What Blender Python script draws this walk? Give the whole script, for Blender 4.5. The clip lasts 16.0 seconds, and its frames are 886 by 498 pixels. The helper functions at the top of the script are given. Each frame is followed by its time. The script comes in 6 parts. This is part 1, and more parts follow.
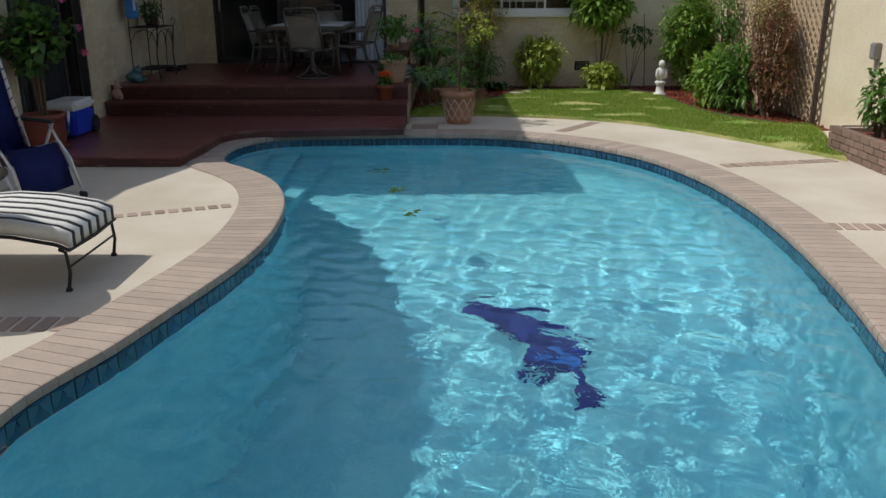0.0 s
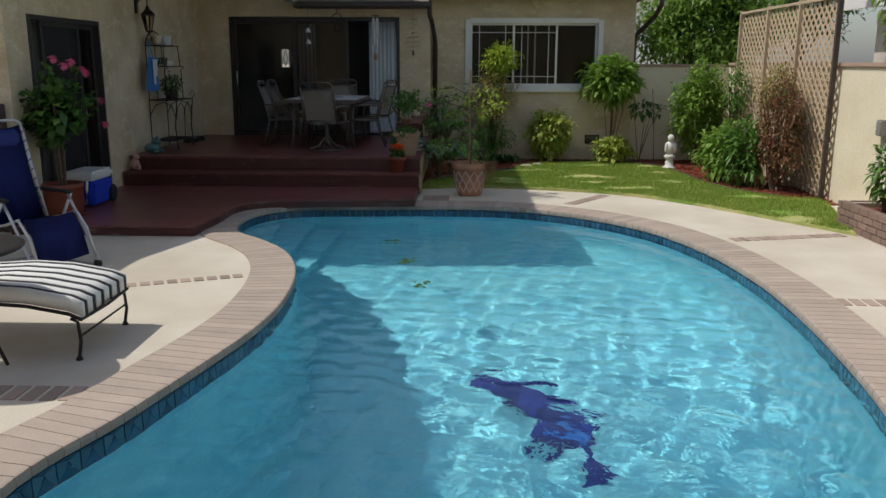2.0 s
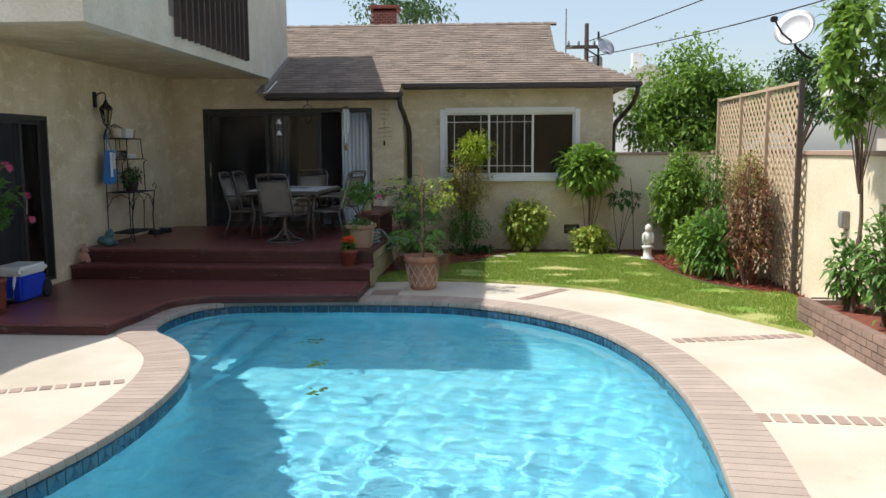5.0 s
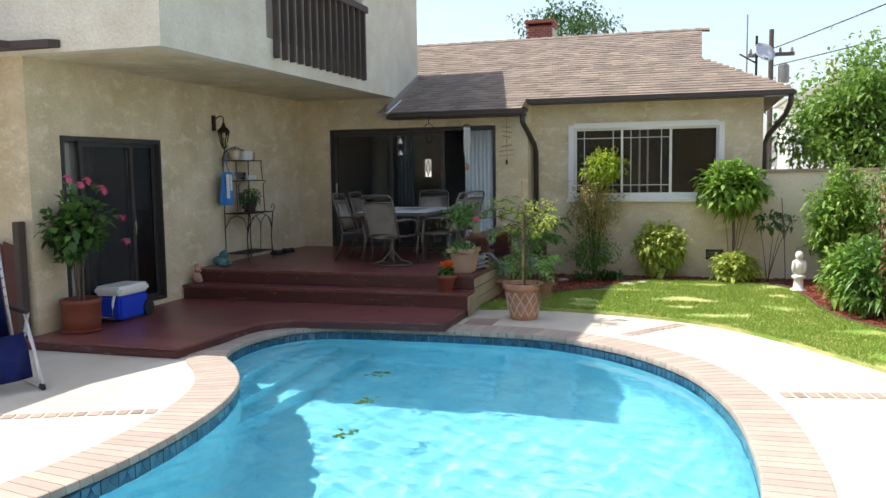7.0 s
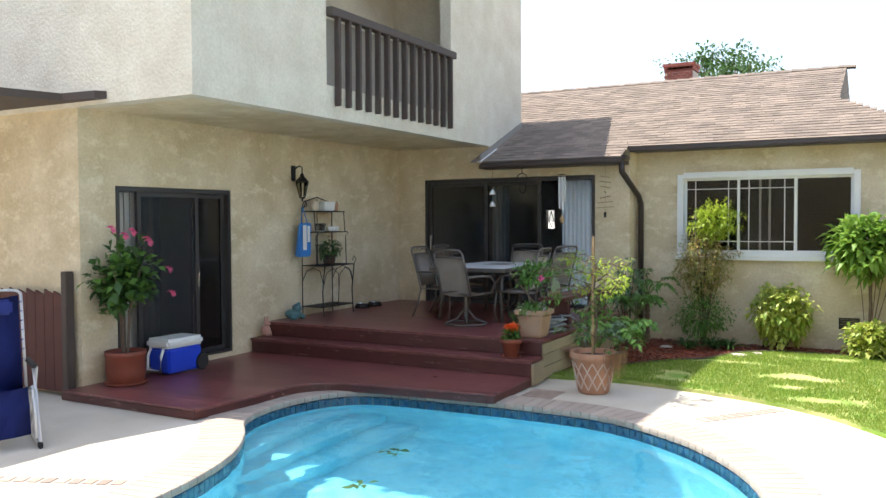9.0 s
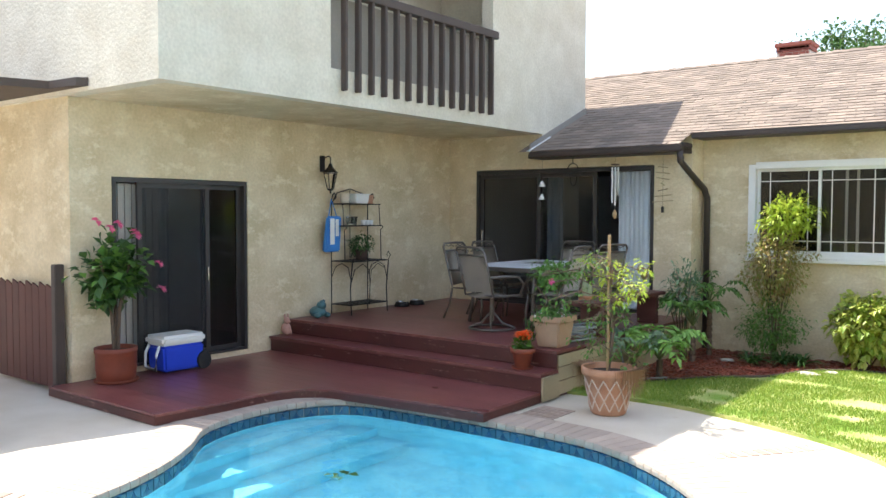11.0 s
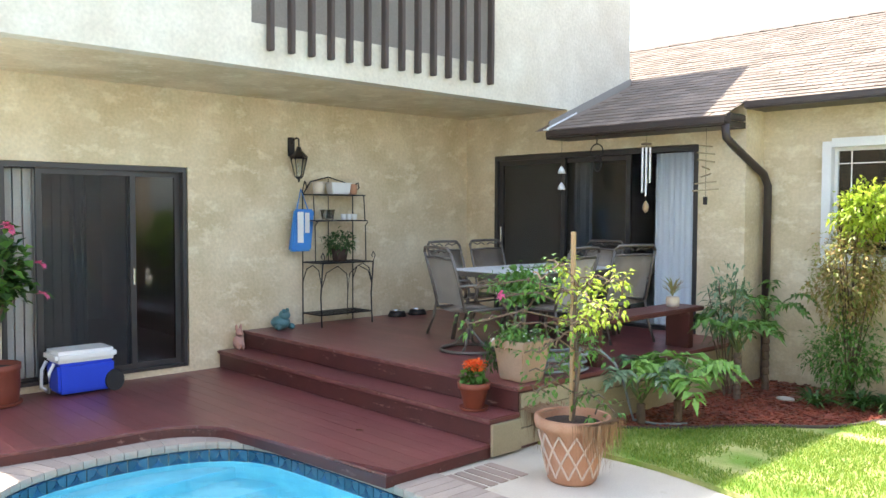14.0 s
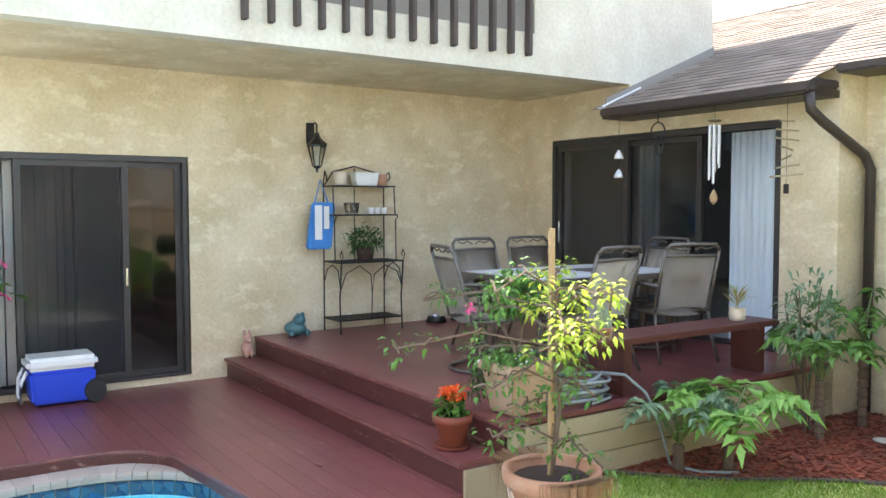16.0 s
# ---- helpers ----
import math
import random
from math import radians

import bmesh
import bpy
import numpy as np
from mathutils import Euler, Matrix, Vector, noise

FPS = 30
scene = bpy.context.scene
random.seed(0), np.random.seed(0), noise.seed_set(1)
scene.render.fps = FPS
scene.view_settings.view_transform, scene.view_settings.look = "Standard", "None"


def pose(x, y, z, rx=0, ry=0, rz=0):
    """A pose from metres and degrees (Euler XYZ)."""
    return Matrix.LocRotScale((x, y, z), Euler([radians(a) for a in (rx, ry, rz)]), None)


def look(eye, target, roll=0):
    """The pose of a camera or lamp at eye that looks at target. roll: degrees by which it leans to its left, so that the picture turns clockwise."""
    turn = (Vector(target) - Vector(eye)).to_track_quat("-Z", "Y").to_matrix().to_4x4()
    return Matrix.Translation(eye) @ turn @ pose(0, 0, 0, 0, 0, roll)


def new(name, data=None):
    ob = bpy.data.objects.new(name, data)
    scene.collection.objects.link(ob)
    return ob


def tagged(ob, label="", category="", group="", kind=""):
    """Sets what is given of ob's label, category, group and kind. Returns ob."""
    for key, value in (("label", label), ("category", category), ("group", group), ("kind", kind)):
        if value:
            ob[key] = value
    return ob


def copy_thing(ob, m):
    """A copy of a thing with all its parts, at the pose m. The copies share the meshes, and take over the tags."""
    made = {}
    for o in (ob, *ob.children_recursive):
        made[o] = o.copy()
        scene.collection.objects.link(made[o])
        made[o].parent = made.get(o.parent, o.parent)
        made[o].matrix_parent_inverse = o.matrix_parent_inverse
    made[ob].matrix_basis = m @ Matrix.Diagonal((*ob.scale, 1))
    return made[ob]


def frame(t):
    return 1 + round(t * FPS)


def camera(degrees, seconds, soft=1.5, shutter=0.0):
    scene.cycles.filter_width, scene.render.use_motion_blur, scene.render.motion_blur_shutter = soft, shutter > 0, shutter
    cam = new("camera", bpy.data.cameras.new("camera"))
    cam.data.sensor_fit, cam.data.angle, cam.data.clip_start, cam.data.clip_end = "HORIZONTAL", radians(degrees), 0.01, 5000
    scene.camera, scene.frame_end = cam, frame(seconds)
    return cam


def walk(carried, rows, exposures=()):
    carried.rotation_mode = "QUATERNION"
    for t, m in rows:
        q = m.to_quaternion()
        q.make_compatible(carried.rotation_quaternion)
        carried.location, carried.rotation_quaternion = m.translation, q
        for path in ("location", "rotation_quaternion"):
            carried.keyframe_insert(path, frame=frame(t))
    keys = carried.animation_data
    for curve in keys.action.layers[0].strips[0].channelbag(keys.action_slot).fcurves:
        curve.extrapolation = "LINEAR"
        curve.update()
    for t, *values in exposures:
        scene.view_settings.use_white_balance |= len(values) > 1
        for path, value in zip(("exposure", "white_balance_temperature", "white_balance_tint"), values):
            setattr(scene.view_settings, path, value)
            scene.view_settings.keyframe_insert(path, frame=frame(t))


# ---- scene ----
cam = camera(56.3, 16.0)

PATH = [
    (0, (4.603, -14.876, 1.715), (4.59, -12.968, 1.117), -0.1),
    (0.5, (4.6, -14.868, 1.713), (4.572, -12.96, 1.113), -0.2),
    (1, (4.603, -14.865, 1.714), (4.572, -12.949, 1.143), 0.1),
    (1.5, (4.602, -14.887, 1.729), (4.565, -12.956, 1.211), 0.5),
    (2, (4.627, -14.909, 1.75), (4.584, -12.958, 1.312), 0.2),
    (2.5, (4.691, -14.933, 1.765), (4.659, -12.962, 1.425), -0.3),
    (3, (4.781, -14.938, 1.793), (4.742, -12.953, 1.558), -0.8),
    (3.2, (4.84, -14.925, 1.791), (4.816, -12.94, 1.549), -1.3),
    (5.5, (6.035, -14.202, 1.809), (5.777, -12.233, 1.575), 0.9),
    (6, (6.316, -14.043, 1.823), (5.833, -12.113, 1.617), 1.0),
    (6.5, (6.551, -13.796, 1.812), (6.006, -11.879, 1.638), 0.1),
    (7, (6.726, -13.482, 1.814), (6.142, -11.579, 1.623), -0.8),
    (7.5, (6.946, -13.201, 1.837), (6.236, -11.337, 1.691), -0.5),
    (8, (7.135, -12.883, 1.845), (6.348, -11.049, 1.715), 0.4),
    (8.5, (7.325, -12.509, 1.825), (6.518, -10.683, 1.697), 0.1),
    (9, (7.576, -12.202, 1.848), (6.614, -10.45, 1.779), -0.3),
    (9.5, (7.768, -11.857, 1.87), (6.775, -10.123, 1.782), 0.5),
    (10, (7.944, -11.464, 1.86), (6.902, -9.763, 1.723), -0.0),
    (10.2, (8.037, -11.304, 1.87), (6.932, -9.641, 1.757), 0.1),
    (12.3, (8.337, -9.595, 1.829), (7.04, -8.077, 1.71), 0.2),
    (12.5, (8.289, -9.395, 1.812), (6.976, -7.895, 1.654), 0.1),
    (13, (8.289, -8.988, 1.808), (6.891, -7.566, 1.652), -0.4),
    (13.5, (8.251, -8.545, 1.813), (6.769, -7.207, 1.708), -0.1),
    (14, (8.15, -8.103, 1.806), (6.694, -6.735, 1.714), 0.2),
    (14.5, (8.113, -7.712, 1.804), (6.636, -6.365, 1.74), 0.4),
    (15, (8.04, -7.288, 1.804), (6.506, -6.006, 1.736), 0.1),
    (15.5, (7.937, -6.879, 1.795), (6.372, -5.639, 1.687), 0.2),
    (16, (7.916, -6.5, 1.79), (6.257, -5.388, 1.684), -0.1),
]
EXPOSURES = [(0.0, -0.80), (1.5, -0.78), (2.3, -0.60), (3.0, -0.24), (5.5, 0.10), (7.0, 0.55), (9.0, 0.98), (10.2, 1.12), (12.5, 1.52), (14.0, 1.78), (16.0, 1.93)]
walk(cam, [(t, look(eye, target, roll)) for t, eye, target, roll in PATH], EXPOSURES)

# ---- world, sun, exposure ----
SUN_FROM = Vector((-0.63, -0.04, 1.0)).normalized()
world = bpy.data.worlds.new("sky")
scene.world = world
world.use_nodes = True
wn, wl = world.node_tree.nodes, world.node_tree.links
sky = wn.new("ShaderNodeTexSky")
sky.sky_type = "NISHITA"
sky.sun_disc = False
sky.sun_elevation = math.asin(SUN_FROM.z)
sky.sun_rotation = math.atan2(SUN_FROM.x, SUN_FROM.y)
sky.dust_density = 2.0
haze = wn.new("ShaderNodeMix")
haze.data_type, haze.blend_type = "RGBA", "ADD"
haze.inputs["Factor"].default_value = 1.0
haze.inputs["B"].default_value = (1.35, 1.45, 1.55, 1)
wl.new(sky.outputs[0], haze.inputs["A"])
wl.new(haze.outputs["Result"], wn["Background"].inputs[0])
wn["Background"].inputs[1].default_value = 0.14
sun = new("sun", bpy.data.lights.new("sun", "SUN"))
sun.data.energy = 4.8
sun.data.angle = radians(0.53)
sun.data.cycles.is_caustics_light = True
sun.data.color = (1.0, 0.95, 0.86)
sun.matrix_basis = look(SUN_FROM * 60, (0, 0, 0))


# ---- materials ----
def mat(name, a, b=None, rough=0.8, scale=6.0, grain=60.0, bump=0.2, metal=0.0, spread=0.0, spec=0.5, mix=0.6, dist=0.004, wear=None, wear_at=0.66, stretch=(2.5, 22, 8)):
    """Two colours mixed by a broad noise, fine grain in value and relief; spread varies piece by piece."""
    m = bpy.data.materials.new(name)
    m.use_nodes = True
    n, l = m.node_tree.nodes, m.node_tree.links
    p = n["Principled BSDF"]
    b = b or tuple(0.8 * c for c in a)
    geo = n.new("ShaderNodeNewGeometry")
    broad = n.new("ShaderNodeTexNoise")
    broad.inputs["Scale"].default_value = scale
    broad.inputs["Detail"].default_value = 6
    fine = n.new("ShaderNodeTexNoise")
    fine.inputs["Scale"].default_value = grain
    fine.inputs["Detail"].default_value = 3
    for t in (broad, fine):
        l.new(geo.outputs["Position"], t.inputs["Vector"])
    ramp = n.new("ShaderNodeMapRange")
    ramp.inputs[1].default_value, ramp.inputs[2].default_value = 0.5 - mix / 2, 0.5 + mix / 2
    l.new(broad.outputs["Fac"], ramp.inputs[0])
    mixc = n.new("ShaderNodeMix")
    mixc.data_type = "RGBA"
    mixc.inputs["A"].default_value, mixc.inputs["B"].default_value = (*a, 1), (*b, 1)
    l.new(ramp.outputs[0], mixc.inputs["Factor"])
    tone = mixc.outputs["Result"]
    if wear:
        mp = n.new("ShaderNodeMapping")
        mp.inputs["Scale"].default_value = stretch
        l.new(geo.outputs["Position"], mp.inputs["Vector"])
        sc = n.new("ShaderNodeTexNoise")
        sc.inputs["Scale"].default_value = 1.0
        sc.inputs["Detail"].default_value = 8
        sc.inputs["Roughness"].default_value = 0.7
        l.new(mp.outputs[0], sc.inputs["Vector"])
        th = n.new("ShaderNodeMapRange")
        th.inputs[1].default_value, th.inputs[2].default_value = wear_at, wear_at + 0.1
        th.inputs[4].default_value = 0.75
        l.new(sc.outputs["Fac"], th.inputs[0])
        wm = n.new("ShaderNodeMix")
        wm.data_type = "RGBA"
        wm.inputs["B"].default_value = (*wear, 1)
        l.new(th.outputs[0], wm.inputs["Factor"])
        l.new(tone, wm.inputs["A"])
        tone = wm.outputs["Result"]
    hsv = n.new("ShaderNodeHueSaturation")
    l.new(tone, hsv.inputs["Color"])
    val = n.new("ShaderNodeMapRange")
    val.inputs[3].default_value, val.inputs[4].default_value = (0.82, 1.18) if bump > 0.06 else (0.95, 1.05)
    l.new(fine.outputs["Fac"], val.inputs[0])
    if spread:
        info = n.new("ShaderNodeObjectInfo")
        rnd = n.new("ShaderNodeMapRange")
        rnd.inputs[3].default_value, rnd.inputs[4].default_value = 1 - spread, 1 + spread
        l.new(info.outputs["Random"], rnd.inputs[0])
        mul = n.new("ShaderNodeMath")
        mul.operation = "MULTIPLY"
        l.new(val.outputs[0], mul.inputs[0])
        l.new(rnd.outputs[0], mul.inputs[1])
        l.new(mul.outputs[0], hsv.inputs["Value"])
    else:
        l.new(val.outputs[0], hsv.inputs["Value"])
    l.new(hsv.outputs[0], p.inputs["Base Color"])
    p.inputs["Roughness"].default_value = rough
    p.inputs["Metallic"].default_value = metal
    p.inputs["Specular IOR Level"].default_value = spec
    if bump:
        bp = n.new("ShaderNodeBump")
        bp.inputs["Strength"].default_value = bump
        bp.inputs["Distance"].default_value = dist
        l.new(fine.outputs["Fac"], bp.inputs["Height"])
        l.new(bp.outputs[0], p.inputs["Normal"])
    return m


def leaf_mat(name, a, b, trans=0.35):
    """Leaf colour varied leaf by leaf, with light passing through."""
    m = bpy.data.materials.new(name)
    m.use_nodes = True
    n, l = m.node_tree.nodes, m.node_tree.links
    p = n["Principled BSDF"]
    geo = n.new("ShaderNodeNewGeometry")
    mixc = n.new("ShaderNodeMix")
    mixc.data_type = "RGBA"
    mixc.inputs["A"].default_value, mixc.inputs["B"].default_value = (*a, 1), (*b, 1)
    l.new(geo.outputs["Random Per Island"], mixc.inputs["Factor"])
    l.new(mixc.outputs["Result"], p.inputs["Base Color"])
    p.inputs["Roughness"].default_value = 0.45
    tr = n.new("ShaderNodeBsdfTranslucent")
    l.new(mixc.outputs["Result"], tr.inputs["Color"])
    ms = n.new("ShaderNodeMixShader")
    ms.inputs[0].default_value = trans
    l.new(p.outputs[0], ms.inputs[1])
    l.new(tr.outputs[0], ms.inputs[2])
    l.new(ms.outputs[0], n["Material Output"].inputs["Surface"])
    return m


STUCCO = mat("stucco_ochre", (0.70, 0.600, 0.425), (0.55, 0.452, 0.285), 0.9, 1.9, 30, 0.8, mix=0.34, dist=0.008, wear=(0.75, 0.67, 0.50), wear_at=0.52, stretch=(3.5, 3.5, 6))
STUCCO_UP = mat("stucco_cream", (0.67, 0.63, 0.53), (0.56, 0.51, 0.41), 0.9, 2.6, 30, 0.8, mix=0.45, dist=0.008, wear=(0.55, 0.46, 0.30), wear_at=0.66, stretch=(4, 4, 2))
STUCCO_WALL = mat("stucco_garden_wall", (0.80, 0.73, 0.58), (0.68, 0.59, 0.43), 0.9, 2.0, 40, 0.5)
CONCRETE = mat("concrete", (0.62, 0.57, 0.49), (0.50, 0.44, 0.35), 0.85, 1.3, 90, 0.3, mix=0.4, wear=(0.44, 0.36, 0.24), wear_at=0.64, stretch=(1.4, 1.4, 1))
COPING = mat("coping_brick", (0.43, 0.35, 0.295), (0.36, 0.295, 0.25), 0.85, 5, 120, 0.4, spread=0.10)
MORTAR = mat("mortar", (0.45, 0.385, 0.335), (0.385, 0.33, 0.29), 0.95, 6, 120, 0.4)
BAND = mat("band_brick", (0.37, 0.28, 0.23), (0.29, 0.22, 0.185), 0.85, 6, 120, 0.4, spread=0.2)
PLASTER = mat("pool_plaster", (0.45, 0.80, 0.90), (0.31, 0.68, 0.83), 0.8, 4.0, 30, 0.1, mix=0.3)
TILE = mat("waterline_tile", (0.012, 0.05, 0.13), (0.03, 0.11, 0.22), 0.15, 8, 60, 0.05, spread=0.35)
TILE_LIGHT = mat("waterline_tile_light", (0.045, 0.13, 0.20), (0.03, 0.10, 0.17), 0.15, 8, 60, 0.05, spread=0.25)
MOSAIC = mat("mosaic_blue", (0.008, 0.014, 0.17), (0.02, 0.03, 0.27), 0.3, 12, 40, 0.1)
# treads lighter, edges and risers darker: skylight from above put into the paint
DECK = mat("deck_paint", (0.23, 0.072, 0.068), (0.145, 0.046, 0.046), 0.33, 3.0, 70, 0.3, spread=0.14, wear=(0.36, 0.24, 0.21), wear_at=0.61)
DECK_SHADED = mat("deck_paint_shaded", (0.105, 0.029, 0.025), (0.065, 0.020, 0.018), 0.45, 4, 70, 0.3, wear=(0.40, 0.24, 0.19), wear_at=0.60, stretch=(4, 12, 20))
WORN_EDGE = mat("worn_deck_edge", (0.24, 0.10, 0.085), (0.11, 0.035, 0.03), 0.6, 9, 70, 0.3, mix=0.3, wear=(0.40, 0.28, 0.24), wear_at=0.58, stretch=(9, 9, 9))
SIDING = mat("deck_siding", (0.40, 0.33, 0.21), (0.33, 0.27, 0.17), 0.8, 3, 70, 0.3, spread=0.08)
SHINGLE = mat("roof_shingle", (0.235, 0.185, 0.145), (0.165, 0.13, 0.108), 0.95, 2.5, 60, 0.6, spread=0.22)
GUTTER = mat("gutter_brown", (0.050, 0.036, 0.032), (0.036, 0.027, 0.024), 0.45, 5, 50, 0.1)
DARK_FRAME = mat("dark_bronze_frame", (0.045, 0.041, 0.040), (0.034, 0.031, 0.030), 0.4, 5, 50, 0.05)
WHITE_FRAME = mat("white_window_frame", (0.82, 0.82, 0.80), (0.76, 0.76, 0.74), 0.4, 5, 60, 0.05)
IRON = mat("black_iron", (0.025, 0.025, 0.026), (0.04, 0.036, 0.034), 0.5, 10, 90, 0.15, metal=0.6)
RAIL_WOOD = mat("rail_wood_brown", (0.085, 0.062, 0.052), (0.06, 0.045, 0.038), 0.75, 5, 80, 0.3)
PANEL_GREY = mat("balcony_panel_grey", (0.30, 0.27, 0.24), (0.25, 0.23, 0.20), 0.85, 2, 60, 0.2)
SOIL = mat("bed_soil", (0.06, 0.035, 0.025), (0.04, 0.025, 0.018), 1.0, 8, 60, 0.8, dist=0.02)
MULCH = mat("red_mulch", (0.26, 0.075, 0.045), (0.14, 0.04, 0.028), 0.95, 20, 90, 0.5)
TURF = mat("turf_ground", (0.17, 0.29, 0.04), (0.50, 0.46, 0.20), 1.0, 2.2, 40, 0.6, dist=0.02, mix=0.3)
# near-black walls: the darkness of the unlit room is put into their colour
INTERIOR_DARK = mat("room_dim_painted", (0.05, 0.048, 0.045), (0.04, 0.038, 0.035), 0.9, 2, 30, 0.1)
INTERIOR = mat("room_grey", (0.70, 0.70, 0.71), (0.60, 0.60, 0.61), 0.9, 2, 30, 0.1)
FENCE_RED = mat("fence_redwood", (0.10, 0.03, 0.022), (0.065, 0.02, 0.016), 0.75, 4, 70, 0.3, spread=0.15)
LATTICE = mat("lattice_cedar", (0.56, 0.44, 0.31), (0.44, 0.33, 0.22), 0.8, 5, 70, 0.3)
BRICK = mat("red_brick", (0.29, 0.09, 0.065), (0.20, 0.065, 0.05), 0.9, 5, 90, 0.4, spread=0.15)

WATER = bpy.data.materials.new("pool_water")
WATER.use_nodes = True
n, l = WATER.node_tree.nodes, WATER.node_tree.links
p = n["Principled BSDF"]
p.inputs["Base Color"].default_value = (0.60, 0.98, 1.0, 1)
p.inputs["Transmission Weight"].default_value = 1.0
p.inputs["Roughness"].default_value = 0.0
p.inputs["IOR"].default_value = 1.33
geo = n.new("ShaderNodeNewGeometry")
waves = []
for sc, det in ((1.6, 2), (7.0, 2), (24.0, 1)):
    t = n.new("ShaderNodeTexNoise")
    t.inputs["Scale"].default_value, t.inputs["Detail"].default_value = sc, det
    t.inputs["Distortion"].default_value = 0.6
    l.new(geo.outputs["Position"], t.inputs["Vector"])
    waves.append(t)
b1 = n.new("ShaderNodeBump")
b1.inputs["Strength"].default_value, b1.inputs["Distance"].default_value = 0.3, 0.05
b2 = n.new("ShaderNodeBump")
b2.inputs["Strength"].default_value, b2.inputs["Distance"].default_value = 0.5, 0.022
l.new(waves[0].outputs["Fac"], b1.inputs["Height"])
l.new(waves[1].outputs["Fac"], b2.inputs["Height"])
l.new(b1.outputs[0], b2.inputs["Normal"])
b3 = n.new("ShaderNodeBump")
b3.inputs["Strength"].default_value, b3.inputs["Distance"].default_value = 0.22, 0.006
l.new(waves[2].outputs["Fac"], b3.inputs["Height"])
l.new(b2.outputs[0], b3.inputs["Normal"])
l.new(b3.outputs[0], p.inputs["Normal"])
# the water lies calmer by the entry steps than at the deep end
xyz = n.new("ShaderNodeSeparateXYZ")
l.new(geo.outputs["Position"], xyz.inputs[0])
for b, low, high in ((b1, 0.05, 0.10), (b2, 0.05, 0.22), (b3, 0.05, 0.22)):
    calm = n.new("ShaderNodeMapRange")
    for k, v in enumerate((-5.8, -9.5, low, high)):
        calm.inputs[k + 1].default_value = v
    l.new(xyz.outputs["Y"], calm.inputs[0])
    l.new(calm.outputs[0], b.inputs["Strength"])


def glass_mat(name, tint=(0.8, 0.85, 0.85), gloss=0.5):
    m = bpy.data.materials.new(name)
    m.use_nodes = True
    p = m.node_tree.nodes["Principled BSDF"]
    p.inputs["Base Color"].default_value = (*tint, 1)
    p.inputs["Transmission Weight"].default_value = 1.0
    p.inputs["Roughness"].default_value = 0.01
    p.inputs["IOR"].default_value = 1.45
    p.inputs["Specular IOR Level"].default_value = gloss
    return m


GLASS = glass_mat("window_glass", (0.8, 0.85, 0.85), 0.15)
GLASS_TINT = glass_mat("tinted_door_glass", (0.50, 0.50, 0.49))


GLASS_CLEAR_TINT = glass_mat("lightly_tinted_glass", (0.70, 0.70, 0.69))
SCREEN = mat("insect_screen", (0.05, 0.05, 0.052), (0.04, 0.04, 0.042), 0.9, 6, 200, 0.1)
SCREEN.node_tree.nodes["Principled BSDF"].inputs["Alpha"].default_value = 0.32


# ---- helpers for things ----
def link(name, bm, material, parent=None, label="", kind="", smooth=False, keep=False):
    me = bpy.data.meshes.new(name)
    if not keep:
        bmesh.ops.recalc_face_normals(bm, faces=bm.faces)
    bm.to_mesh(me)
    bm.free()
    for m in material if isinstance(material, (list, tuple)) else (material,):
        me.materials.append(m)
    if smooth:
        for f in me.polygons:
            f.use_smooth = True
    ob = new(name, me)
    ob.parent = parent
    return tagged(ob, label, kind=kind)


def part(name, bm, material, parent, label="", smooth=False):
    return link(name, bm, material, parent, label, smooth=smooth)


def thing(name, at, label, category, group="", turn=0.0):
    ob = new(name)
    ob.matrix_basis = pose(*at, 0, 0, turn)
    return tagged(ob, label, category, group)


def struct(name, bm, material, label="", smooth=False, keep=False):
    return link(name, bm, material, None, label, "structure", smooth, keep)


def box(bm, x0, y0, z0, x1, y1, z1, bevel=0.0, idx=0):
    x0, x1, y0, y1, z0, z1 = min(x0, x1), max(x0, x1), min(y0, y1), max(y0, y1), min(z0, z1), max(z0, z1)
    v = [bm.verts.new((x, y, z)) for x in (x0, x1) for y in (y0, y1) for z in (z0, z1)]
    fs = [bm.faces.new([v[i] for i in q]) for q in ((0, 1, 3, 2), (4, 6, 7, 5), (0, 4, 5, 1), (2, 3, 7, 6), (0, 2, 6, 4), (1, 5, 7, 3))]
    for f in fs:
        f.material_index = idx
    if bevel:
        es = list({e for f in fs for e in f.edges})
        bmesh.ops.bevel(bm, geom=es, offset=bevel, segments=2, affect="EDGES", clamp_overlap=True)
    return bm


def boxes(*list_of, bevel=0.0):
    bm = bmesh.new()
    for b in list_of:
        box(bm, *b, bevel=bevel)
    return bm


def tube(bm, points, r, seg=8, r1=None, caps=True):
    """A round bar along points; r1 is the radius at its end."""
    pts = [Vector(q) for q in points]
    r1 = r if r1 is None else r1
    rings, up = [], Vector((0.13, 0.21, 0.97)).normalized()
    for i, q in enumerate(pts):
        d = (pts[min(i + 1, len(pts) - 1)] - pts[max(i - 1, 0)]).normalized()
        a = d.cross(up)
        if a.length < 0.15:
            a = d.cross(Vector((1, 0, 0)))
        a.normalize()
        b = d.cross(a)
        rr = r + (r1 - r) * i / max(1, len(pts) - 1)
        rings.append([bm.verts.new(q + rr * (math.cos(2 * math.pi * k / seg) * a + math.sin(2 * math.pi * k / seg) * b)) for k in range(seg)])
    for a, b in zip(rings, rings[1:]):
        for k in range(seg):
            bm.faces.new((a[k], a[(k + 1) % seg], b[(k + 1) % seg], b[k]))
    if caps and seg > 2:
        bm.faces.new(rings[0][::-1])
        bm.faces.new(rings[-1])
    return bm


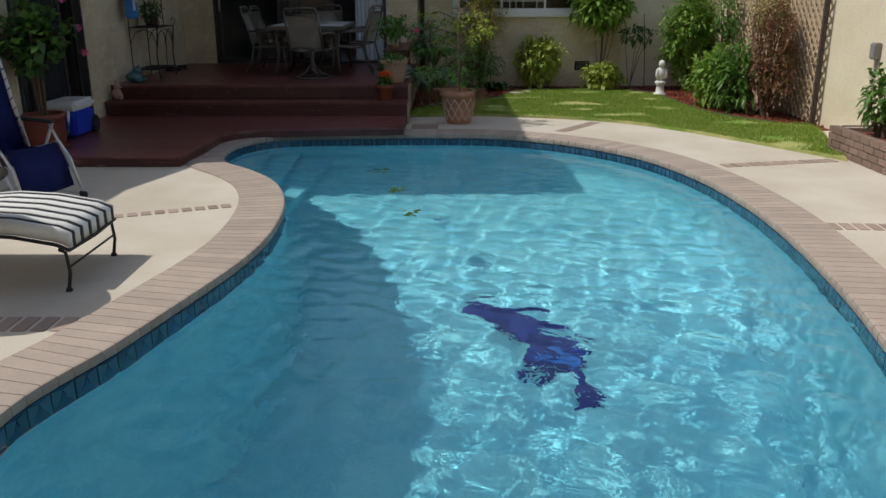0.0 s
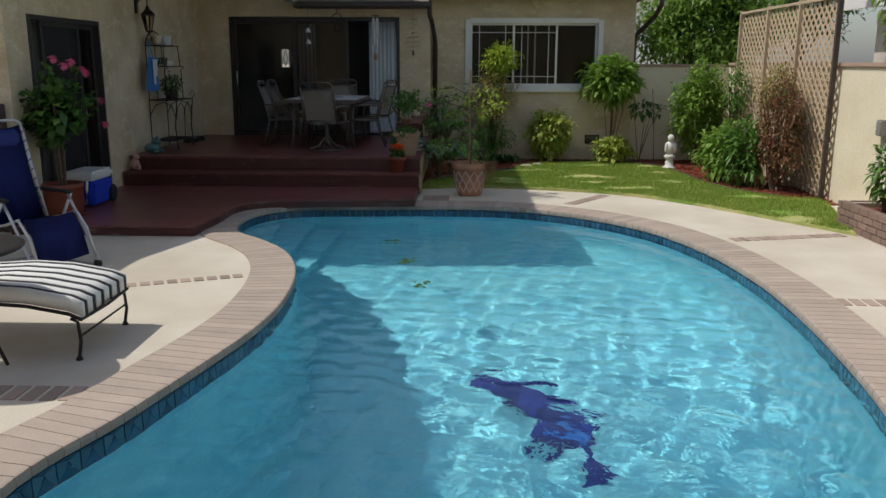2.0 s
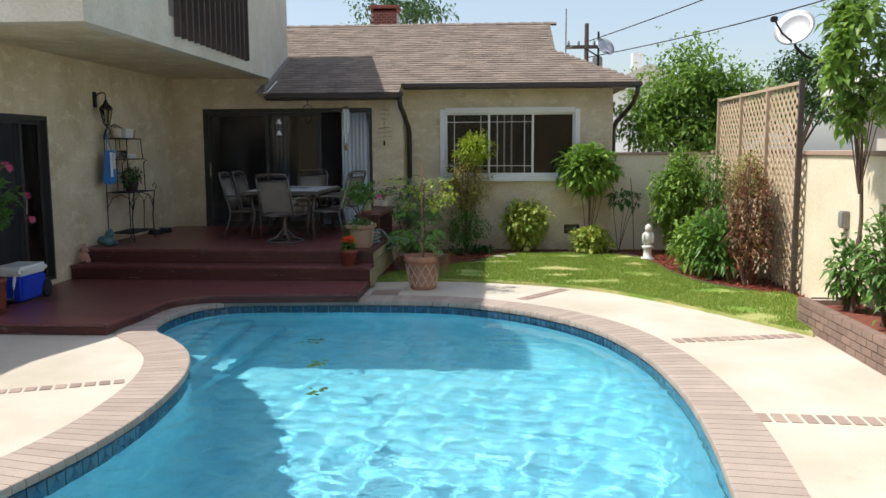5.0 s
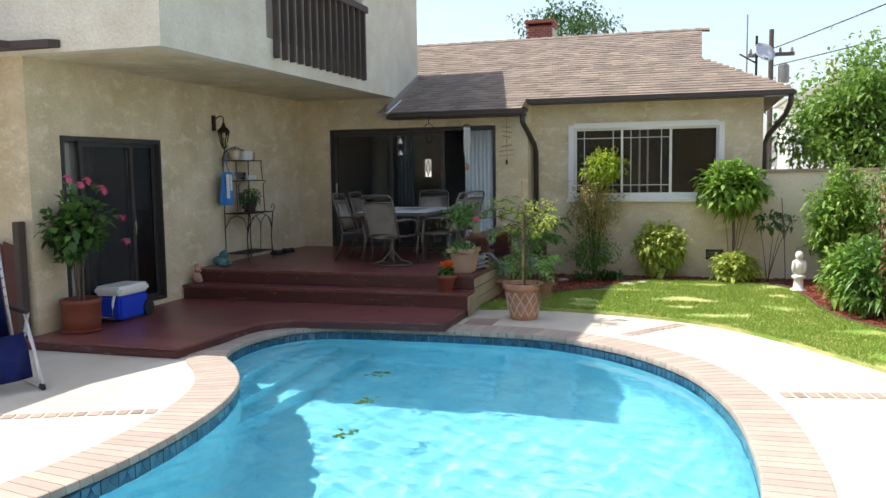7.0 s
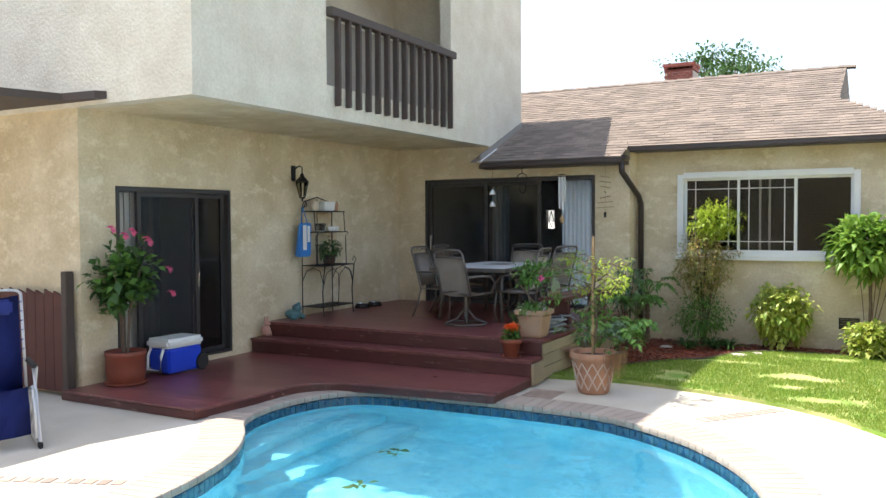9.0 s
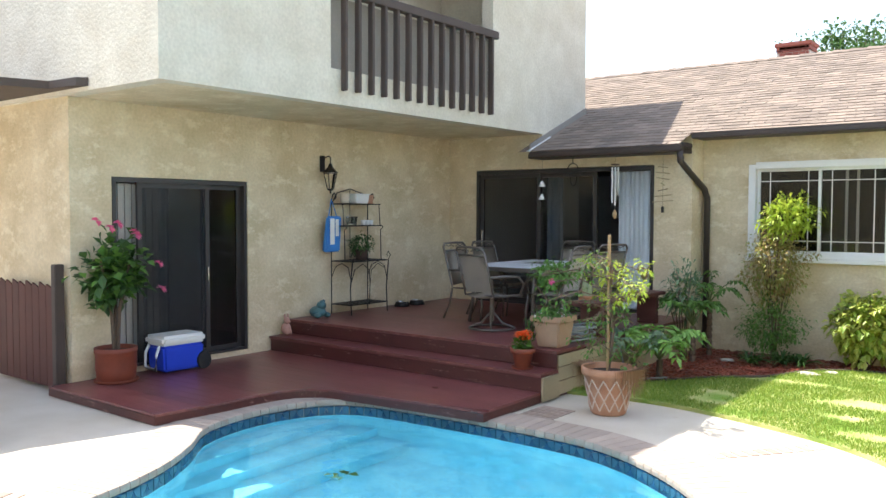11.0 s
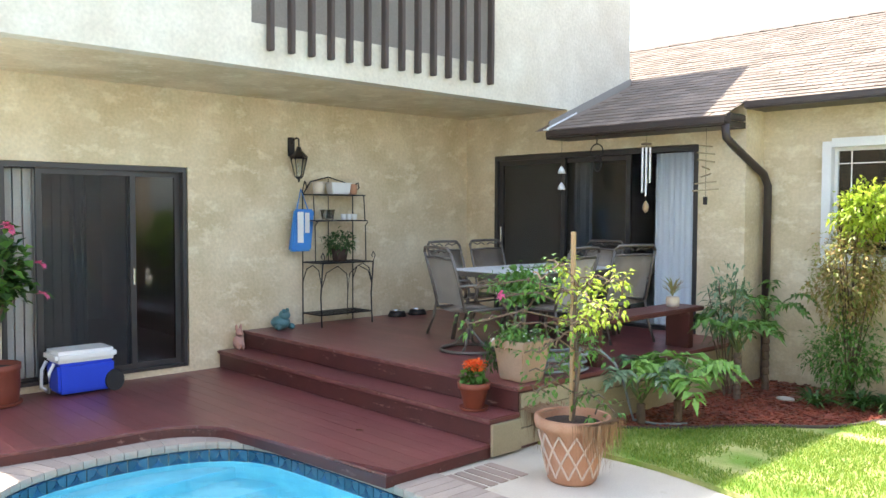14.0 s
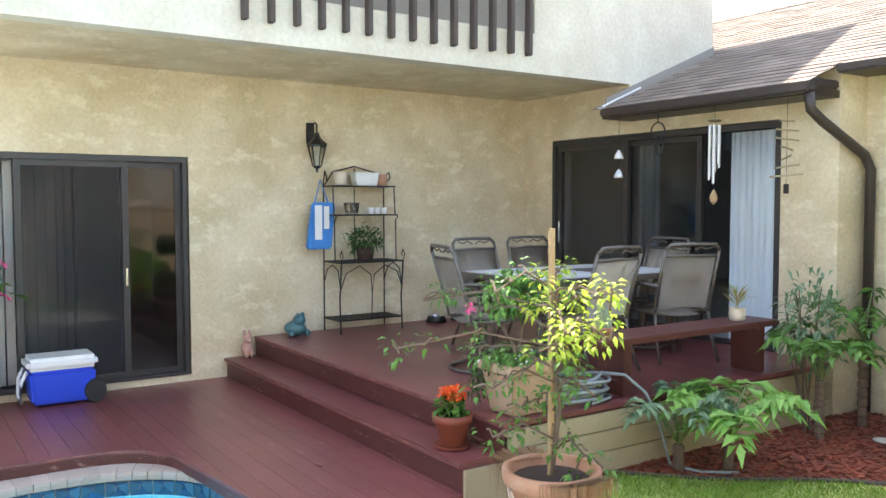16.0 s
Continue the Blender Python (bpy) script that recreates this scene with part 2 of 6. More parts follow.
def tubes(lines, r, seg=8):
    bm = bmesh.new()
    for q in lines:
        tube(bm, q, r, seg)
    return bm


def lathe(profile, seg=28, bm=None, at=(0, 0, 0)):
    """A turned body from (radius, height) pairs."""
    bm = bm or bmesh.new()
    rings = []
    for r, z in profile:
        rings.append([bm.verts.new((at[0] + r * math.cos(2 * math.pi * k / seg), at[1] + r * math.sin(2 * math.pi * k / seg), at[2] + z)) for k in range(seg)])
    for a, b in zip(rings, rings[1:]):
        for k in range(seg):
            bm.faces.new((a[k], a[(k + 1) % seg], b[(k + 1) % seg], b[k]))
    bm.faces.new(rings[0][::-1])
    bm.faces.new(rings[-1])
    return bm


def slab(poly, z0, z1, bm=None):
    """A flat plate of polygon outline."""
    bm = bm or bmesh.new()
    top = [bm.verts.new((x, y, z1)) for x, y in poly]
    low = [bm.verts.new((x, y, z0)) for x, y in poly]
    bm.faces.new(top)
    bm.faces.new(low[::-1])
    for i in range(len(poly)):
        j = (i + 1) % len(poly)
        bm.faces.new((top[i], low[i], low[j], top[j]))
    return bm


def spline(ctrl, per=8, closed=True):
    """Points along a smooth curve through ctrl."""
    out, c = [], [Vector(q) for q in ctrl]
    k = len(c)
    for i in range(k if closed else k - 1):
        if closed:
            p0, p1, p2, p3 = c[i - 1], c[i], c[(i + 1) % k], c[(i + 2) % k]
        else:
            p0, p1, p2, p3 = c[max(i - 1, 0)], c[i], c[i + 1], c[min(i + 2, k - 1)]
        for s in range(per):
            t = s / per
            out.append(0.5 * (2 * p1 + (p2 - p0) * t + (2 * p0 - 5 * p1 + 4 * p2 - p3) * t * t + (3 * p1 - p0 - 3 * p2 + p3) * t ** 3))
    if not closed:
        out.append(c[-1])
    return out


def even(points, step, closed=True):
    """The same line, in pieces of about one length."""
    pts = list(points) + ([points[0]] if closed else [])
    d = [0.0]
    for a, b in zip(pts, pts[1:]):
        d.append(d[-1] + (b - a).length)
    n = max(3, round(d[-1] / step))
    out, j = [], 0
    for i in range(n if closed else n + 1):
        s = d[-1] * i / n
        while j < len(d) - 2 and d[j + 1] < s:
            j += 1
        out.append(pts[j].lerp(pts[j + 1], (s - d[j]) / max(1e-9, d[j + 1] - d[j])))
    return out


def offset(points, w):
    """The closed line moved outwards by w (points run clockwise seen from above)."""
    out, k = [], len(points)
    for i in range(k):
        t = points[(i + 1) % k] - points[i - 1]
        out.append(points[i] + w * Vector((-t.y, t.x)).normalized())
    return out


def inside(x, y, poly):
    c = False
    for i in range(len(poly)):
        (xa, ya), (xb, yb) = poly[i - 1], poly[i]
        if (ya > y) != (yb > y) and x < (xb - xa) * (y - ya) / (yb - ya) + xa:
            c = not c
    return c


def sheet(poly, holes, z_of, step):
    """A triangulated surface inside poly, with inner points every step metres."""
    from mathutils.geometry import delaunay_2d_cdt
    pts = [Vector(q[:2]) for q in poly]
    edges = [(i, (i + 1) % len(pts)) for i in range(len(pts))]
    if step:
        xs, ys = [q[0] for q in poly], [q[1] for q in poly]
        for i in range(int((max(xs) - min(xs)) / step) + 1):
            for j in range(int((max(ys) - min(ys)) / step) + 1):
                x, y = min(xs) + (i + 0.5) * step, min(ys) + (j + 0.5) * step
                if inside(x, y, poly):
                    pts.append(Vector((x, y)))
    v, e, f, *_ = delaunay_2d_cdt(pts, edges, [], 1, 1e-5)
    bm = bmesh.new()
    vs = [bm.verts.new((q.x, q.y, z_of(q.x, q.y))) for q in v]
    for q in f:
        fc = bm.faces.new([vs[i] for i in q])
        fc.normal_update()
        if fc.normal.z < 0:
            fc.normal_flip()
    return bm


def holed_wall(axis, at, thick, u0, u1, z0, z1, holes, bm=None):
    """A wall with rectangular openings (u0, u1, z0, z1). axis: the way that its length runs."""
    bm = bm or bmesh.new()
    us = sorted({u0, u1, *[h[0] for h in holes], *[h[1] for h in holes]})
    zs = sorted({z0, z1, *[h[2] for h in holes], *[h[3] for h in holes]})
    for a, b in zip(us, us[1:]):
        for c, d in zip(zs, zs[1:]):
            if any(h[0] <= a and b <= h[1] and h[2] <= c and d <= h[3] for h in holes):
                continue
            if axis == "y":
                box(bm, at, a, c, at + thick, b, d)
            else:
                box(bm, a, at, c, b, at + thick, d)
    bmesh.ops.remove_doubles(bm, verts=bm.verts, dist=1e-5)
    seen = {}
    for f in bm.faces:
        seen.setdefault(tuple(round(q, 4) for q in f.calc_center_median()), []).append(f)
    bmesh.ops.delete(bm, geom=[f for fs in seen.values() if len(fs) > 1 for f in fs], context="FACES")
    return bm


# ---- ground and pool ----
POOL = spline([(2.72, -11.9), (2.93, -11.0), (3.10, -10.3), (3.23, -9.7), (3.29, -9.1), (3.26, -8.4), (3.15, -7.8), (2.94, -7.25),
               (2.62, -6.78), (2.30, -6.42), (2.15, -5.95), (2.17, -5.4), (2.34, -5.02), (2.66, -4.80), (3.3, -4.72), (4.2, -4.68),
               (5.1, -4.73), (5.74, -5.02), (6.28, -5.48), (6.72, -6.15), (7.0, -7.1), (7.10, -8.1), (7.09, -8.9), (7.01, -9.8),
               (6.86, -10.8), (6.58, -11.9), (6.0, -12.8), (5.0, -13.3), (4.0, -13.3), (3.2, -12.9)])
EDGE = even(POOL, 0.1)
BRIM = offset(EDGE, 0.38)
WATER_Z = -0.11


def pool_floor(x, y):
    t = min(1.0, max(0.0, (-6.8 - y) / 4.0))
    return -1.12 - 1.1 * t * t * (3 - 2 * t)


ground = bmesh.new()
hole = [ground.verts.new((q.x, q.y, 0)) for q in offset(EDGE, 0.05)]
rim = [ground.verts.new((4.5 + 900 * math.cos(a), -9 + 900 * math.sin(a), 0)) for a in [2 * math.pi * k / 48 for k in range(48)]]
es = [ground.edges.new((q[i], q[(i + 1) % len(q)])) for q in (hole, rim) for i in range(len(q))]
bmesh.ops.triangle_fill(ground, edges=es, use_beauty=True)
ground = struct("ground", ground, CONCRETE, "pale sun-bleached concrete patio round the pool")

shell = bmesh.new()
LOW = even(POOL, 0.2)
rings = [[shell.verts.new((q.x, q.y, -0.215)) for q in LOW]]
for f in (0.25, 0.5, 0.75, 0.93, 1.0):
    ring = []
    for q, o in zip(LOW, offset(LOW, -0.16)):
        h = o if f == 1.0 else q.lerp(o, 0.25 if f == 0.93 else 0)
        ring.append(shell.verts.new((h.x, h.y, pool_floor(h.x, h.y) * f)))
    rings.append(ring)
for a, b in zip(rings, rings[1:]):
    for k in range(len(LOW)):
        shell.faces.new((a[k], a[(k + 1) % len(a)], b[(k + 1) % len(a)], b[k]))
pool_parts = []
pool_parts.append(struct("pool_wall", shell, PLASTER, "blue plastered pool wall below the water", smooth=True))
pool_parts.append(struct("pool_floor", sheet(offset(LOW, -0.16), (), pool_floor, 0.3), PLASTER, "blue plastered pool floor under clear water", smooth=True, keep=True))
WAVES = []
for k in range(22):
    ang, lam = random.uniform(0, math.pi), 0.10 * 1.06 ** k
    WAVES.append((2 * math.pi / lam * math.cos(ang), 2 * math.pi / lam * math.sin(ang), random.uniform(0, 6.28), 0.0052 * lam ** 1.2))


def water_level(x, y):
    """Still by the entry steps, choppier towards the deep end."""
    k = 0.25 + 0.75 * min(1.0, max(0.0, (-5.8 - y) / 3.7))
    return WATER_Z + k * sum(a * math.sin(u * x + v * y + f) for u, v, f, a in WAVES)


water = struct("water", sheet([(q.x, q.y) for q in offset(LOW, 0.004)], (), water_level, 0.04), WATER, "clear rippled turquoise swimming pool water", smooth=True, keep=True)
water.cycles.is_caustics_caster = True

# entry steps of the pool
for i in range(3):
    x1 = 2.58 + 0.335 * i
    poly = [(q.x, q.y) for q in LOW if q.x < x1 and -7.4 < q.y]
    k = max(range(len(poly)), key=lambda j: (Vector(poly[j]) - Vector(poly[j - 1])).length)
    poly = poly[k:] + poly[:k]
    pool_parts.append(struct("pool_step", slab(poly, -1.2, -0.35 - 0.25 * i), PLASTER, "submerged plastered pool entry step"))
for ob in pool_parts:
    ob.cycles.is_caustics_receiver = True


# ---- decks ----
DECK_Z, UP_Z = 0.105, 0.48
DECK_EDGE_LINE = [Vector((-0.02, -6.62)), Vector((1.88, -6.63))] + spline([Vector(q) for q in ((1.95, -5.95), (1.97, -5.35), (2.12, -5.06), (2.40, -4.92), (3.25, -4.82))], 4, False) + [Vector((4.05, -4.75)), Vector((4.03, -3.2))]
lower = [(q.x, q.y) for q in DECK_EDGE_LINE] + [(0.0, -3.2)]
low_deck = struct("deck_lower", slab(lower, 0.006, DECK_Z - 0.025), DECK_SHADED, "low dark red painted wooden deck beside the pool")
up_deck = struct("deck_upper", boxes((0.0, -3.46, 0.1, 4.03, -0.002, UP_Z - 0.03)), DECK_SHADED, "raised dark red painted wooden deck by the patio doors")

# ---- house walls ----
W, D, UX_IN = 0.18, (0.535, 3.512), 1.74
wall_left = struct("wall_left", holed_wall("y", -W, W, -6.38, 0.18, 0, 3.05, [(-5.915, -4.11, 0.17, 2.25)]), STUCCO, "ochre stucco house wall with worn trowel texture")
struct("wall_front", boxes((-7.0, -6.38, 0, -W, -6.2, 3.4)), STUCCO, "ochre stucco house wall")
wall_back = struct("wall_back", holed_wall("x", 0.0, W, 0.0, 4.06, 0, 2.9, [(D[0], D[1], UP_Z, 2.535)]), STUCCO, "ochre stucco wall round the wide patio door")
struct("wall_back_top", boxes((0.0, 0.0, 2.9, UX_IN, W, 3.05)), STUCCO, "ochre stucco wall under the overhang")
struct("wall_jog", boxes((3.88, W, 0, 4.06, 0.58, 2.94)), STUCCO, "short return of the stucco wall")
wall_window = struct("wall_window", holed_wall("x", 0.40, W, 4.06, 7.70, 0, 3.04, [(4.70, 7.085, 1.313, 2.515)]), STUCCO, "ochre stucco wall with a wide white window")
struct("wall_side", boxes((7.52, 0.58, 0, 7.70, 9.0, 3.0)), STUCCO, "stucco side wall of the house")
# upper storey with its balcony recess
UX, U0, U1, UT = 1.74, -6.46, 1.32, 5.85
up = holed_wall("y", UX - W, W, U0, U1, 3.05, UT, [(-4.36, -1.30, 3.43, 5.5)])
struct("wall_upper", up, STUCCO_UP, "cream stucco upper storey that overhangs the deck")
struct("wall_upper_front", boxes((-7.0, U0, 3.05, UX - W, U0 + W, UT)), STUCCO_UP, "cream stucco front of the upper storey")
struct("wall_upper_back", boxes((-7.0, U1 - W, 3.05, UX - W, U1, UT)), STUCCO_UP, "cream stucco back of the upper storey")
struct("soffit", boxes((-0.3, U0 + W, 3.05, UX - W, -0.0, 3.12)), STUCCO, "stucco underside of the overhanging storey")
struct("balcony_floor", boxes((-0.6, -5.2, 3.3, UX - W, -0.6, 3.36)), PANEL_GREY, "balcony floor")
struct("wall_balcony_back", boxes((0.25, -5.2, 3.12, 0.4, -0.6, UT)), STUCCO_UP, "stucco wall at the back of the balcony")
struct("wall_balcony_side", boxes((0.4, -5.2, 3.12, UX - W, -5.05, UT), (0.4, -0.75, 3.12, UX - W, -0.6, UT)), STUCCO_UP, "stucco side walls of the balcony")
struct("roof_upper", boxes((-7.2, U0 - 0.05, UT, UX + 0.05, U1 + 0.12, UT + 0.14)), GUTTER, "dark brown roof edge of the upper storey")

# ---- lower roof ----
PITCH = 0.41


def roof_z(y):
    return 2.76 + PITCH * (y + 0.44)


roof = bmesh.new()
RIDGE_Y, RIDGE_X = 3.72, 6.78
v = lambda x, y, z: roof.verts.new((x, y, z))
roof.faces.new([v(1.6, -0.44, roof_z(-0.44)), v(4.05, -0.44, roof_z(-0.44)), v(4.05, 0.0, roof_z(0.0)), v(8.1, 0.0, roof_z(0.0)), v(RIDGE_X, 1.75, roof_z(1.75)), v(RIDGE_X, RIDGE_Y, roof_z(RIDGE_Y)), v(-4, RIDGE_Y, roof_z(RIDGE_Y)), v(-4, 1.3, roof_z(1.3)), v(1.6, 1.3, roof_z(1.3))])
roof.faces.new([v(RIDGE_X, RIDGE_Y, roof_z(RIDGE_Y)), v(RIDGE_X, 5.7, roof_z(1.75)), v(8.1, 7.44, roof_z(0)), v(8.1, 7.44, roof_z(0) - 0.01), v(-4, 7.44, roof_z(0)), v(-4, RIDGE_Y, roof_z(RIDGE_Y))])
roof.faces.new([v(8.1, 0.0, roof_z(0)), v(8.1, 7.44, roof_z(0)), v(RIDGE_X, 5.7, roof_z(1.75)), v(RIDGE_X, 1.75, roof_z(1.75))])
roof.faces.new([v(RIDGE_X, 1.75, roof_z(1.75)), v(RIDGE_X, 5.7, roof_z(1.75)), v(RIDGE_X, RIDGE_Y, roof_z(RIDGE_Y))])
struct("roof", roof, SHINGLE, "brown asphalt shingle roof")
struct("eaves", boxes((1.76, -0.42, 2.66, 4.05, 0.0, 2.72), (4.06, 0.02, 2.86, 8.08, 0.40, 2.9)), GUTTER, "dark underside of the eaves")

# ---- garden walls ----
struct("wall_garden_back", boxes((7.70, 0.42, 0, 9.6, 0.58, 1.70)), STUCCO_WALL, "stuccoed garden wall behind the lawn")
struct("wall_garden_right", boxes((9.42, -16.5, 0, 9.6, 0.42, 1.72)), STUCCO_WALL, "stuccoed garden wall along the yard")
# added out of view; height and dull tan keep sky out of window glass
struct("wall_garden_near", boxes((-8, -16.7, 0, 9.6, -16.5, 4.6)), SIDING, "unseen tan wall closing the yard, raised to block sky reflections")
struct("wall_garden_left", boxes((-8.2, -16.7, 0, -8.0, -6.2, 1.8)), STUCCO_WALL, "plain garden wall")

# ---- lawn ----
LAWN_FRONT = spline([(4.03, -3.22), (5.06, -3.12), (6.24, -3.42), (6.95, -3.80), (7.54, -4.43), (8.02, -5.14), (8.43, -5.80), (8.75, -6.35)], 5, False)
LAWN_BACK = spline([(8.93, -5.6), (9.3, -4.2), (8.9, -3.95), (8.45, -3.3), (8.22, -2.4), (8.15, -1.4), (7.9, -0.45), (7.0, -0.15), (6.2, -0.2), (5.7, -0.55), (5.45, -1.15), (5.0, -1.6), (4.55, -2.2), (4.12, -2.6)], 5, False)
lawn_poly = [(q[0], q[1]) for q in LAWN_FRONT] + [(q[0], q[1]) for q in LAWN_BACK]
struct("lawn", slab(lawn_poly, -0.05, 0.035), TURF, "small green lawn with yellowed patches")
bed = [(4.03, -2.75), (4.03, -0.002), (4.06, 0.0), (4.06, 0.40), (7.7, 0.40), (9.42, 0.42), (9.42, -4.4), (9.0, -4.4)] + [(q[0], q[1]) for q in LAWN_BACK[5:]]
struct("flower_bed", slab(bed, -0.05, 0.02), MULCH, "planting bed covered with red bark mulch")

# ---- doors, windows, rooms ----
def pane(name, x0, y0, z0, x1, y1, z1, material, parent, label=""):
    ob = part(name, boxes((x0, y0, z0, x1, y1, z1)), material, parent, label)
    ob.visible_shadow = False
    return ob


def glaze_x(parent, u0, u1, z0, z1, y, stile, material, glass, thick=0.04, label=""):
    """A framed glass panel in a wall that runs along x."""
    fr = part("panel_frame", boxes((u0, y, z0, u0 + stile, y + thick, z1), (u1 - stile, y, z0, u1, y + thick, z1), (u0 + stile, y, z0, u1 - stile, y + thick, z0 + stile), (u0 + stile, y, z1 - stile, u1 - stile, y + thick, z1)), material, parent, label)
    pane("pane", u0 + stile, y + thick / 2 - 0.003, z0 + stile, u1 - stile, y + thick / 2 + 0.003, z1 - stile, glass, fr)
    return fr


def glaze_y(parent, u0, u1, z0, z1, x, stile, material, glass, thick=0.04, label=""):
    fr = part("panel_frame", boxes((x - thick, u0, z0, x, u0 + stile, z1), (x - thick, u1 - stile, z0, x, u1, z1), (x - thick, u0 + stile, z0, x, u1 - stile, z0 + stile), (x - thick, u0 + stile, z1 - stile, x, u1 - stile, z1)), material, parent, label)
    pane("pane", x - thick / 2 - 0.003, u0 + stile, z0 + stile, x - thick / 2 + 0.003, u1 - stile, z1 - stile, glass, fr)
    return fr


FABRIC_WHITE = mat("white_curtain", (0.88, 0.93, 0.95), (0.82, 0.88, 0.91), 0.9, 4, 200, 0.2)
FABRIC_BLUEGREY = mat("bluegrey_drape", (0.30, 0.35, 0.39), (0.24, 0.28, 0.32), 0.9, 4, 200, 0.2)
BLIND = mat("vertical_blind", (0.45, 0.42, 0.38), (0.38, 0.36, 0.33), 0.8, 4, 100, 0.1)
CHROME = mat("chrome", (0.75, 0.75, 0.75), (0.68, 0.68, 0.68), 0.25, 8, 60, 0.02, metal=1.0)


def folds(u0, u1, z0, z1, at, depth, waves, axis="x"):
    """Hanging pleated cloth."""
    bm, n = bmesh.new(), waves * 8
    rows = []
    for k in range(n + 1):
        u = u0 + (u1 - u0) * k / n
        d = depth * (math.sin(2 * math.pi * waves * k / n) + 0.3 * math.sin(5.1 * k))
        low = d * 1.5
        rows.append([bm.verts.new((u, at + q, z) if axis == "x" else (at + q, u, z)) for q, z in ((d, z1), (low, (z0 + z1) / 2), (low, z0))])
    for a, b in zip(rows, rows[1:]):
        for k in range(2):
            bm.faces.new((a[k], b[k], b[k + 1], a[k + 1]))
    bmesh.ops.solidify(bm, geom=bm.faces, thickness=0.004)
    return bm


# left patio door
d1 = tagged(new("door_1"), "dark bronze sliding patio door with tinted glass", "door", kind="structure")
DY0, DY1, DZ0, DZ1 = -5.94, -4.12, 0.17, 2.245
part("door_frame", boxes((-0.12, DY0 + 0.03, DZ0, 0.012, DY0 + 0.07, DZ1), (-0.12, DY1 - 0.05, DZ0, 0.012, DY1 - 0.012, DZ1), (-0.12, DY0 + 0.07, DZ1 - 0.05, 0.012, DY1 - 0.05, DZ1), (-0.12, DY0 + 0.07, DZ0, 0.012, DY1 - 0.05, DZ0 + 0.03)), DARK_FRAME, d1)
slide = glaze_y(d1, -5.60, -4.66, DZ0 + 0.03, DZ1 - 0.05, -0.02, 0.055, DARK_FRAME, GLASS_TINT)
part("insect_screen", boxes((-0.032, -5.545, DZ0 + 0.085, -0.030, -4.715, DZ1 - 0.105)), SCREEN, slide, "grey insect screen mesh")
part("handle", boxes((-0.02, -4.70, 1.05, 0.012, -4.68, 1.22), bevel=0.004), CHROME, slide, "pale metal pull handle")
glaze_y(d1, -4.73, DY1 - 0.05, DZ0 + 0.03, DZ1 - 0.05, -0.065, 0.055, DARK_FRAME, GLASS_TINT)
for k in range(7):
    y = DY0 + 0.10 + k * 0.085
    part("blind_slat", boxes((-0.17, y, DZ0 + 0.05, -0.155, y + 0.072, DZ1 - 0.06)), BLIND, d1)
struct("curtain_pale", folds(-5.42, -5.06, DZ0 + 0.04, DZ1 - 0.08, -0.26, 0.02, 5, "y"), FABRIC_BLUEGREY, "pale grey drape behind the door glass")
room1 = boxes((-4.5, -6.2, 0.12, -W, -3.3, 0.165), (-4.5, -6.2, 2.6, -W, -3.3, 2.65), (-4.6, -6.2, 0.12, -4.5, -3.3, 2.65), (-4.6, -3.3, 0.12, -W, -3.2, 2.65))
struct("room_walls_left", room1, INTERIOR, "dim room behind the tinted patio door")

# wide patio door
d2 = tagged(new("door_2"), "wide dark bronze sliding patio door, partly open", "door", kind="structure")
EX0, EX1, EZ0, EZ1 = 0.542, 3.527, UP_Z, 2.525
part("door_frame", boxes((EX0, -0.012, EZ0, EX0 + 0.05, 0.14, EZ1), (EX1 - 0.05, -0.012, EZ0, EX1, 0.14, EZ1), (EX0 + 0.05, -0.012, EZ1 - 0.06, EX1 - 0.05, 0.14, EZ1), (EX0 + 0.05, -0.012, EZ0 + 0.002, EX1 - 0.05, 0.14, EZ0 + 0.03)), DARK_FRAME, d2)
p1 = glaze_x(d2, 0.60, 1.70, EZ0 + 0.03, EZ1 - 0.06, 0.02, 0.06, DARK_FRAME, GLASS_CLEAR_TINT)
part("handle", boxes((0.625, 0.0, 1.35, 0.65, 0.02, 1.6), bevel=0.005), CHROME, p1, "pale metal pull handle")
glaze_x(d2, 1.62, 2.62, EZ0 + 0.03, EZ1 - 0.06, 0.07, 0.06, DARK_FRAME, GLASS_CLEAR_TINT)
struct("curtain_grey", folds(1.74, 2.02, EZ0 + 0.05, EZ1 - 0.08, 0.16, 0.02, 4), FABRIC_BLUEGREY, "blue-grey drape behind the door glass")
curtain = tagged(link("curtain", folds(2.99, 3.47, EZ0 + 0.06, EZ1 - 0.07, 0.03, 0.010, 7), FABRIC_WHITE, smooth=True), "pale white curtain pulled to the side of the open door", "curtain")
room2 = boxes((-1.6, 0.9, UP_Z - 0.05, 3.88, 7.2, UP_Z), (0.0, W, UP_Z - 0.05, 3.88, 0.9, UP_Z), (-1.6, W, 2.75, 3.88, 7.2, 2.8), (3.78, 0.6, UP_Z, 3.88, 7.2, 2.75), (-1.7, 0.9, UP_Z, -1.6, 7.2, 2.75), (-1.7, 0.8, UP_Z, 0.0, 0.9, 2.75), (-0.1, W, UP_Z, 0.0, 0.9, 2.75))
holed_wall("x", 7.2, 0.1, -1.7, 3.88, UP_Z, 2.8, [(-0.10, 0.11, 1.62, 2.10)], room2)
struct("room_walls_back", room2, INTERIOR, "dim dining room behind the open patio door")
door_in = tagged(new("door_3"), "dark front door with a small leaded glass light", "door", kind="structure")
part("lead_came", boxes((-0.10, 7.20, 1.62, -0.085, 7.22, 2.10), (0.095, 7.20, 1.62, 0.11, 7.22, 2.10), (-0.085, 7.2, 1.62, 0.095, 7.22, 1.635), (-0.085, 7.2, 2.085, 0.095, 7.22, 2.10)), DARK_FRAME, door_in)
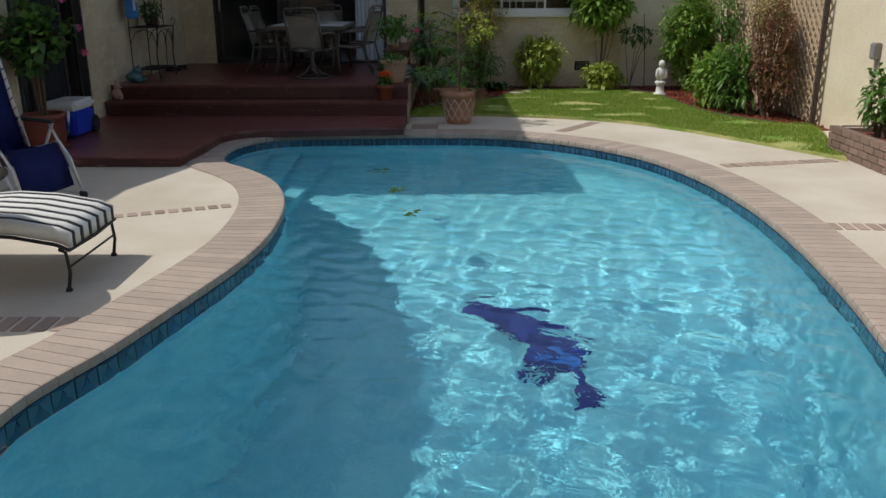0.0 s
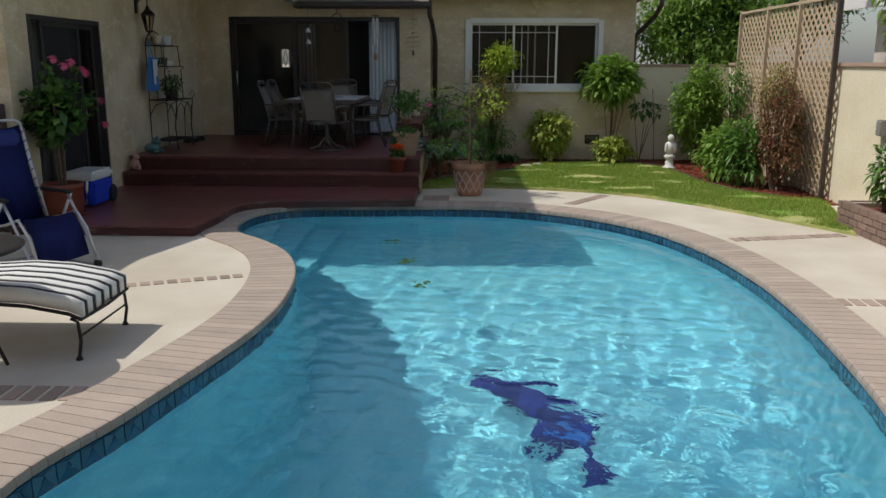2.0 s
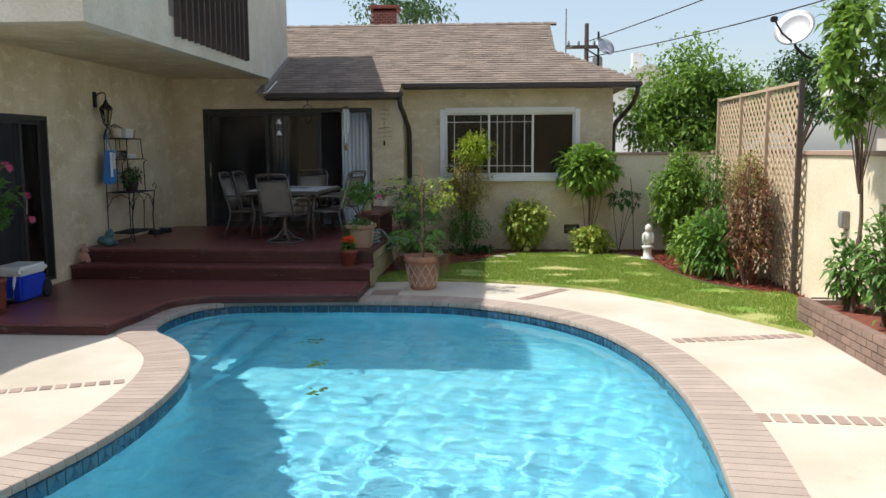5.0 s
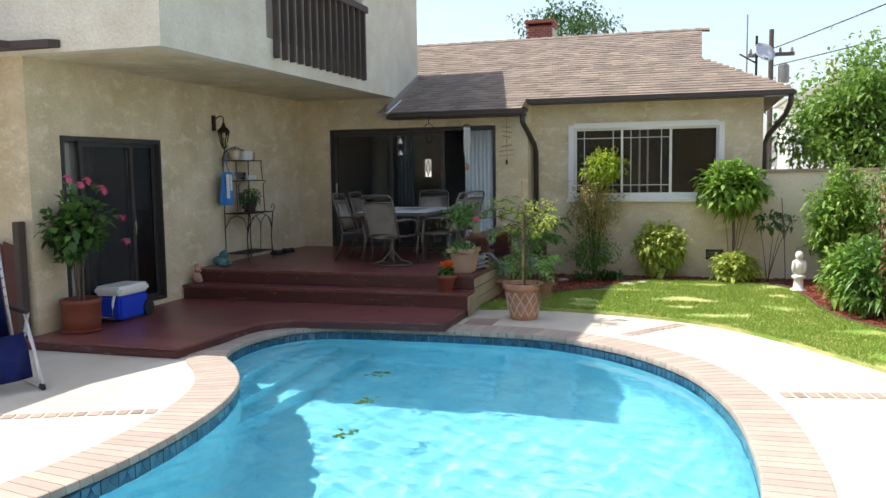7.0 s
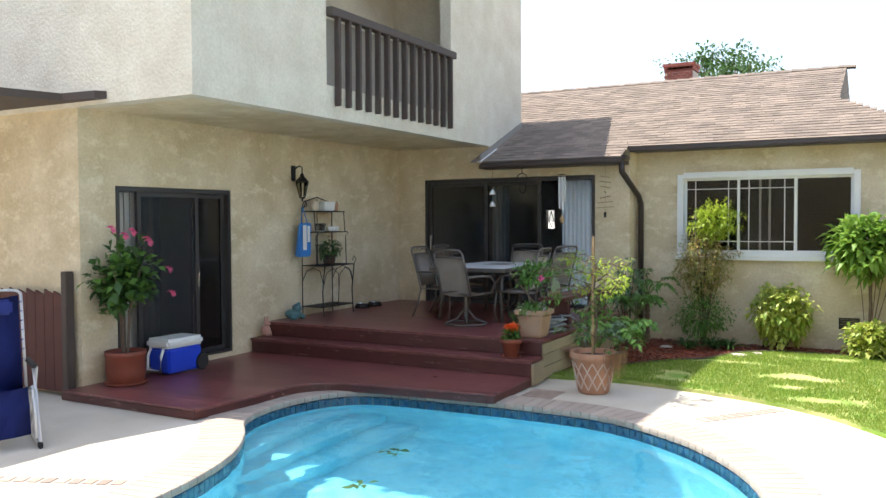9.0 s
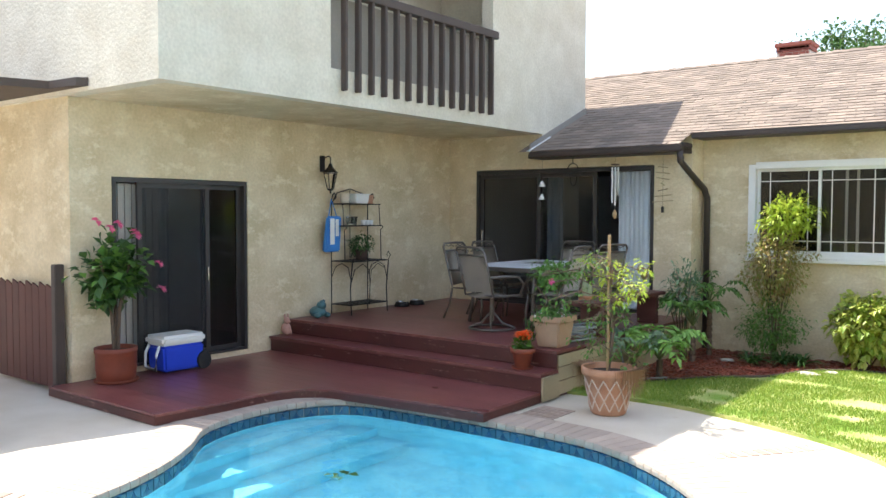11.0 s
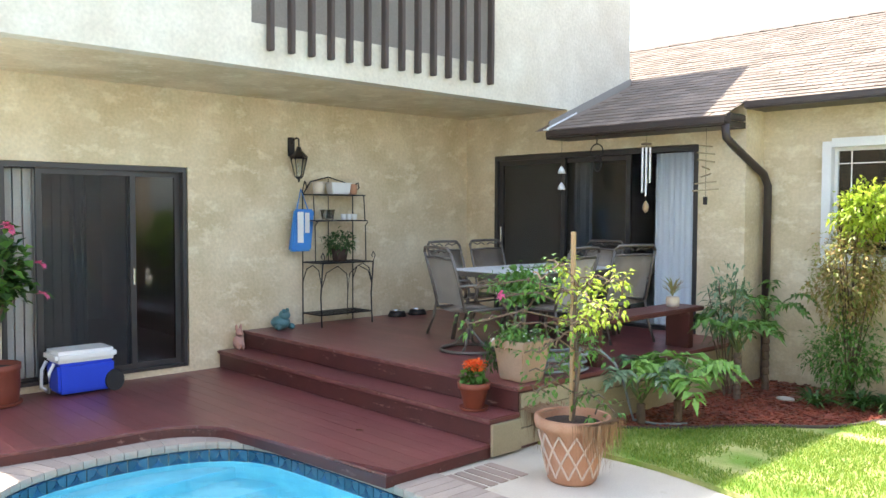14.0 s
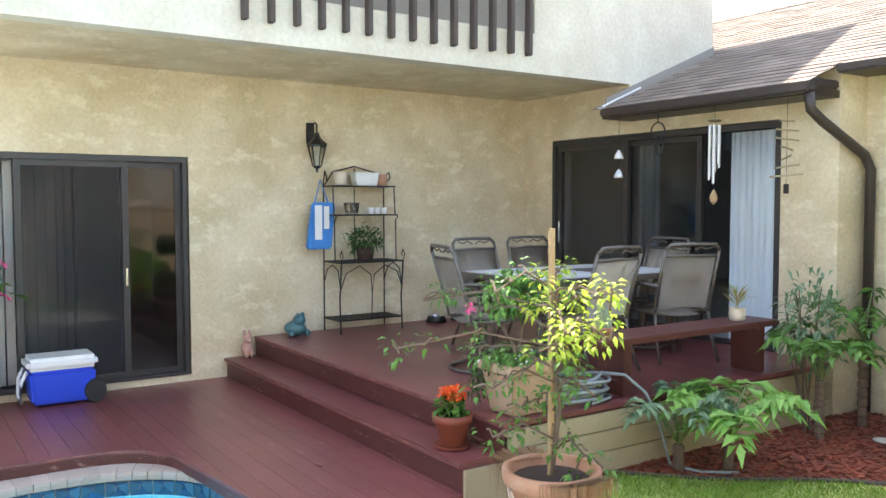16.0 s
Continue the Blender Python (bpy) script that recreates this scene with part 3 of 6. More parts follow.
bm = bmesh.new()
for s in (-1, 1):
    tube(bm, [(0.005, 7.21, 1.66), (0.005 + s * 0.06, 7.21, 1.86), (0.005, 7.21, 2.06)], 0.011, 6)
part("lead_oval", bm, DARK_FRAME, door_in)
part("door_leaf", boxes((-0.45, 7.14, UP_Z, -0.10, 7.19, 2.55), (0.11, 7.14, UP_Z, 0.5, 7.19, 2.55), (-0.10, 7.14, UP_Z, 0.11, 7.19, 1.62), (-0.10, 7.14, 2.10, 0.11, 7.19, 2.55)), INTERIOR, door_in)

# white window
win = tagged(new("window_1"), "white framed sliding window with grille bars", "window", kind="structure")
X0, X1, Z0, Z1 = 4.71, 7.105, 1.30, 2.51
part("window_frame", boxes((X0 - 0.03, 0.36, Z0, X0 + 0.06, 0.52, Z1), (X1 - 0.06, 0.36, Z0, X1 + 0.03, 0.52, Z1), (X0 + 0.06, 0.36, Z1 - 0.06, X1 - 0.06, 0.52, Z1 + 0.03), (X0 + 0.06, 0.36, Z0, X1 - 0.06, 0.52, Z0 + 0.06), bevel=0.004), WHITE_FRAME, win)
part("window_sill", boxes((X0 - 0.05, 0.33, Z0 - 0.05, X1 + 0.05, 0.44, Z0 - 0.002), bevel=0.006), WHITE_FRAME, win)
for a, b, y in ((X0 + 0.06, 5.56, 0.45), (5.53, 6.33, 0.41), (6.30, X1 - 0.06, 0.45)):
    fr = glaze_x(win, a, b, Z0 + 0.06, Z1 - 0.06, y, 0.035, WHITE_FRAME, GLASS, 0.035)
    if a < 6.2:
        for u in (a + 0.16, b - 0.16):
            part("grille_bar", boxes((u - 0.006, y + 0.01, Z0 + 0.10, u + 0.006, y + 0.016, Z1 - 0.10)), WHITE_FRAME, fr)
        for z in (Z0 + 0.22, Z1 - 0.22):
            part("grille_bar", boxes((a + 0.035, y + 0.008, z - 0.006, b - 0.035, y + 0.0095, z + 0.006)), WHITE_FRAME, fr)
struct("room_walls_window", boxes((4.2, 3.3, 0.5, 7.5, 3.4, 2.75), (4.1, 0.6, 0.5, 4.2, 3.4, 2.75), (7.42, 0.6, 0.5, 7.5, 3.3, 2.75), (4.2, 0.6, 0.45, 7.42, 3.3, 0.5), (4.2, 0.6, 2.75, 7.42, 3.3, 2.8)), INTERIOR_DARK, "room behind the white window, its dimness painted into the walls")
for k in range(2):
    x = 5.80 + k * 0.13
    part("blind_slat", boxes((x, 0.62, 1.25, x + 0.03, 0.64, 2.5)), BLIND, win)

# ---- balcony railing ----
rail = thing("balcony_railing", (UX + 0.03, -2.8, 3.2), "dark brown wooden balusters hung from a balcony handrail", "railing")
part("handrail", boxes((-0.05, -1.56, 1.03, 0.06, 1.52, 1.13), bevel=0.006), RAIL_WOOD, rail)
base = part("baluster", boxes((0.0, -0.022, 0.0, 0.075, 0.022, 1.03), bevel=0.006), RAIL_WOOD, rail)
base.location = (-0.02, -1.40, 0)
for k in range(1, 14):
    o = base.copy()
    scene.collection.objects.link(o)
    o.location = (-0.02, -1.40 + 2.79 * k / 13, 0)
part("backing_panel", boxes((-0.14, -1.56, 0.23, -0.11, 1.50, 1.03)), PANEL_GREY, rail, "grey panel behind the balusters")

# ---- gutter and downspout ----
gut = thing("gutter", (4.07, -0.43, 2.7), "dark brown metal eaves gutter with a bent downspout", "gutter")
part("trough", boxes((-2.24, -0.10, -0.03, 0.04, 0.02, 0.05), bevel=0.015), GUTTER, gut)
part("trough", boxes((0.0, 0.33, 0.15, 4.05, 0.45, 0.225), bevel=0.015), GUTTER, gut)
part("trough", boxes((-0.02, 0.02, 0.02, 0.02, 0.36, 0.09), bevel=0.012), GUTTER, gut)
part("downspout", tube(bmesh.new(), [(0.0, -0.03, -0.03), (0.0, 0.0, -0.16), (0.03, 0.12, -0.25), (0.06, 0.68, -0.50), (0.07, 0.765, -0.62), (0.07, 0.77, -2.66)], 0.042, 10), GUTTER, gut, smooth=True)
part("downspout", tube(bmesh.new(), [(3.98, 0.39, 0.15), (3.98, 0.42, 0.05), (3.93, 0.60, -0.12), (3.72, 1.06, -0.42), (3.68, 1.10, -0.55), (3.68, 1.10, -2.66)], 0.042, 10), GUTTER, gut, smooth=True)
FLASH = mat("white_flashing", (0.75, 0.75, 0.74), (0.66, 0.66, 0.65), 0.5, 6, 60, 0.1)
part("flashing", boxes((-2.30, -0.06, 0.06, -2.25, 0.0, 0.075)), FLASH, gut)
bm = bmesh.new()
tube(bm, [(-2.24, -0.06, 0.075), (-2.20, 0.45, 0.30)], 0.012, 5)
part("flashing", bm, FLASH, gut, "white metal flashing strip")
bm = bmesh.new()
q0, q1 = -0.36, 1.32
vs = [bm.verts.new((x, y, roof_z(y) + dz)) for x in (UX + 0.002, UX + 0.025) for y, dz in ((q0, 0.0), (q1, 0.0), (q1, 0.085), (q0, 0.085))]
for q in ((0, 1, 2, 3), (7, 6, 5, 4), (0, 4, 5, 1), (1, 5, 6, 2), (2, 6, 7, 3), (3, 7, 4, 0)):
    bm.faces.new([vs[k] for k in q])
struct("trim", bm, PANEL_GREY, "dark flashing where the roof meets the wall")

# side awning edge, with an unseen slab added and outlined to shade the patio
struct("eave_left", slab([(0.57, -6.47), (-4.0, -6.47), (-4.0, -9.2), (-0.32, -9.2), (-0.29, -7.77), (0.05, -6.6), (0.5, -6.56)], 3.09, 3.17), RAIL_WOOD, "weathered brown patio cover edge, extended unseen to shade the patio")

# ---- wooden fence beside the house ----
fence = thing("fence", (-0.02, -6.47, 0.0), "weathered dark red wooden fence with pointed boards", "fence")
part("post", boxes((-0.12, -0.05, 0.02, -0.03, 0.05, 1.33), bevel=0.008), RAIL_WOOD, fence, "dark brown post")
for k in range(9):
    x = -0.125 - 0.15 * k
    bm = boxes((x - 0.142, -0.03, 0.05, x, -0.008, 1.12 + 0.015 * (k % 2)))
    for vv in bm.verts:
        if vv.co.z > 1 and abs(vv.co.x - x) < 0.001:
            vv.co.z -= 0.05
    part("board", bm, FENCE_RED, fence)

# ---- steps, boards, siding ----
step = thing("deck_step", (0.0, -3.78, DECK_Z), "dark red painted wooden step up to the raised deck", "step")
part("riser", boxes((0.02, 0.012, 0.002, 4.05, 0.30, 0.15)), DECK_SHADED, step)
part("tread", boxes((0.02, -0.015, 0.15, 4.06, 0.33, 0.19), bevel=0.008), DECK, step)
part("end_board", boxes((4.051, 0.01, -0.085, 4.075, 0.32, 0.148)), SIDING, step, "tan painted end board")
for k, (z0, z1) in enumerate(((0.03, 0.165), (0.172, 0.305), (0.312, 0.43))):
    part("siding_board", boxes((4.032, -3.44, z0, 4.052, -0.004, z1), bevel=0.004), SIDING, up_deck, "tan painted siding board")
part("fascia", boxes((0.02, -3.475, 0.30, 4.05, -3.461, UP_Z - 0.031)), DECK_SHADED, up_deck)

part("nosing", boxes((0.02, -0.019, 0.168, 4.06, -0.0155, 0.186), bevel=0.001), WORN_EDGE, step, "worn paler front edge")
part("nosing", boxes((0.02, -3.481, UP_Z - 0.022, 4.055, -3.4765, UP_Z - 0.003), bevel=0.001), WORN_EDGE, up_deck, "worn paler front edge")
part("nosing", tube(bmesh.new(), [(q.x, q.y, DECK_Z - 0.011) for q in DECK_EDGE_LINE[:-1]], 0.008, 6), WORN_EDGE, low_deck, "worn paler front edge")

# ---- roof and chimney ----
chim = thing("chimney", (1.86, 11.1, 4.3), "red brick chimney above the ridge", "chimney")
part("flue_body", boxes((-0.02, 0, -1, 1.02, 0.8, 1.62)), MORTAR, chim)
part("crown", boxes((-0.09, -0.07, 1.75, 1.09, 0.87, 1.85), bevel=0.02), BRICK, chim)
for r in range(24):
    for c in range(5):
        x = 0.21 * c + (0.1 if r % 2 else 0.0)
        w = min(0.2, 1.03 - x)
        part("brick", boxes((x - 0.03, -0.02, 0.0 + 0.073 * r, x + w - 0.04, 0.0, 0.062 + 0.073 * r)), BRICK, chim)
part("brick", boxes((-0.04, -0.02, 1.65, 1.04, 0.82, 1.745)), BRICK, chim, "corbelled brick course")
chim.scale = (0.75, 0.8, 1.0)
back_roof = bmesh.new()
struct("roof_far", slab([(-6, 9.5), (5.5, 9.5), (5.5, 15), (-6, 15)], 3.0, 4.4, back_roof), SHINGLE, "brown roof of the house behind")

# ---- foliage tools ----
LEAF_GREEN = leaf_mat("leaf_green", (0.07, 0.165, 0.03), (0.14, 0.29, 0.05))
LEAF_BRIGHT = leaf_mat("leaf_bright", (0.14, 0.28, 0.04), (0.30, 0.46, 0.08), 0.4)
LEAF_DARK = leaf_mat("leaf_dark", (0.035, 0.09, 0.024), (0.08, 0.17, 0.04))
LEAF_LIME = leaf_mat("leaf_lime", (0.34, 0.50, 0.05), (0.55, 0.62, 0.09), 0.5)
LEAF_VAR = leaf_mat("leaf_variegated", (0.24, 0.38, 0.05), (0.62, 0.62, 0.16), 0.4)
LEAF_RED = leaf_mat("leaf_red_brown", (0.24, 0.06, 0.045), (0.16, 0.14, 0.05))
LEAF_NANDINA = leaf_mat("leaf_nandina", (0.42, 0.27, 0.12), (0.24, 0.32, 0.07))
DRY = leaf_mat("dry_grass", (0.22, 0.12, 0.06), (0.30, 0.18, 0.10), 0.2)
PINK = leaf_mat("pink_petal", (0.75, 0.12, 0.30), (0.85, 0.22, 0.42))
ORANGE = leaf_mat("orange_petal", (0.85, 0.10, 0.02), (0.95, 0.22, 0.05))
WHITE_PETAL = leaf_mat("white_petal", (0.8, 0.8, 0.75), (0.7, 0.7, 0.66))
BARK = mat("bark", (0.16, 0.11, 0.075), (0.10, 0.07, 0.05), 0.95, 20, 80, 0.5)
GREEN_STEM = mat("green_stem", (0.14, 0.18, 0.06), (0.10, 0.13, 0.05), 0.7, 20, 80, 0.2)


def leaf(bm, p, d, L, Wd, droop=0.3, fold=0.25):
    """One folded leaf from p along d."""
    d = Vector(d).normalized()
    s = d.cross(Vector((random.uniform(-0.4, 0.4), random.uniform(-0.4, 0.4), 1)))
    if s.length < 0.05:
        s = Vector((1, 0, 0))
    s.normalize()
    u = s.cross(d).normalized()
    p = Vector(p)
    mid = p + d * L * 0.5
    tip = p + d * L - Vector((0, 0, droop * L))
    a, b, c, e, f = (bm.verts.new(q) for q in (p, mid + s * Wd * 0.5 + u * fold * Wd * 0.5, tip, mid - s * Wd * 0.5 + u * fold * Wd * 0.5, mid))
    bm.faces.new((a, b, f))
    bm.faces.new((b, c, f))
    bm.faces.new((a, f, e))
    bm.faces.new((f, c, e))


def rand_dir(up=0.0):
    v = Vector((random.gauss(0, 1), random.gauss(0, 1), random.gauss(0, 1) + up))
    return v.normalized()


def crown(bm, centre, radii, n, L, Wd, inner=0.35, up=0.2, lump=0.5, droop=0.3, seed=0.0):
    """Leaves through an uneven lumpy crown."""
    c, r = Vector(centre), Vector(radii)
    for _ in range(n):
        d = rand_dir()
        k = 1 - lump / 2 + lump * noise.noise(d * 2.3 + Vector((seed, seed * 0.7, 1.3 * seed)))
        q = (inner + (1 - inner) * random.random() ** 0.6) * k
        p = c + Vector((d.x * r.x, d.y * r.y, d.z * r.z)) * q
        f = (d * 0.7 + rand_dir() * 0.8 + Vector((0, 0, up))).normalized()
        leaf(bm, p, f, L * random.uniform(0.7, 1.25), Wd * random.uniform(0.75, 1.2), droop)
    return bm


def stems(base, centre, radii, n, r):
    bm = bmesh.new()
    b, c = Vector(base), Vector(centre)
    for k in range(n):
        d = rand_dir(0.5)
        e = c + Vector((d.x * radii[0], d.y * radii[1], d.z * radii[2])) * 0.75
        s = b + Vector((random.uniform(-1, 1), random.uniform(-1, 1), 0)) * r * 3
        m = s.lerp(e, 0.5) + Vector((0, 0, 0.1 * (e - s).length))
        tube(bm, [s, m, e], r, 5, r * 0.35)
    return bm


def shrub(name, at, centre, radii, n, L, Wd, material, label, stem_r=0.012, nstem=8, category="shrub", **kw):
    t = thing(name, at, label, category)
    tagged(part("stem", stems((0, 0, 0), centre, radii, nstem, stem_r), BARK, t), kind="stuff")
    part("foliage", crown(bmesh.new(), centre, radii, n, L, Wd, seed=at[0] * 1.7 + at[1], **kw), material, t)
    return t


# ---- garden plants ----
BZ = 0.02
shrub("variegated_shrub", (6.18, 0.02, BZ), (0, 0, 0.52), (0.47, 0.34, 0.50), 1900, 0.10, 0.06, LEAF_VAR, "round shrub with bright yellow-green variegated leaves", up=-0.1)
sch = shrub("umbrella_plant", (7.26, -0.05, BZ), (0, 0, 1.47), (0.60, 0.42, 0.44), 1250, 0.19, 0.085, LEAF_BRIGHT, "tall umbrella plant with glossy green leaves on a bare stem", 0.008, 5, "plant")
part("trunk", tube(bmesh.new(), [(0, 0, 0), (0.02, 0.01, 0.7), (0, 0, 1.3)], 0.022, 7), BARK, sch)
shrub("low_hydrangea", (7.32, -0.12, BZ), (0, 0, 0.24), (0.44, 0.32, 0.28), 900, 0.12, 0.065, LEAF_VAR, "low leafy green shrub below the window wall")
shrub("creeping_branch", (7.78, -0.10, BZ), (0.05, 0, 0.95), (0.38, 0.15, 0.14), 130, 0.13, 0.05, LEAF_DARK, "thin spreading branch with green leaves", 0.008, 4, "plant")
nan = thing("nandina", (5.15, -0.05, BZ), "tall airy nandina with reddish lower leaves and green top", "shrub")
tagged(part("stem", stems((0, 0, 0), (0, 0, 1.2), (0.34, 0.25, 0.8), 14, 0.009), BARK, nan), kind="stuff")
part("foliage", crown(bmesh.new(), (0, 0, 1.20), (0.50, 0.32, 0.68), 3400, 0.06, 0.024), LEAF_NANDINA, nan, "reddish brown foliage")
part("foliage", crown(bmesh.new(), (0.14, 0, 1.80), (0.40, 0.26, 0.36), 1300, 0.08, 0.03), LEAF_LIME, nan, "fresh yellow-green top")
part("foliage", crown(bmesh.new(), (0.0, -0.1, 0.45), (0.50, 0.32, 0.45), 1400, 0.07, 0.025), LEAF_GREEN, nan)
shrub("big_bush", (8.78, -0.22, BZ), (0, 0, 0.98), (0.58, 0.48, 1.02), 4600, 0.12, 0.045, LEAF_BRIGHT, "large leafy green bush against the trellis", 0.015, 16)
shrub("front_bush", (8.55, -2.35, BZ), (0, 0, 0.45), (0.40, 0.55, 0.50), 1300, 0.15, 0.05, LEAF_BRIGHT, "light green broad-leaved bush at the lawn edge")
shrub("front_bush", (8.72, -2.85, BZ), (0, 0, 0.50), (0.36, 0.45, 0.55), 900, 0.17, 0.045, LEAF_GREEN, "green strap-leaved bush at the lawn edge")
shrub("red_bush", (8.98, -3.35, BZ), (0, 0, 0.90), (0.36, 0.72, 0.92), 3300, 0.065, 0.028, LEAF_RED, "dense reddish brown nandina bush before the trellis", 0.012, 18)
t = shrub("bronze_shrub", (9.0, -3.1, BZ), (0, 0, 1.40), (0.32, 0.6, 0.42), 1200, 0.06, 0.024, LEAF_NANDINA, "bronze young growth on a tall thin shrub", 0.01, 8)
shrub("climber", (9.15, -0.9, BZ), (0, 0, 1.3), (0.20, 0.5, 0.6), 500, 0.09, 0.04, LEAF_GREEN, "green climber growing by the wall")
sap = thing("sapling", (8.02, -0.2, BZ), "thin bare sapling stake beside the wall", "plant")
part("stem", tubes([[(0, 0, 0), (-0.03, 0.02, 0.7), (-0.08, 0.02, 1.3)], [(-0.03, 0.02, 0.7), (0.06, 0, 1.0)]], 0.008, 5), BARK, sap)
for x, y in ((5.35, -0.30), (5.55, -0.25), (5.02, -0.5)):
    t = thing("strap_plant", (x, y, BZ), "low clump of dark green strap leaves", "plant", "low clumps along the bed")
    bm = bmesh.new()
    for k in range(60):
        a = random.uniform(0, 6.28)
        leaf(bm, (0, 0, 0.02), (math.cos(a), math.sin(a), random.uniform(0.4, 1.6)), random.uniform(0.2, 0.36), 0.03, 0.35)
    part("foliage", bm, LEAF_DARK, t)


LEAF_PHILO = leaf_mat("leaf_philodendron", (0.12, 0.28, 0.05), (0.26, 0.46, 0.09), 0.3)
LEAF_GREY = leaf_mat("leaf_grey_green", (0.10, 0.18, 0.09), (0.20, 0.30, 0.17), 0.3)


def frond(bm, p, d, L, lobes=8):
    """A deeply cut philodendron leaf: a drooping blade of long uneven fingers fanned from its midrib."""
    d = Vector(d).normalized()
    s = d.cross(Vector((0, 0, 1))).normalized()
    q = Vector(p)
    for k in range(lobes):
        t = k / (lobes - 1)
        c = q + d * L * t * 0.6 - Vector((0, 0, 0.6 * L * t * t))
        for e in (-1, 1):
            w = L * (0.58 - 0.30 * t) * random.uniform(0.65, 1.15)
            f = -0.25 + 1.3 * t + random.uniform(-0.15, 0.15)
            leaf(bm, c, s * e + d * f + Vector((0, 0, random.uniform(-0.1, 0.25) - 0.7 * t)), w, 0.16 * L, random.uniform(0.2, 0.5), 0.3)
    leaf(bm, q + d * L * 0.58 - Vector((0, 0, 0.56 * L)), d - Vector((0, 0, 1.0)), L * 0.36, 0.13 * L, 0.3)


def philodendron(at, h, n, L, label, mtl, lean=0.3):
    t = thing("philodendron", at, label, "plant")
    tr, fo = bmesh.new(), bmesh.new()
    ring = []
    for k in range(9):
        ring += [(0.030, h * k / 9), (0.040, h * k / 9 + 0.02 * h), (0.037, h * k / 9 + 0.06 * h)]
    lathe(ring + [(0.03, h)], 10, tr)
    for k in range(n):
        a = 6.28 * k / n + random.uniform(-0.3, 0.3)
        up = random.uniform(0.7, 1.7)
        d = Vector((math.cos(a), math.sin(a), up)).normalized()
        e = Vector((0, 0, h)) + d * random.uniform(0.22, 0.46)
        part("stalk", tube(bmesh.new(), [(0, 0, h), Vector((0, 0, h)).lerp(e, 0.6) + Vector((0, 0, 0.04)), e], 0.009, 6, 0.006), GREEN_STEM, t)
        frond(fo, e, Vector((d.x, d.y, lean + 0.18 * up)), L * random.uniform(0.8, 1.15))
    part("trunk", tr, BARK, t)
    part("foliage", fo, mtl, t)
    return t


philodendron((4.46, -1.90, BZ), 0.20, 15, 0.40, "philodendron with large glossy deeply cut leaves in the mulch", LEAF_PHILO)
philodendron((4.28, -2.18, BZ), 0.18, 8, 0.30, "philodendron with grey-green cut leaves beside the deck", LEAF_GREY)
philodendron((4.36, -0.10, BZ), 0.70, 8, 0.32, "tall stemmed philodendron beside the downspout", LEAF_GREEN, 0.2)
philodendron((4.38, -0.72, BZ), 0.45, 10, 0.36, "cut-leaved philodendron at the end of the deck", LEAF_GREEN)
t = shrub("oleander", (4.22, -0.62, BZ), (0, 0, 0.85), (0.30, 0.25, 0.45), 340, 0.13, 0.030, LEAF_GREY, "thin upright plant with narrow grey-green leaves", 0.01, 7)
POST_WOOD = mat("stake_wood", (0.45, 0.30, 0.16), (0.34, 0.22, 0.12), 0.8, 10, 80, 0.3)

# ---- potted plants ----
TERRA = mat("terracotta", (0.39, 0.17, 0.09), (0.50, 0.29, 0.19), 0.85, 7, 90, 0.3)
TERRA_RED = mat("terracotta_red", (0.235, 0.055, 0.028), (0.17, 0.042, 0.024), 0.6, 6, 90, 0.2)
LIME_WASH = mat("lime_bloom", (0.62, 0.50, 0.42), (0.52, 0.38, 0.30), 0.9, 10, 90, 0.3)
pot = thing("flower_pot", (4.74, -3.70, 0.0), "large terracotta pot with a raised lattice pattern and dry trailing grass", "pot")
part("body", lathe([(0.15, 0.002), (0.165, 0.02), (0.19, 0.18), (0.222, 0.36), (0.25, 0.37), (0.258, 0.40), (0.255, 0.44), (0.225, 0.44), (0.215, 0.38)], 36), TERRA, pot, smooth=True)
part("soil", lathe([(0.205, 0.36), (0.2, 0.39), (0.1, 0.40)], 20), SOIL, pot)
bm = bmesh.new()
for k in range(12):
    for s in (-1, 1):
        line = []
        for j in range(7):
            a = 6.283 * (k + s * j / 6 * 1.5) / 12
            z = 0.05 + 0.29 * j / 6
            r = 0.168 + (0.222 - 0.168) * j / 6 + 0.004
            line.append((r * math.cos(a), r * math.sin(a), z))
        tube(bm, line, 0.0075, 5)
part("lattice_relief", bm, LIME_WASH, pot, "pale raised lattice pattern")
bm = bmesh.new()
for k in range(420):
    a, b = random.choice((2.9, 3.3, 5.9, 0.1, 6.1)) + random.gauss(0, 0.2), random.uniform(0.2, 0.26)
    p = Vector((b * math.cos(a), b * math.sin(a), 0.43))
    q = p + Vector((math.cos(a) * 0.09, math.sin(a) * 0.09, 0.02)) * random.uniform(0.4, 1.4)
    r = q + Vector((random.gauss(0, 0.02), random.gauss(0, 0.02), -random.uniform(0.08, 0.34)))
    s = Vector((-math.sin(a), math.cos(a), 0)) * 0.003
    vs = [bm.verts.new(x) for x in (p - s, p + s, q + s, q - s, r)]
    bm.faces.new((vs[0], vs[1], vs[2], vs[3]))
    bm.faces.new((vs[3], vs[2], vs[4]))
tagged(part("dry_grass", bm, DRY, pot, "dry brown trailing grass"), kind="stuff")
small = thing("potted_tree", (4.74, -3.70, 0.40), "young potted tree with lime green drooping leaves tied to a stake", "plant")
part("stake", boxes((-0.02, -0.012, 0.0, 0.004, 0.012, 1.27)), POST_WOOD, small, "pale wooden stake")
lines, lf, ll = [], bmesh.new(), bmesh.new()
trunk = [(0, 0, 0), (0.03, 0.02, 0.35), (0.0, 0.0, 0.7), (0.03, 0.0, 0.98)]
lines.append(trunk)
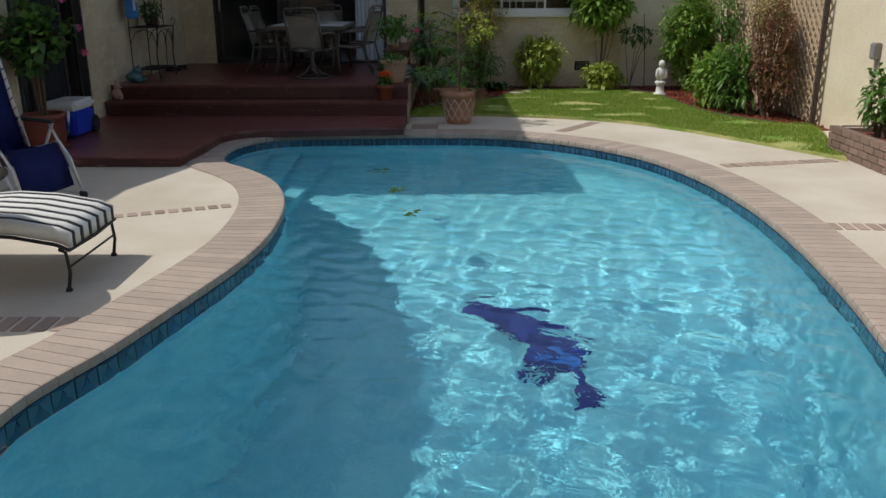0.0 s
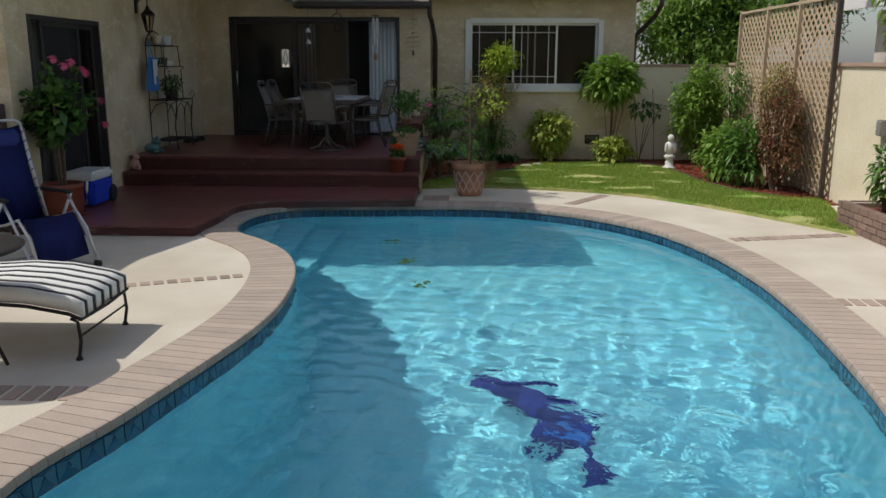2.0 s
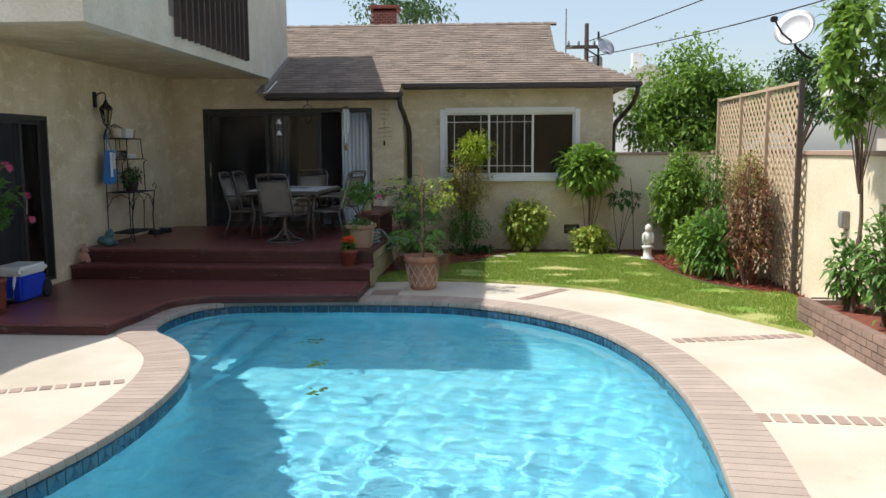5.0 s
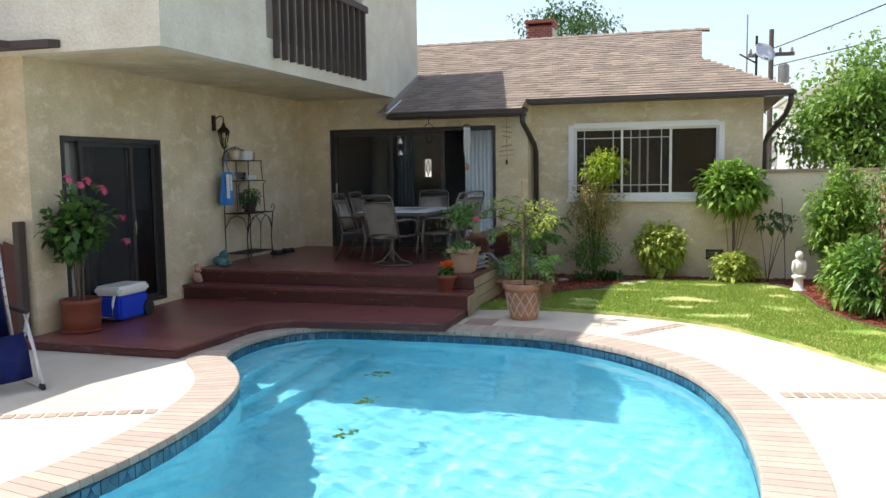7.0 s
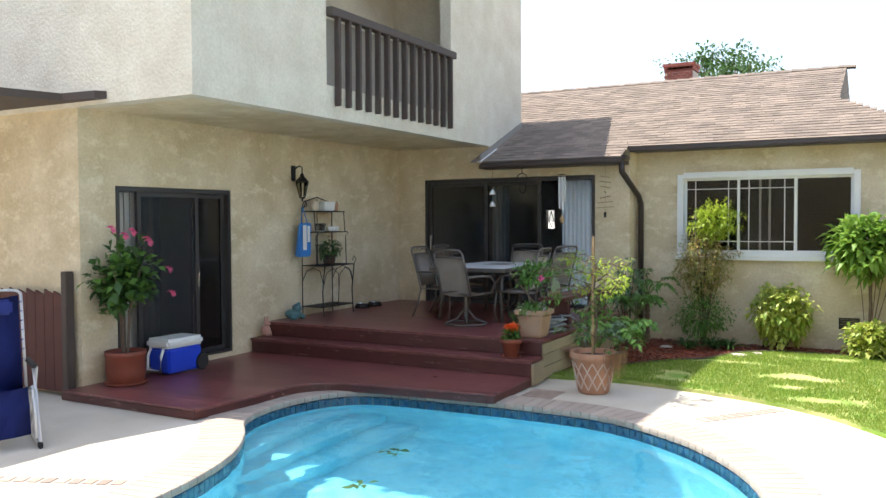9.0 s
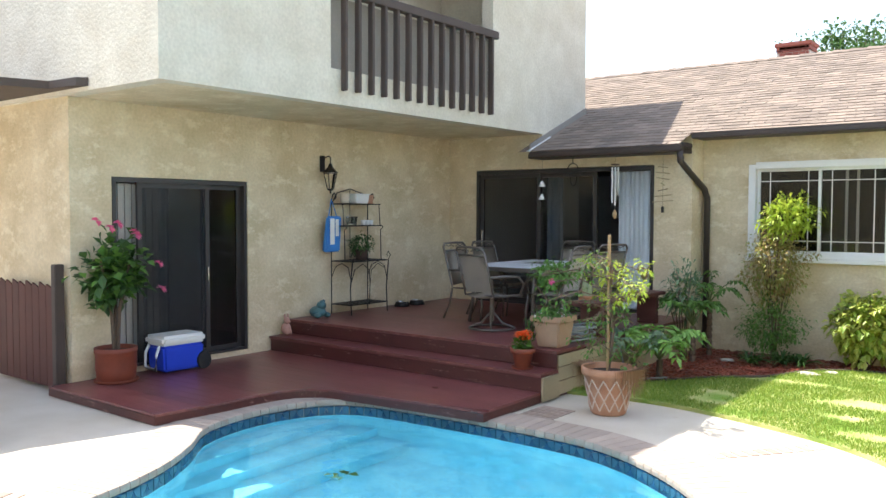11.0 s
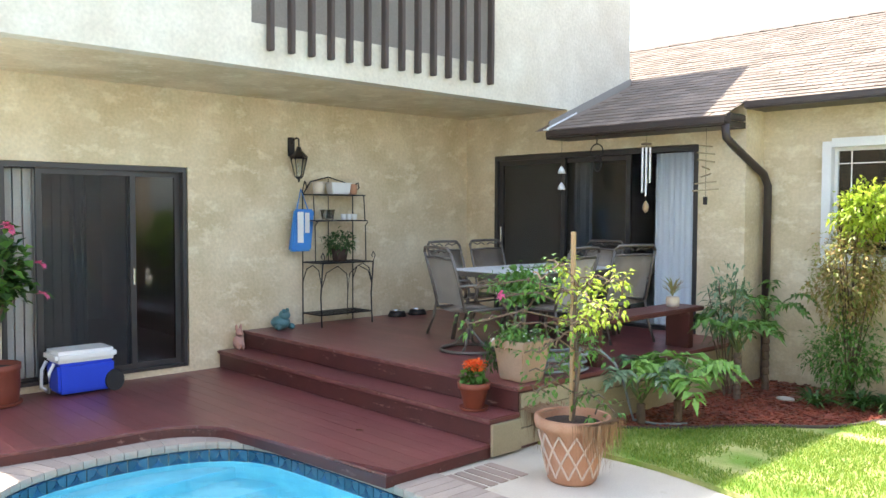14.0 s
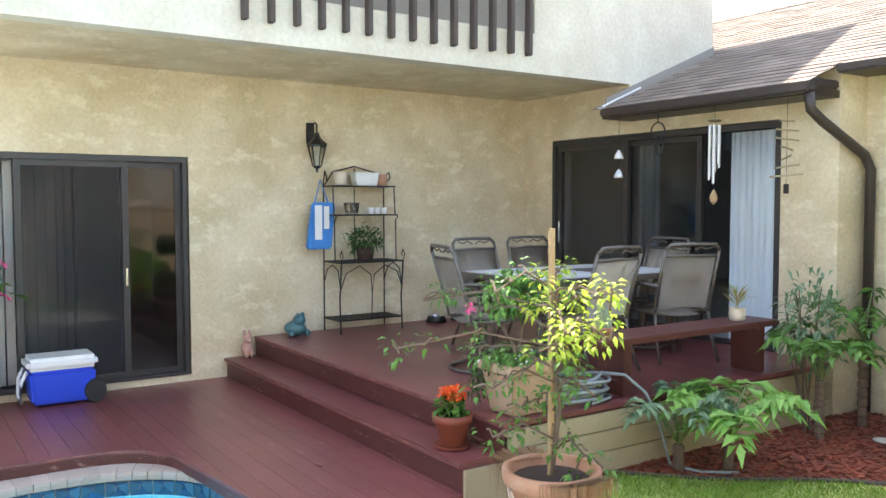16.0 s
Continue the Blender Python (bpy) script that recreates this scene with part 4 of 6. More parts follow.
for k in range(24):
    z = 0.10 + 0.88 * (k + 0.5) / 24
    if z < 0.45 and k % 2:
        continue
    a = k * 2.4 + random.uniform(-0.3, 0.3)
    R = (0.64 if 0.6 < z < 0.95 else 0.32) * random.uniform(0.65, 1.1) * (1 - 0.42 * math.cos(a - 0.9))
    e = Vector((R * math.cos(a), R * math.sin(a), z + 0.08 * random.random()))
    m = Vector((e.x * 0.5, e.y * 0.5, z + 0.10))
    lines.append([(0.01, 0.0, z), m, e])
    for u in (0.45, 0.75, 1.0):
        c = m.lerp(e, 2 * u - 1) if u > 0.5 else Vector((0.01, 0, z)).lerp(m, 2 * u)
        for _ in range(2):
            q = c + Vector((random.gauss(0, 0.06), random.gauss(0, 0.06), random.gauss(0, 0.03)))
            lines.append([c, (c + q) / 2 + Vector((0, 0, 0.02)), q])
            # high leaves on the right turn lime: sunlight painted as leaf colour
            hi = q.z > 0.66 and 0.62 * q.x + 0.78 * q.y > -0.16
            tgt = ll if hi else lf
            for _ in range(13 if hi else 8):
                d = rand_dir()
                leaf(tgt, q + d * 0.045, Vector((d.x, d.y, -0.25 + 0.5 * d.z)), random.uniform(0.035, 0.058), random.uniform(0.020, 0.028), 0.25)
part("branch", tubes(lines, 0.006, 5), BARK, small)
part("trunk", tube(bmesh.new(), trunk, 0.014, 7), BARK, small)
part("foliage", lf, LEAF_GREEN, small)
part("foliage", ll, LEAF_LIME, small, "lime green leaves with sunlight put into their colour")
bm = bmesh.new()
for k in range(16):
    leaf(bm, (-0.55, -0.12, 0.82), rand_dir(), 0.045, 0.035, 0.1)
part("flower", bm, PINK, small, "single pink blossom")

hp = thing("flower_pot", (0.29, -6.06, DECK_Z), "glazed red-brown round pot beside the patio door", "pot")
part("body", lathe([(0.17, 0.002), (0.19, 0.02), (0.205, 0.15), (0.205, 0.30), (0.215, 0.31), (0.215, 0.36), (0.19, 0.36), (0.185, 0.31)], 32), TERRA_RED, hp, smooth=True)
part("saucer", lathe([(0.20, 0.001), (0.22, 0.012), (0.222, 0.03), (0.208, 0.03)], 32), TERRA_RED, hp)
part("soil", lathe([(0.18, 0.29), (0.18, 0.32), (0.05, 0.33)], 20), SOIL, hp)
hib = thing("hibiscus", (0.29, -6.06, DECK_Z + 0.32), "hibiscus bush with dark leaves and pink flowers", "plant")
part("stem", tubes([[(0.03 * math.cos(a), 0.03 * math.sin(a), 0), (0.05 * math.cos(a), 0.05 * math.sin(a), 0.45), (0.22 * math.cos(a), 0.22 * math.sin(a), 0.95)] for a in (0.2, 1.3, 2.6, 3.7, 5.1)], 0.012, 6), BARK, hib)
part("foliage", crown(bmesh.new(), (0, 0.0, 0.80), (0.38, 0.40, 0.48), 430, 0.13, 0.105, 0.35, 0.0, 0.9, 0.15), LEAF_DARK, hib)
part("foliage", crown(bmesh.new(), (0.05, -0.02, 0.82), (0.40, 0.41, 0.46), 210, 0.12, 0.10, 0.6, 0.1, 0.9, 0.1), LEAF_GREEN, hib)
for q in ((0.15, -0.28, 1.36), (0.25, -0.10, 1.33), (0.30, 0.05, 1.25), (0.33, 0.05, 1.22), (0.36, 0.28, 0.92), (0.38, 0.30, 0.66), (0.20, -0.16, 1.29)):
    bm = bmesh.new()
    for k in range(7):
        leaf(bm, q, (math.cos(k * 0.9) * 0.7 + 0.5, math.sin(k * 0.9), math.cos(k * 0.9 + 1.2) * 0.8), 0.065, 0.06, 0.15)
    part("flower", bm, PINK, hib, "pink hibiscus flower")

rp = thing("flower_pot", (3.75, -3.64, DECK_Z + 0.19), "small red clay pot with a saucer on the step", "pot")
part("body", lathe([(0.055, 0.012), (0.06, 0.02), (0.085, 0.13), (0.097, 0.135), (0.10, 0.175), (0.085, 0.175), (0.08, 0.14)], 24), TERRA_RED, rp, smooth=True)
part("saucer", lathe([(0.07, 0.001), (0.085, 0.004), (0.088, 0.02), (0.06, 0.012)], 24), TERRA_RED, rp)
rp.scale = (1.28, 1.28, 1.2)
kal = thing("kalanchoe", (3.75, -3.64, DECK_Z + 0.19 + 0.168), "small plant with orange-red flower heads", "plant")
kal.scale = (1.15, 1.15, 1.1)
part("foliage", crown(bmesh.new(), (0, 0, 0.08), (0.085, 0.085, 0.08), 130, 0.055, 0.045), LEAF_GREEN, kal)
part("flower", crown(bmesh.new(), (0, 0, 0.155), (0.085, 0.085, 0.045), 220, 0.028, 0.026, 0.5, 0.5), ORANGE, kal, "orange-red flower cluster")

TAN_CLAY = mat("tan_clay", (0.38, 0.24, 0.15), (0.45, 0.30, 0.20), 0.85, 7, 90, 0.3)
sq = thing("planter_box", (3.86, -3.22, UP_Z), "square tapered terracotta planter on the deck corner", "pot")
bm = boxes((-0.16, -0.16, 0.004, 0.16, 0.16, 0.27), bevel=0.012)
for vv in bm.verts:
    k = 0.76 + 0.24 * vv.co.z / 0.27
    vv.co.x *= k
    vv.co.y *= k
part("body", bm, TAN_CLAY, sq)
part("rim", boxes((-0.18, -0.18, 0.27, 0.18, -0.14, 0.325), (-0.18, 0.14, 0.27, 0.18, 0.18, 0.325), (-0.18, -0.14, 0.27, -0.14, 0.14, 0.325), (0.14, -0.14, 0.27, 0.18, 0.14, 0.325), bevel=0.006), TAN_CLAY, sq)
part("soil", boxes((-0.14, -0.14, 0.271, 0.14, 0.14, 0.30)), SOIL, sq)
sp = thing("trailing_plant", (3.86, -3.22, UP_Z + 0.30), "planter plants with a thin shrub and white trailing flowers", "plant")
part("foliage", crown(bmesh.new(), (-0.02, -0.03, 0.03), (0.26, 0.26, 0.12), 700, 0.035, 0.022, 0.3, -0.2, 0.6, 0.6), LEAF_GREEN, sp)
part("flower", crown(bmesh.new(), (-0.02, -0.03, 0.04), (0.27, 0.27, 0.11), 70, 0.022, 0.02, 0.6), WHITE_PETAL, sp, "tiny white flowers")
part("stem", tubes([[(0, 0, 0), (0.02, 0.03, 0.25), (-0.08, 0.02, 0.5)], [(0.02, 0.03, 0.25), (0.16, 0.1, 0.48)], [(0.0, 0.0, 0.1), (-0.2, -0.1, 0.38)]], 0.009, 6), BARK, sp)
part("foliage", crown(bmesh.new(), (0.0, 0.02, 0.46), (0.34, 0.30, 0.20), 420, 0.075, 0.04, 0.2, 0.0, 0.7), LEAF_GREEN, sp)
bm = bmesh.new()
for k in range(120):
    p = Vector((-0.17 + random.gauss(0, 0.03), -0.17 + random.gauss(0, 0.04), 0.0 - random.random() * 0.22))
    leaf(bm, p, rand_dir(-0.5), 0.035, 0.022, 0.5)
tagged(part("trailing_stem", bm, LEAF_DARK, sp), kind="stuff")

# ---- deck furniture ----
SLING = mat("taupe_sling", (0.50, 0.45, 0.38), (0.43, 0.38, 0.32), 0.85, 6, 220, 0.3)
METAL_TAUPE = mat("bronze_powder_coat", (0.15, 0.13, 0.11), (0.11, 0.095, 0.08), 0.4, 8, 80, 0.1, metal=0.3)
TABLETOP = mat("pale_tile_top", (0.62, 0.63, 0.64), (0.55, 0.56, 0.57), 0.35, 5, 80, 0.1)


def sling(points, width, dip=0.02):
    """A cloth sling along a side profile of (y, z)."""
    bm, rows = bmesh.new(), []
    for y, z in points:
        rows.append([bm.verts.new((width * (k / 4 - 0.5), y, z - dip * math.sin(math.pi * k / 4))) for k in range(5)])
    for a, b in zip(rows, rows[1:]):
        for k in range(4):
            bm.faces.new((a[k], a[k + 1], b[k + 1], b[k]))
    bmesh.ops.solidify(bm, geom=bm.faces, thickness=0.012)
    return bm


def dining_chair(swivel):
    """Faces +y; its back leans towards -y."""
    t = thing("dining_chair", (0, 0, 0), "bronze patio dining chair with taupe sling" + (" on swivel base" if swivel else " and four legs"), "chair", "chairs round the patio table")
    part("seat", sling([(0.24, 0.42), (0.05, 0.41), (-0.20, 0.40)], 0.48), SLING, t, smooth=True)
    part("backrest", sling([(-0.20, 0.44), (-0.26, 0.66), (-0.33, 0.88)], 0.46, -0.015), SLING, t, smooth=True)
    for s in (-1, 1):
        x = 0.255 * s
        part("side_frame", tube(bmesh.new(), [(x, 0.26, 0.42), (x, 0.0, 0.41), (x, -0.20, 0.41), (x, -0.27, 0.68), (x * 0.98, -0.35, 0.94)], 0.014, 8), METAL_TAUPE, t, smooth=True)
        part("armrest", tube(bmesh.new(), [(x, 0.22, 0.42), (x * 1.1, 0.25, 0.55), (x * 1.12, 0.16, 0.635), (x * 1.1, -0.06, 0.645), (x, -0.26, 0.64)], 0.016, 8), METAL_TAUPE, t, smooth=True)
    part("top_rail", tube(bmesh.new(), [(-0.25, -0.35, 0.94), (-0.21, -0.365, 0.985), (0, -0.37, 0.99), (0.21, -0.365, 0.985), (0.25, -0.35, 0.94)], 0.015, 8), METAL_TAUPE, t, smooth=True)
    part("back_rail", tube(bmesh.new(), [(-0.24, -0.325, 0.89), (0, -0.335, 0.895), (0.24, -0.325, 0.89)], 0.012, 8), METAL_TAUPE, t, smooth=True)
    bm = bmesh.new()
    for s in (-1, 1):
        tube(bm, [(s * 0.02, -0.35, 0.94), (s * 0.07, -0.35, 0.965), (s * 0.13, -0.35, 0.945), (s * 0.19, -0.35, 0.965)], 0.007, 5)
    part("scroll", bm, METAL_TAUPE, t)
    if swivel:
        part("pedestal", lathe([(0.03, 0.10), (0.03, 0.38), (0.09, 0.40)], 12), METAL_TAUPE, t)
        part("base_ring", tube(bmesh.new(), [(0.27 * math.cos(a), 0.27 * math.sin(a), 0.016) for a in [k * math.pi / 12 for k in range(25)]], 0.015, 8), METAL_TAUPE, t, smooth=True)
        for k in range(4):
            a = math.pi / 4 + k * math.pi / 2
            part("spoke", tube(bmesh.new(), [(0.27 * math.cos(a), 0.27 * math.sin(a), 0.02), (0.13 * math.cos(a), 0.13 * math.sin(a), 0.07), (0.02 * math.cos(a), 0.02 * math.sin(a), 0.2)], 0.013, 6), METAL_TAUPE, t)
    else:
        for s in (-1, 1):
            part("leg", tube(bmesh.new(), [(0.25 * s, 0.24, 0.42), (0.26 * s, 0.27, 0.2), (0.27 * s, 0.25, 0.004)], 0.014, 8), METAL_TAUPE, t, smooth=True)
            part("leg", tube(bmesh.new(), [(0.25 * s, -0.2, 0.41), (0.26 * s, -0.24, 0.2), (0.27 * s, -0.33, 0.004)], 0.014, 8), METAL_TAUPE, t, smooth=True)
        part("stretcher", tube(bmesh.new(), [(-0.25, 0.25, 0.38), (0.25, 0.25, 0.38)], 0.01, 6), METAL_TAUPE, t)
    return t


c1 = dining_chair(True)
c1.matrix_basis = pose(2.62, -2.56, UP_Z, 0, 0, -14)
copy_thing(c1, pose(2.54, -0.64, UP_Z, 0, 0, 180))
c2 = dining_chair(False)
c2.matrix_basis = pose(3.12, -1.93, UP_Z, 0, 0, 94)
copy_thing(c2, pose(3.12, -0.95, UP_Z, 0, 0, 72))
copy_thing(c2, pose(1.86, -1.84, UP_Z, 0, 0, -88))
copy_thing(c2, pose(1.86, -1.20, UP_Z, 0, 0, -92))
tb = thing("patio_table", (2.5, -1.46, UP_Z), "rectangular patio table with a pale tiled top", "table")
part("frame", boxes((-0.57, -0.87, 0.675, -0.53, 0.87, 0.725), (0.53, -0.87, 0.675, 0.57, 0.87, 0.725), (-0.53, -0.87, 0.675, 0.53, -0.83, 0.725), (-0.53, 0.83, 0.675, 0.53, 0.87, 0.725), bevel=0.006), METAL_TAUPE, tb)
for i in range(3):
    for j in range(4):
        if (i, j) == (1, 2):
            continue
        part("tile", boxes((-0.525 + 0.352 * i, -0.825 + 0.414 * j, 0.70, -0.525 + 0.352 * i + 0.345, -0.825 + 0.414 * j + 0.407, 0.73), bevel=0.004), TABLETOP, tb)
part("tile", boxes((-0.173, 0.003, 0.70, 0.172, 0.41, 0.73), bevel=0.004), METAL_TAUPE, tb, "dark centre tile")
for x in (-0.48, 0.48):
    for y in (-0.74, 0.74):
        part("leg", tube(bmesh.new(), [(x, y, 0.68), (x * 0.92, y * 0.95, 0.35), (x, y, 0.003)], 0.024, 10), METAL_TAUPE, tb, smooth=True)

bench = thing("bench", (3.83, -1.66, UP_Z), "dark red painted plank bench along the deck edge", "bench")
part("plank", boxes((-0.17, -0.97, 0.36, 0.18, 0.97, 0.405), bevel=0.008), DECK_SHADED, bench)
for y in (-0.68, 0.80):
    part("support", boxes((-0.12, y - 0.04, 0.002, 0.14, y + 0.04, 0.36), bevel=0.006), DECK_SHADED, bench)
CERAMIC = mat("cream_ceramic", (0.66, 0.58, 0.46), (0.56, 0.47, 0.36), 0.4, 12, 80, 0.1)
cp = thing("flower_pot", (3.80, -2.42, UP_Z + 0.405), "shallow clay bowl on the bench", "pot")
part("body", lathe([(0.05, 0.001), (0.075, 0.01), (0.085, 0.055), (0.09, 0.06), (0.078, 0.058)], 20), TERRA, cp, smooth=True)
part("soil", lathe([(0.07, 0.04), (0.07, 0.053), (0.02, 0.055)], 14), SOIL, cp)
ca = thing("cactus", (3.80, -2.42, UP_Z + 0.455), "small ribbed cactus with two columns", "plant")
for x, y, h in ((-0.01, 0.0, 0.20), (0.035, 0.02, 0.14)):
    bm = bmesh.new()
    rings = []
    for j in range(7):
        z = h * j / 6
        r = 0.026 * (1 if j < 5 else (0.85 if j == 5 else 0.3))
        rings.append([bm.verts.new((x + r * (1 + 0.18 * (k % 2)) * math.cos(k * math.pi / 10), y + r * (1 + 0.18 * (k % 2)) * math.sin(k * math.pi / 10), z)) for k in range(20)])
    for a, b in zip(rings, rings[1:]):
        for k in range(20):
            bm.faces.new((a[k], a[(k + 1) % 20], b[(k + 1) % 20], b[k]))
    bm.faces.new(rings[-1])
    part("column", bm, mat("cactus_green", (0.20, 0.26, 0.14), (0.30, 0.33, 0.22), 0.7, 30, 120, 0.2), ca)
bp = thing("flower_pot", (3.86, -1.02, UP_Z + 0.405), "small cream pot on the bench", "pot")
part("body", lathe([(0.045, 0.001), (0.06, 0.01), (0.066, 0.06), (0.058, 0.095), (0.062, 0.10), (0.05, 0.098)], 20), CERAMIC, bp, smooth=True)
br = thing("dracaena", (3.86, -1.02, UP_Z + 0.49), "small spiky plant with thin reddish leaves", "plant")
bm = bmesh.new()
for k in range(46):
    a = random.uniform(0, 6.28)
    leaf(bm, (0, 0, random.uniform(0, 0.08)), (math.cos(a), math.sin(a), random.uniform(0.5, 2.2)), random.uniform(0.14, 0.24), 0.012, 0.2)
part("foliage", bm, LEAF_NANDINA, br)

HOSE = mat("grey_hose", (0.26, 0.29, 0.30), (0.20, 0.23, 0.24), 0.5, 20, 60, 0.1)
hose = thing("garden_hose", (3.86, -2.72, UP_Z), "coiled grey garden hose that trails over the deck edge", "hose")
pts = []
for k in range(150):
    a = k * 0.26
    r = 0.21 + 0.035 * math.sin(k * 0.37)
    pts.append((r * math.cos(a) * 0.75, r * math.sin(a) * 1.1, 0.014 + 0.0011 * k + 0.008 * math.sin(k * 0.9)))
pts += [(0.16, 0.30, 0.17), (0.23, 0.42, 0.05), (0.27, 0.5, -0.12), (0.29, 0.55, -0.30), (0.34, 0.55, -0.435), (0.55, 0.6, -0.445), (0.70, 0.8, -0.445)]
part("coil", tube(bmesh.new(), pts, 0.012, 6), HOSE, hose, smooth=True)

# ---- wall lamp ----
FROST = glass_mat("lamp_glass", (0.75, 0.72, 0.65))
lamp = thing("wall_lantern", (0.0, -2.85, 2.36), "black outdoor wall lantern with tapered glass", "lamp")
part("back_plate", boxes((0.002, -0.045, 0.06, 0.025, 0.045, 0.28), bevel=0.008), IRON, lamp)
part("arm", tube(bmesh.new(), [(0.02, 0, 0.2), (0.07, 0, 0.25), (0.13, 0, 0.27), (0.17, 0, 0.25), (0.17, 0, 0.17)], 0.009, 6), IRON, lamp)
bm = lathe([(0.0001, 0.17), (0.02, 0.165), (0.035, 0.12), (0.10, 0.055), (0.105, 0.045)], 6, None, (0.17, 0, 0))
part("roof_cap", bm, IRON, lamp)
bm = bmesh.new()
for k in range(6):
    a = k * math.pi / 3
    tube(bm, [(0.17 + 0.095 * math.cos(a), 0.095 * math.sin(a), 0.05), (0.17 + 0.045 * math.cos(a), 0.045 * math.sin(a), -0.17)], 0.006, 4)
part("cage", bm, IRON, lamp)
g = part("glass", lathe([(0.04, -0.165), (0.088, 0.045)], 6, None, (0.17, 0, 0)), FROST, lamp, "seeded glass")
g.visible_shadow = False
part("finial", lathe([(0.05, -0.17), (0.035, -0.19), (0.012, -0.2), (0.01, -0.235)], 8, None, (0.17, 0, 0)), IRON, lamp)

# ---- baker's rack ----
rk = thing("bakers_rack", (0.06, -2.37, UP_Z), "black wrought-iron baker's rack with scrolled ends, half full", "rack")
for s in (-1, 1):
    y = 0.36 * s
    part("upright", tube(bmesh.new(), [(0, y, 0.003), (0, y, 1.55), (0.03, y * 1.0, 1.63), (0.08, y * 1.06, 1.66), (0.11, y * 1.04, 1.60), (0.07, y, 1.57)], 0.008, 6), IRON, rk)
    part("front_leg", tube(bmesh.new(), [(0.38, y, 0.003), (0.36, y, 0.35), (0.40, y, 0.72)], 0.009, 6), IRON, rk)
    part("side_brace", tube(bmesh.new(), [(0.26, y, 0.73), (0.25, y, 1.15), (0.30, y, 1.19), (0.24, y, 1.22), (0.22, y, 1.50)], 0.007, 6), IRON, rk)
    bm = bmesh.new()
    tube(bm, [(0.40, y, 0.73), (0.44, y, 0.80), (0.40, y, 0.85), (0.37, y, 0.80), (0.39, y, 0.78)], 0.006, 5)
    tube(bm, [(0.0, y, 0.5), (0.08, y, 0.65), (0.2, y, 0.7), (0.32, y, 0.65), (0.38, y, 0.45)], 0.006, 5)
    part("scroll", bm, IRON, rk)
part("top_arch", tube(bmesh.new(), [(0, -0.36, 1.50), (0, -0.25, 1.66), (0, 0, 1.72), (0, 0.25, 1.66), (0, 0.36, 1.50)], 0.008, 6), IRON, rk)
bm = bmesh.new()
for s in (-1, 1):
    tube(bm, [(0.38, s * 0.36, 0.45), (0.385, s * 0.30, 0.62), (0.39, s * 0.15, 0.69), (0.39, s * 0.02, 0.60), (0.385, 0.0, 0.40)], 0.006, 5)
tube(bm, [(0.37, 0, 0.12), (0.385, 0, 0.42)], 0.006, 5)
tube(bm, [(0, 0, 0.7), (0, 0, 1.7)], 0.006, 5)
part("apron_scroll", bm, IRON, rk)
for z, d in ((0.13, 0.37), (0.72, 0.40), (1.20, 0.28), (1.50, 0.24)):
    bm = boxes((0, -0.37, z, 0.012, 0.37, z + 0.014), (d - 0.012, -0.37, z, d, 0.37, z + 0.014), (0.012, -0.37, z, d - 0.012, -0.358, z + 0.014), (0.012, 0.358, z, d - 0.012, 0.37, z + 0.014))
    sf = part("shelf", bm, IRON, rk)
    first = part("slat", boxes((0.012, -0.008, z + 0.004, d - 0.012, 0.008, z + 0.010)), IRON, sf)
    first.location = (0, -0.35, 0)
    for k in range(1, 24):
        o = first.copy()
        scene.collection.objects.link(o)
        o.location = (0, -0.35 + 0.7 * k / 23, 0)
RX, RY = 0.06, -2.37
WHITE_PLASTIC = mat("white_plastic", (0.80, 0.80, 0.78), (0.74, 0.74, 0.72), 0.4, 6, 60, 0.05)


def pot_small(name, x, y, z, r, h, m, label):
    t = thing(name, (x, y, z), label, "container")
    part("body", lathe([(r * 0.75, 0.001), (r * 0.8, 0.006), (r, h), (r * 0.9, h), (r * 0.7, 0.02)], 18), m, t, smooth=True)
    return t


ZT = UP_Z + 1.516
pot_small("flower_pot", RX + 0.12, RY - 0.22, ZT, 0.075, 0.14, CERAMIC, "cream pot on the top rack shelf")
tub = thing("planter_tub", (RX + 0.12, RY + 0.06, ZT), "white plastic tub on the top rack shelf", "container")
bm = boxes((-0.08, -0.14, 0.001, 0.08, 0.14, 0.13), bevel=0.01)
for vv in bm.verts:
    vv.co.x *= 0.85 + vv.co.z
    vv.co.y *= 0.85 + vv.co.z
part("body", bm, WHITE_PLASTIC, tub)
part("rim", boxes((-0.085, -0.145, 0.125, 0.085, 0.145, 0.137), bevel=0.004), WHITE_PLASTIC, tub)
pot_small("flower_pot", RX + 0.12, RY + 0.27, ZT, 0.06, 0.12, TERRA, "small clay pot on the rack")
ZM = UP_Z + 1.216
CLEAR = glass_mat("clear_glass", (0.9, 0.92, 0.92))
jar = pot_small("storage_jar", RX + 0.13, RY - 0.10, ZM, 0.085, 0.12, CLEAR, "clear glass bowl on the rack")
for k, y in enumerate((0.12, 0.20, 0.28)):
    pot_small("cup", RX + 0.14, RY + y, ZM, 0.035, 0.07, WHITE_PLASTIC, "small white cup on the rack")
ZL = UP_Z + 0.736
pot_small("flower_pot", RX + 0.2, RY + 0.02, ZL, 0.10, 0.14, SOIL, "dark pot on the rack table")
rpl = thing("succulent", (RX + 0.2, RY + 0.02, ZL + 0.10), "bushy grey-green potted plant on the rack", "plant")
part("foliage", crown(bmesh.new(), (0, 0, 0.12), (0.16, 0.24, 0.16), 330, 0.07, 0.03), LEAF_DARK, rpl)
BAG_BLUE = mat("bag_blue", (0.05, 0.24, 0.62), (0.04, 0.19, 0.52), 0.55, 6, 60, 0.2)
bag = thing("tote_bag", (0.16, -2.80, 1.60), "blue and white carrier bag hung on the rack", "bag")
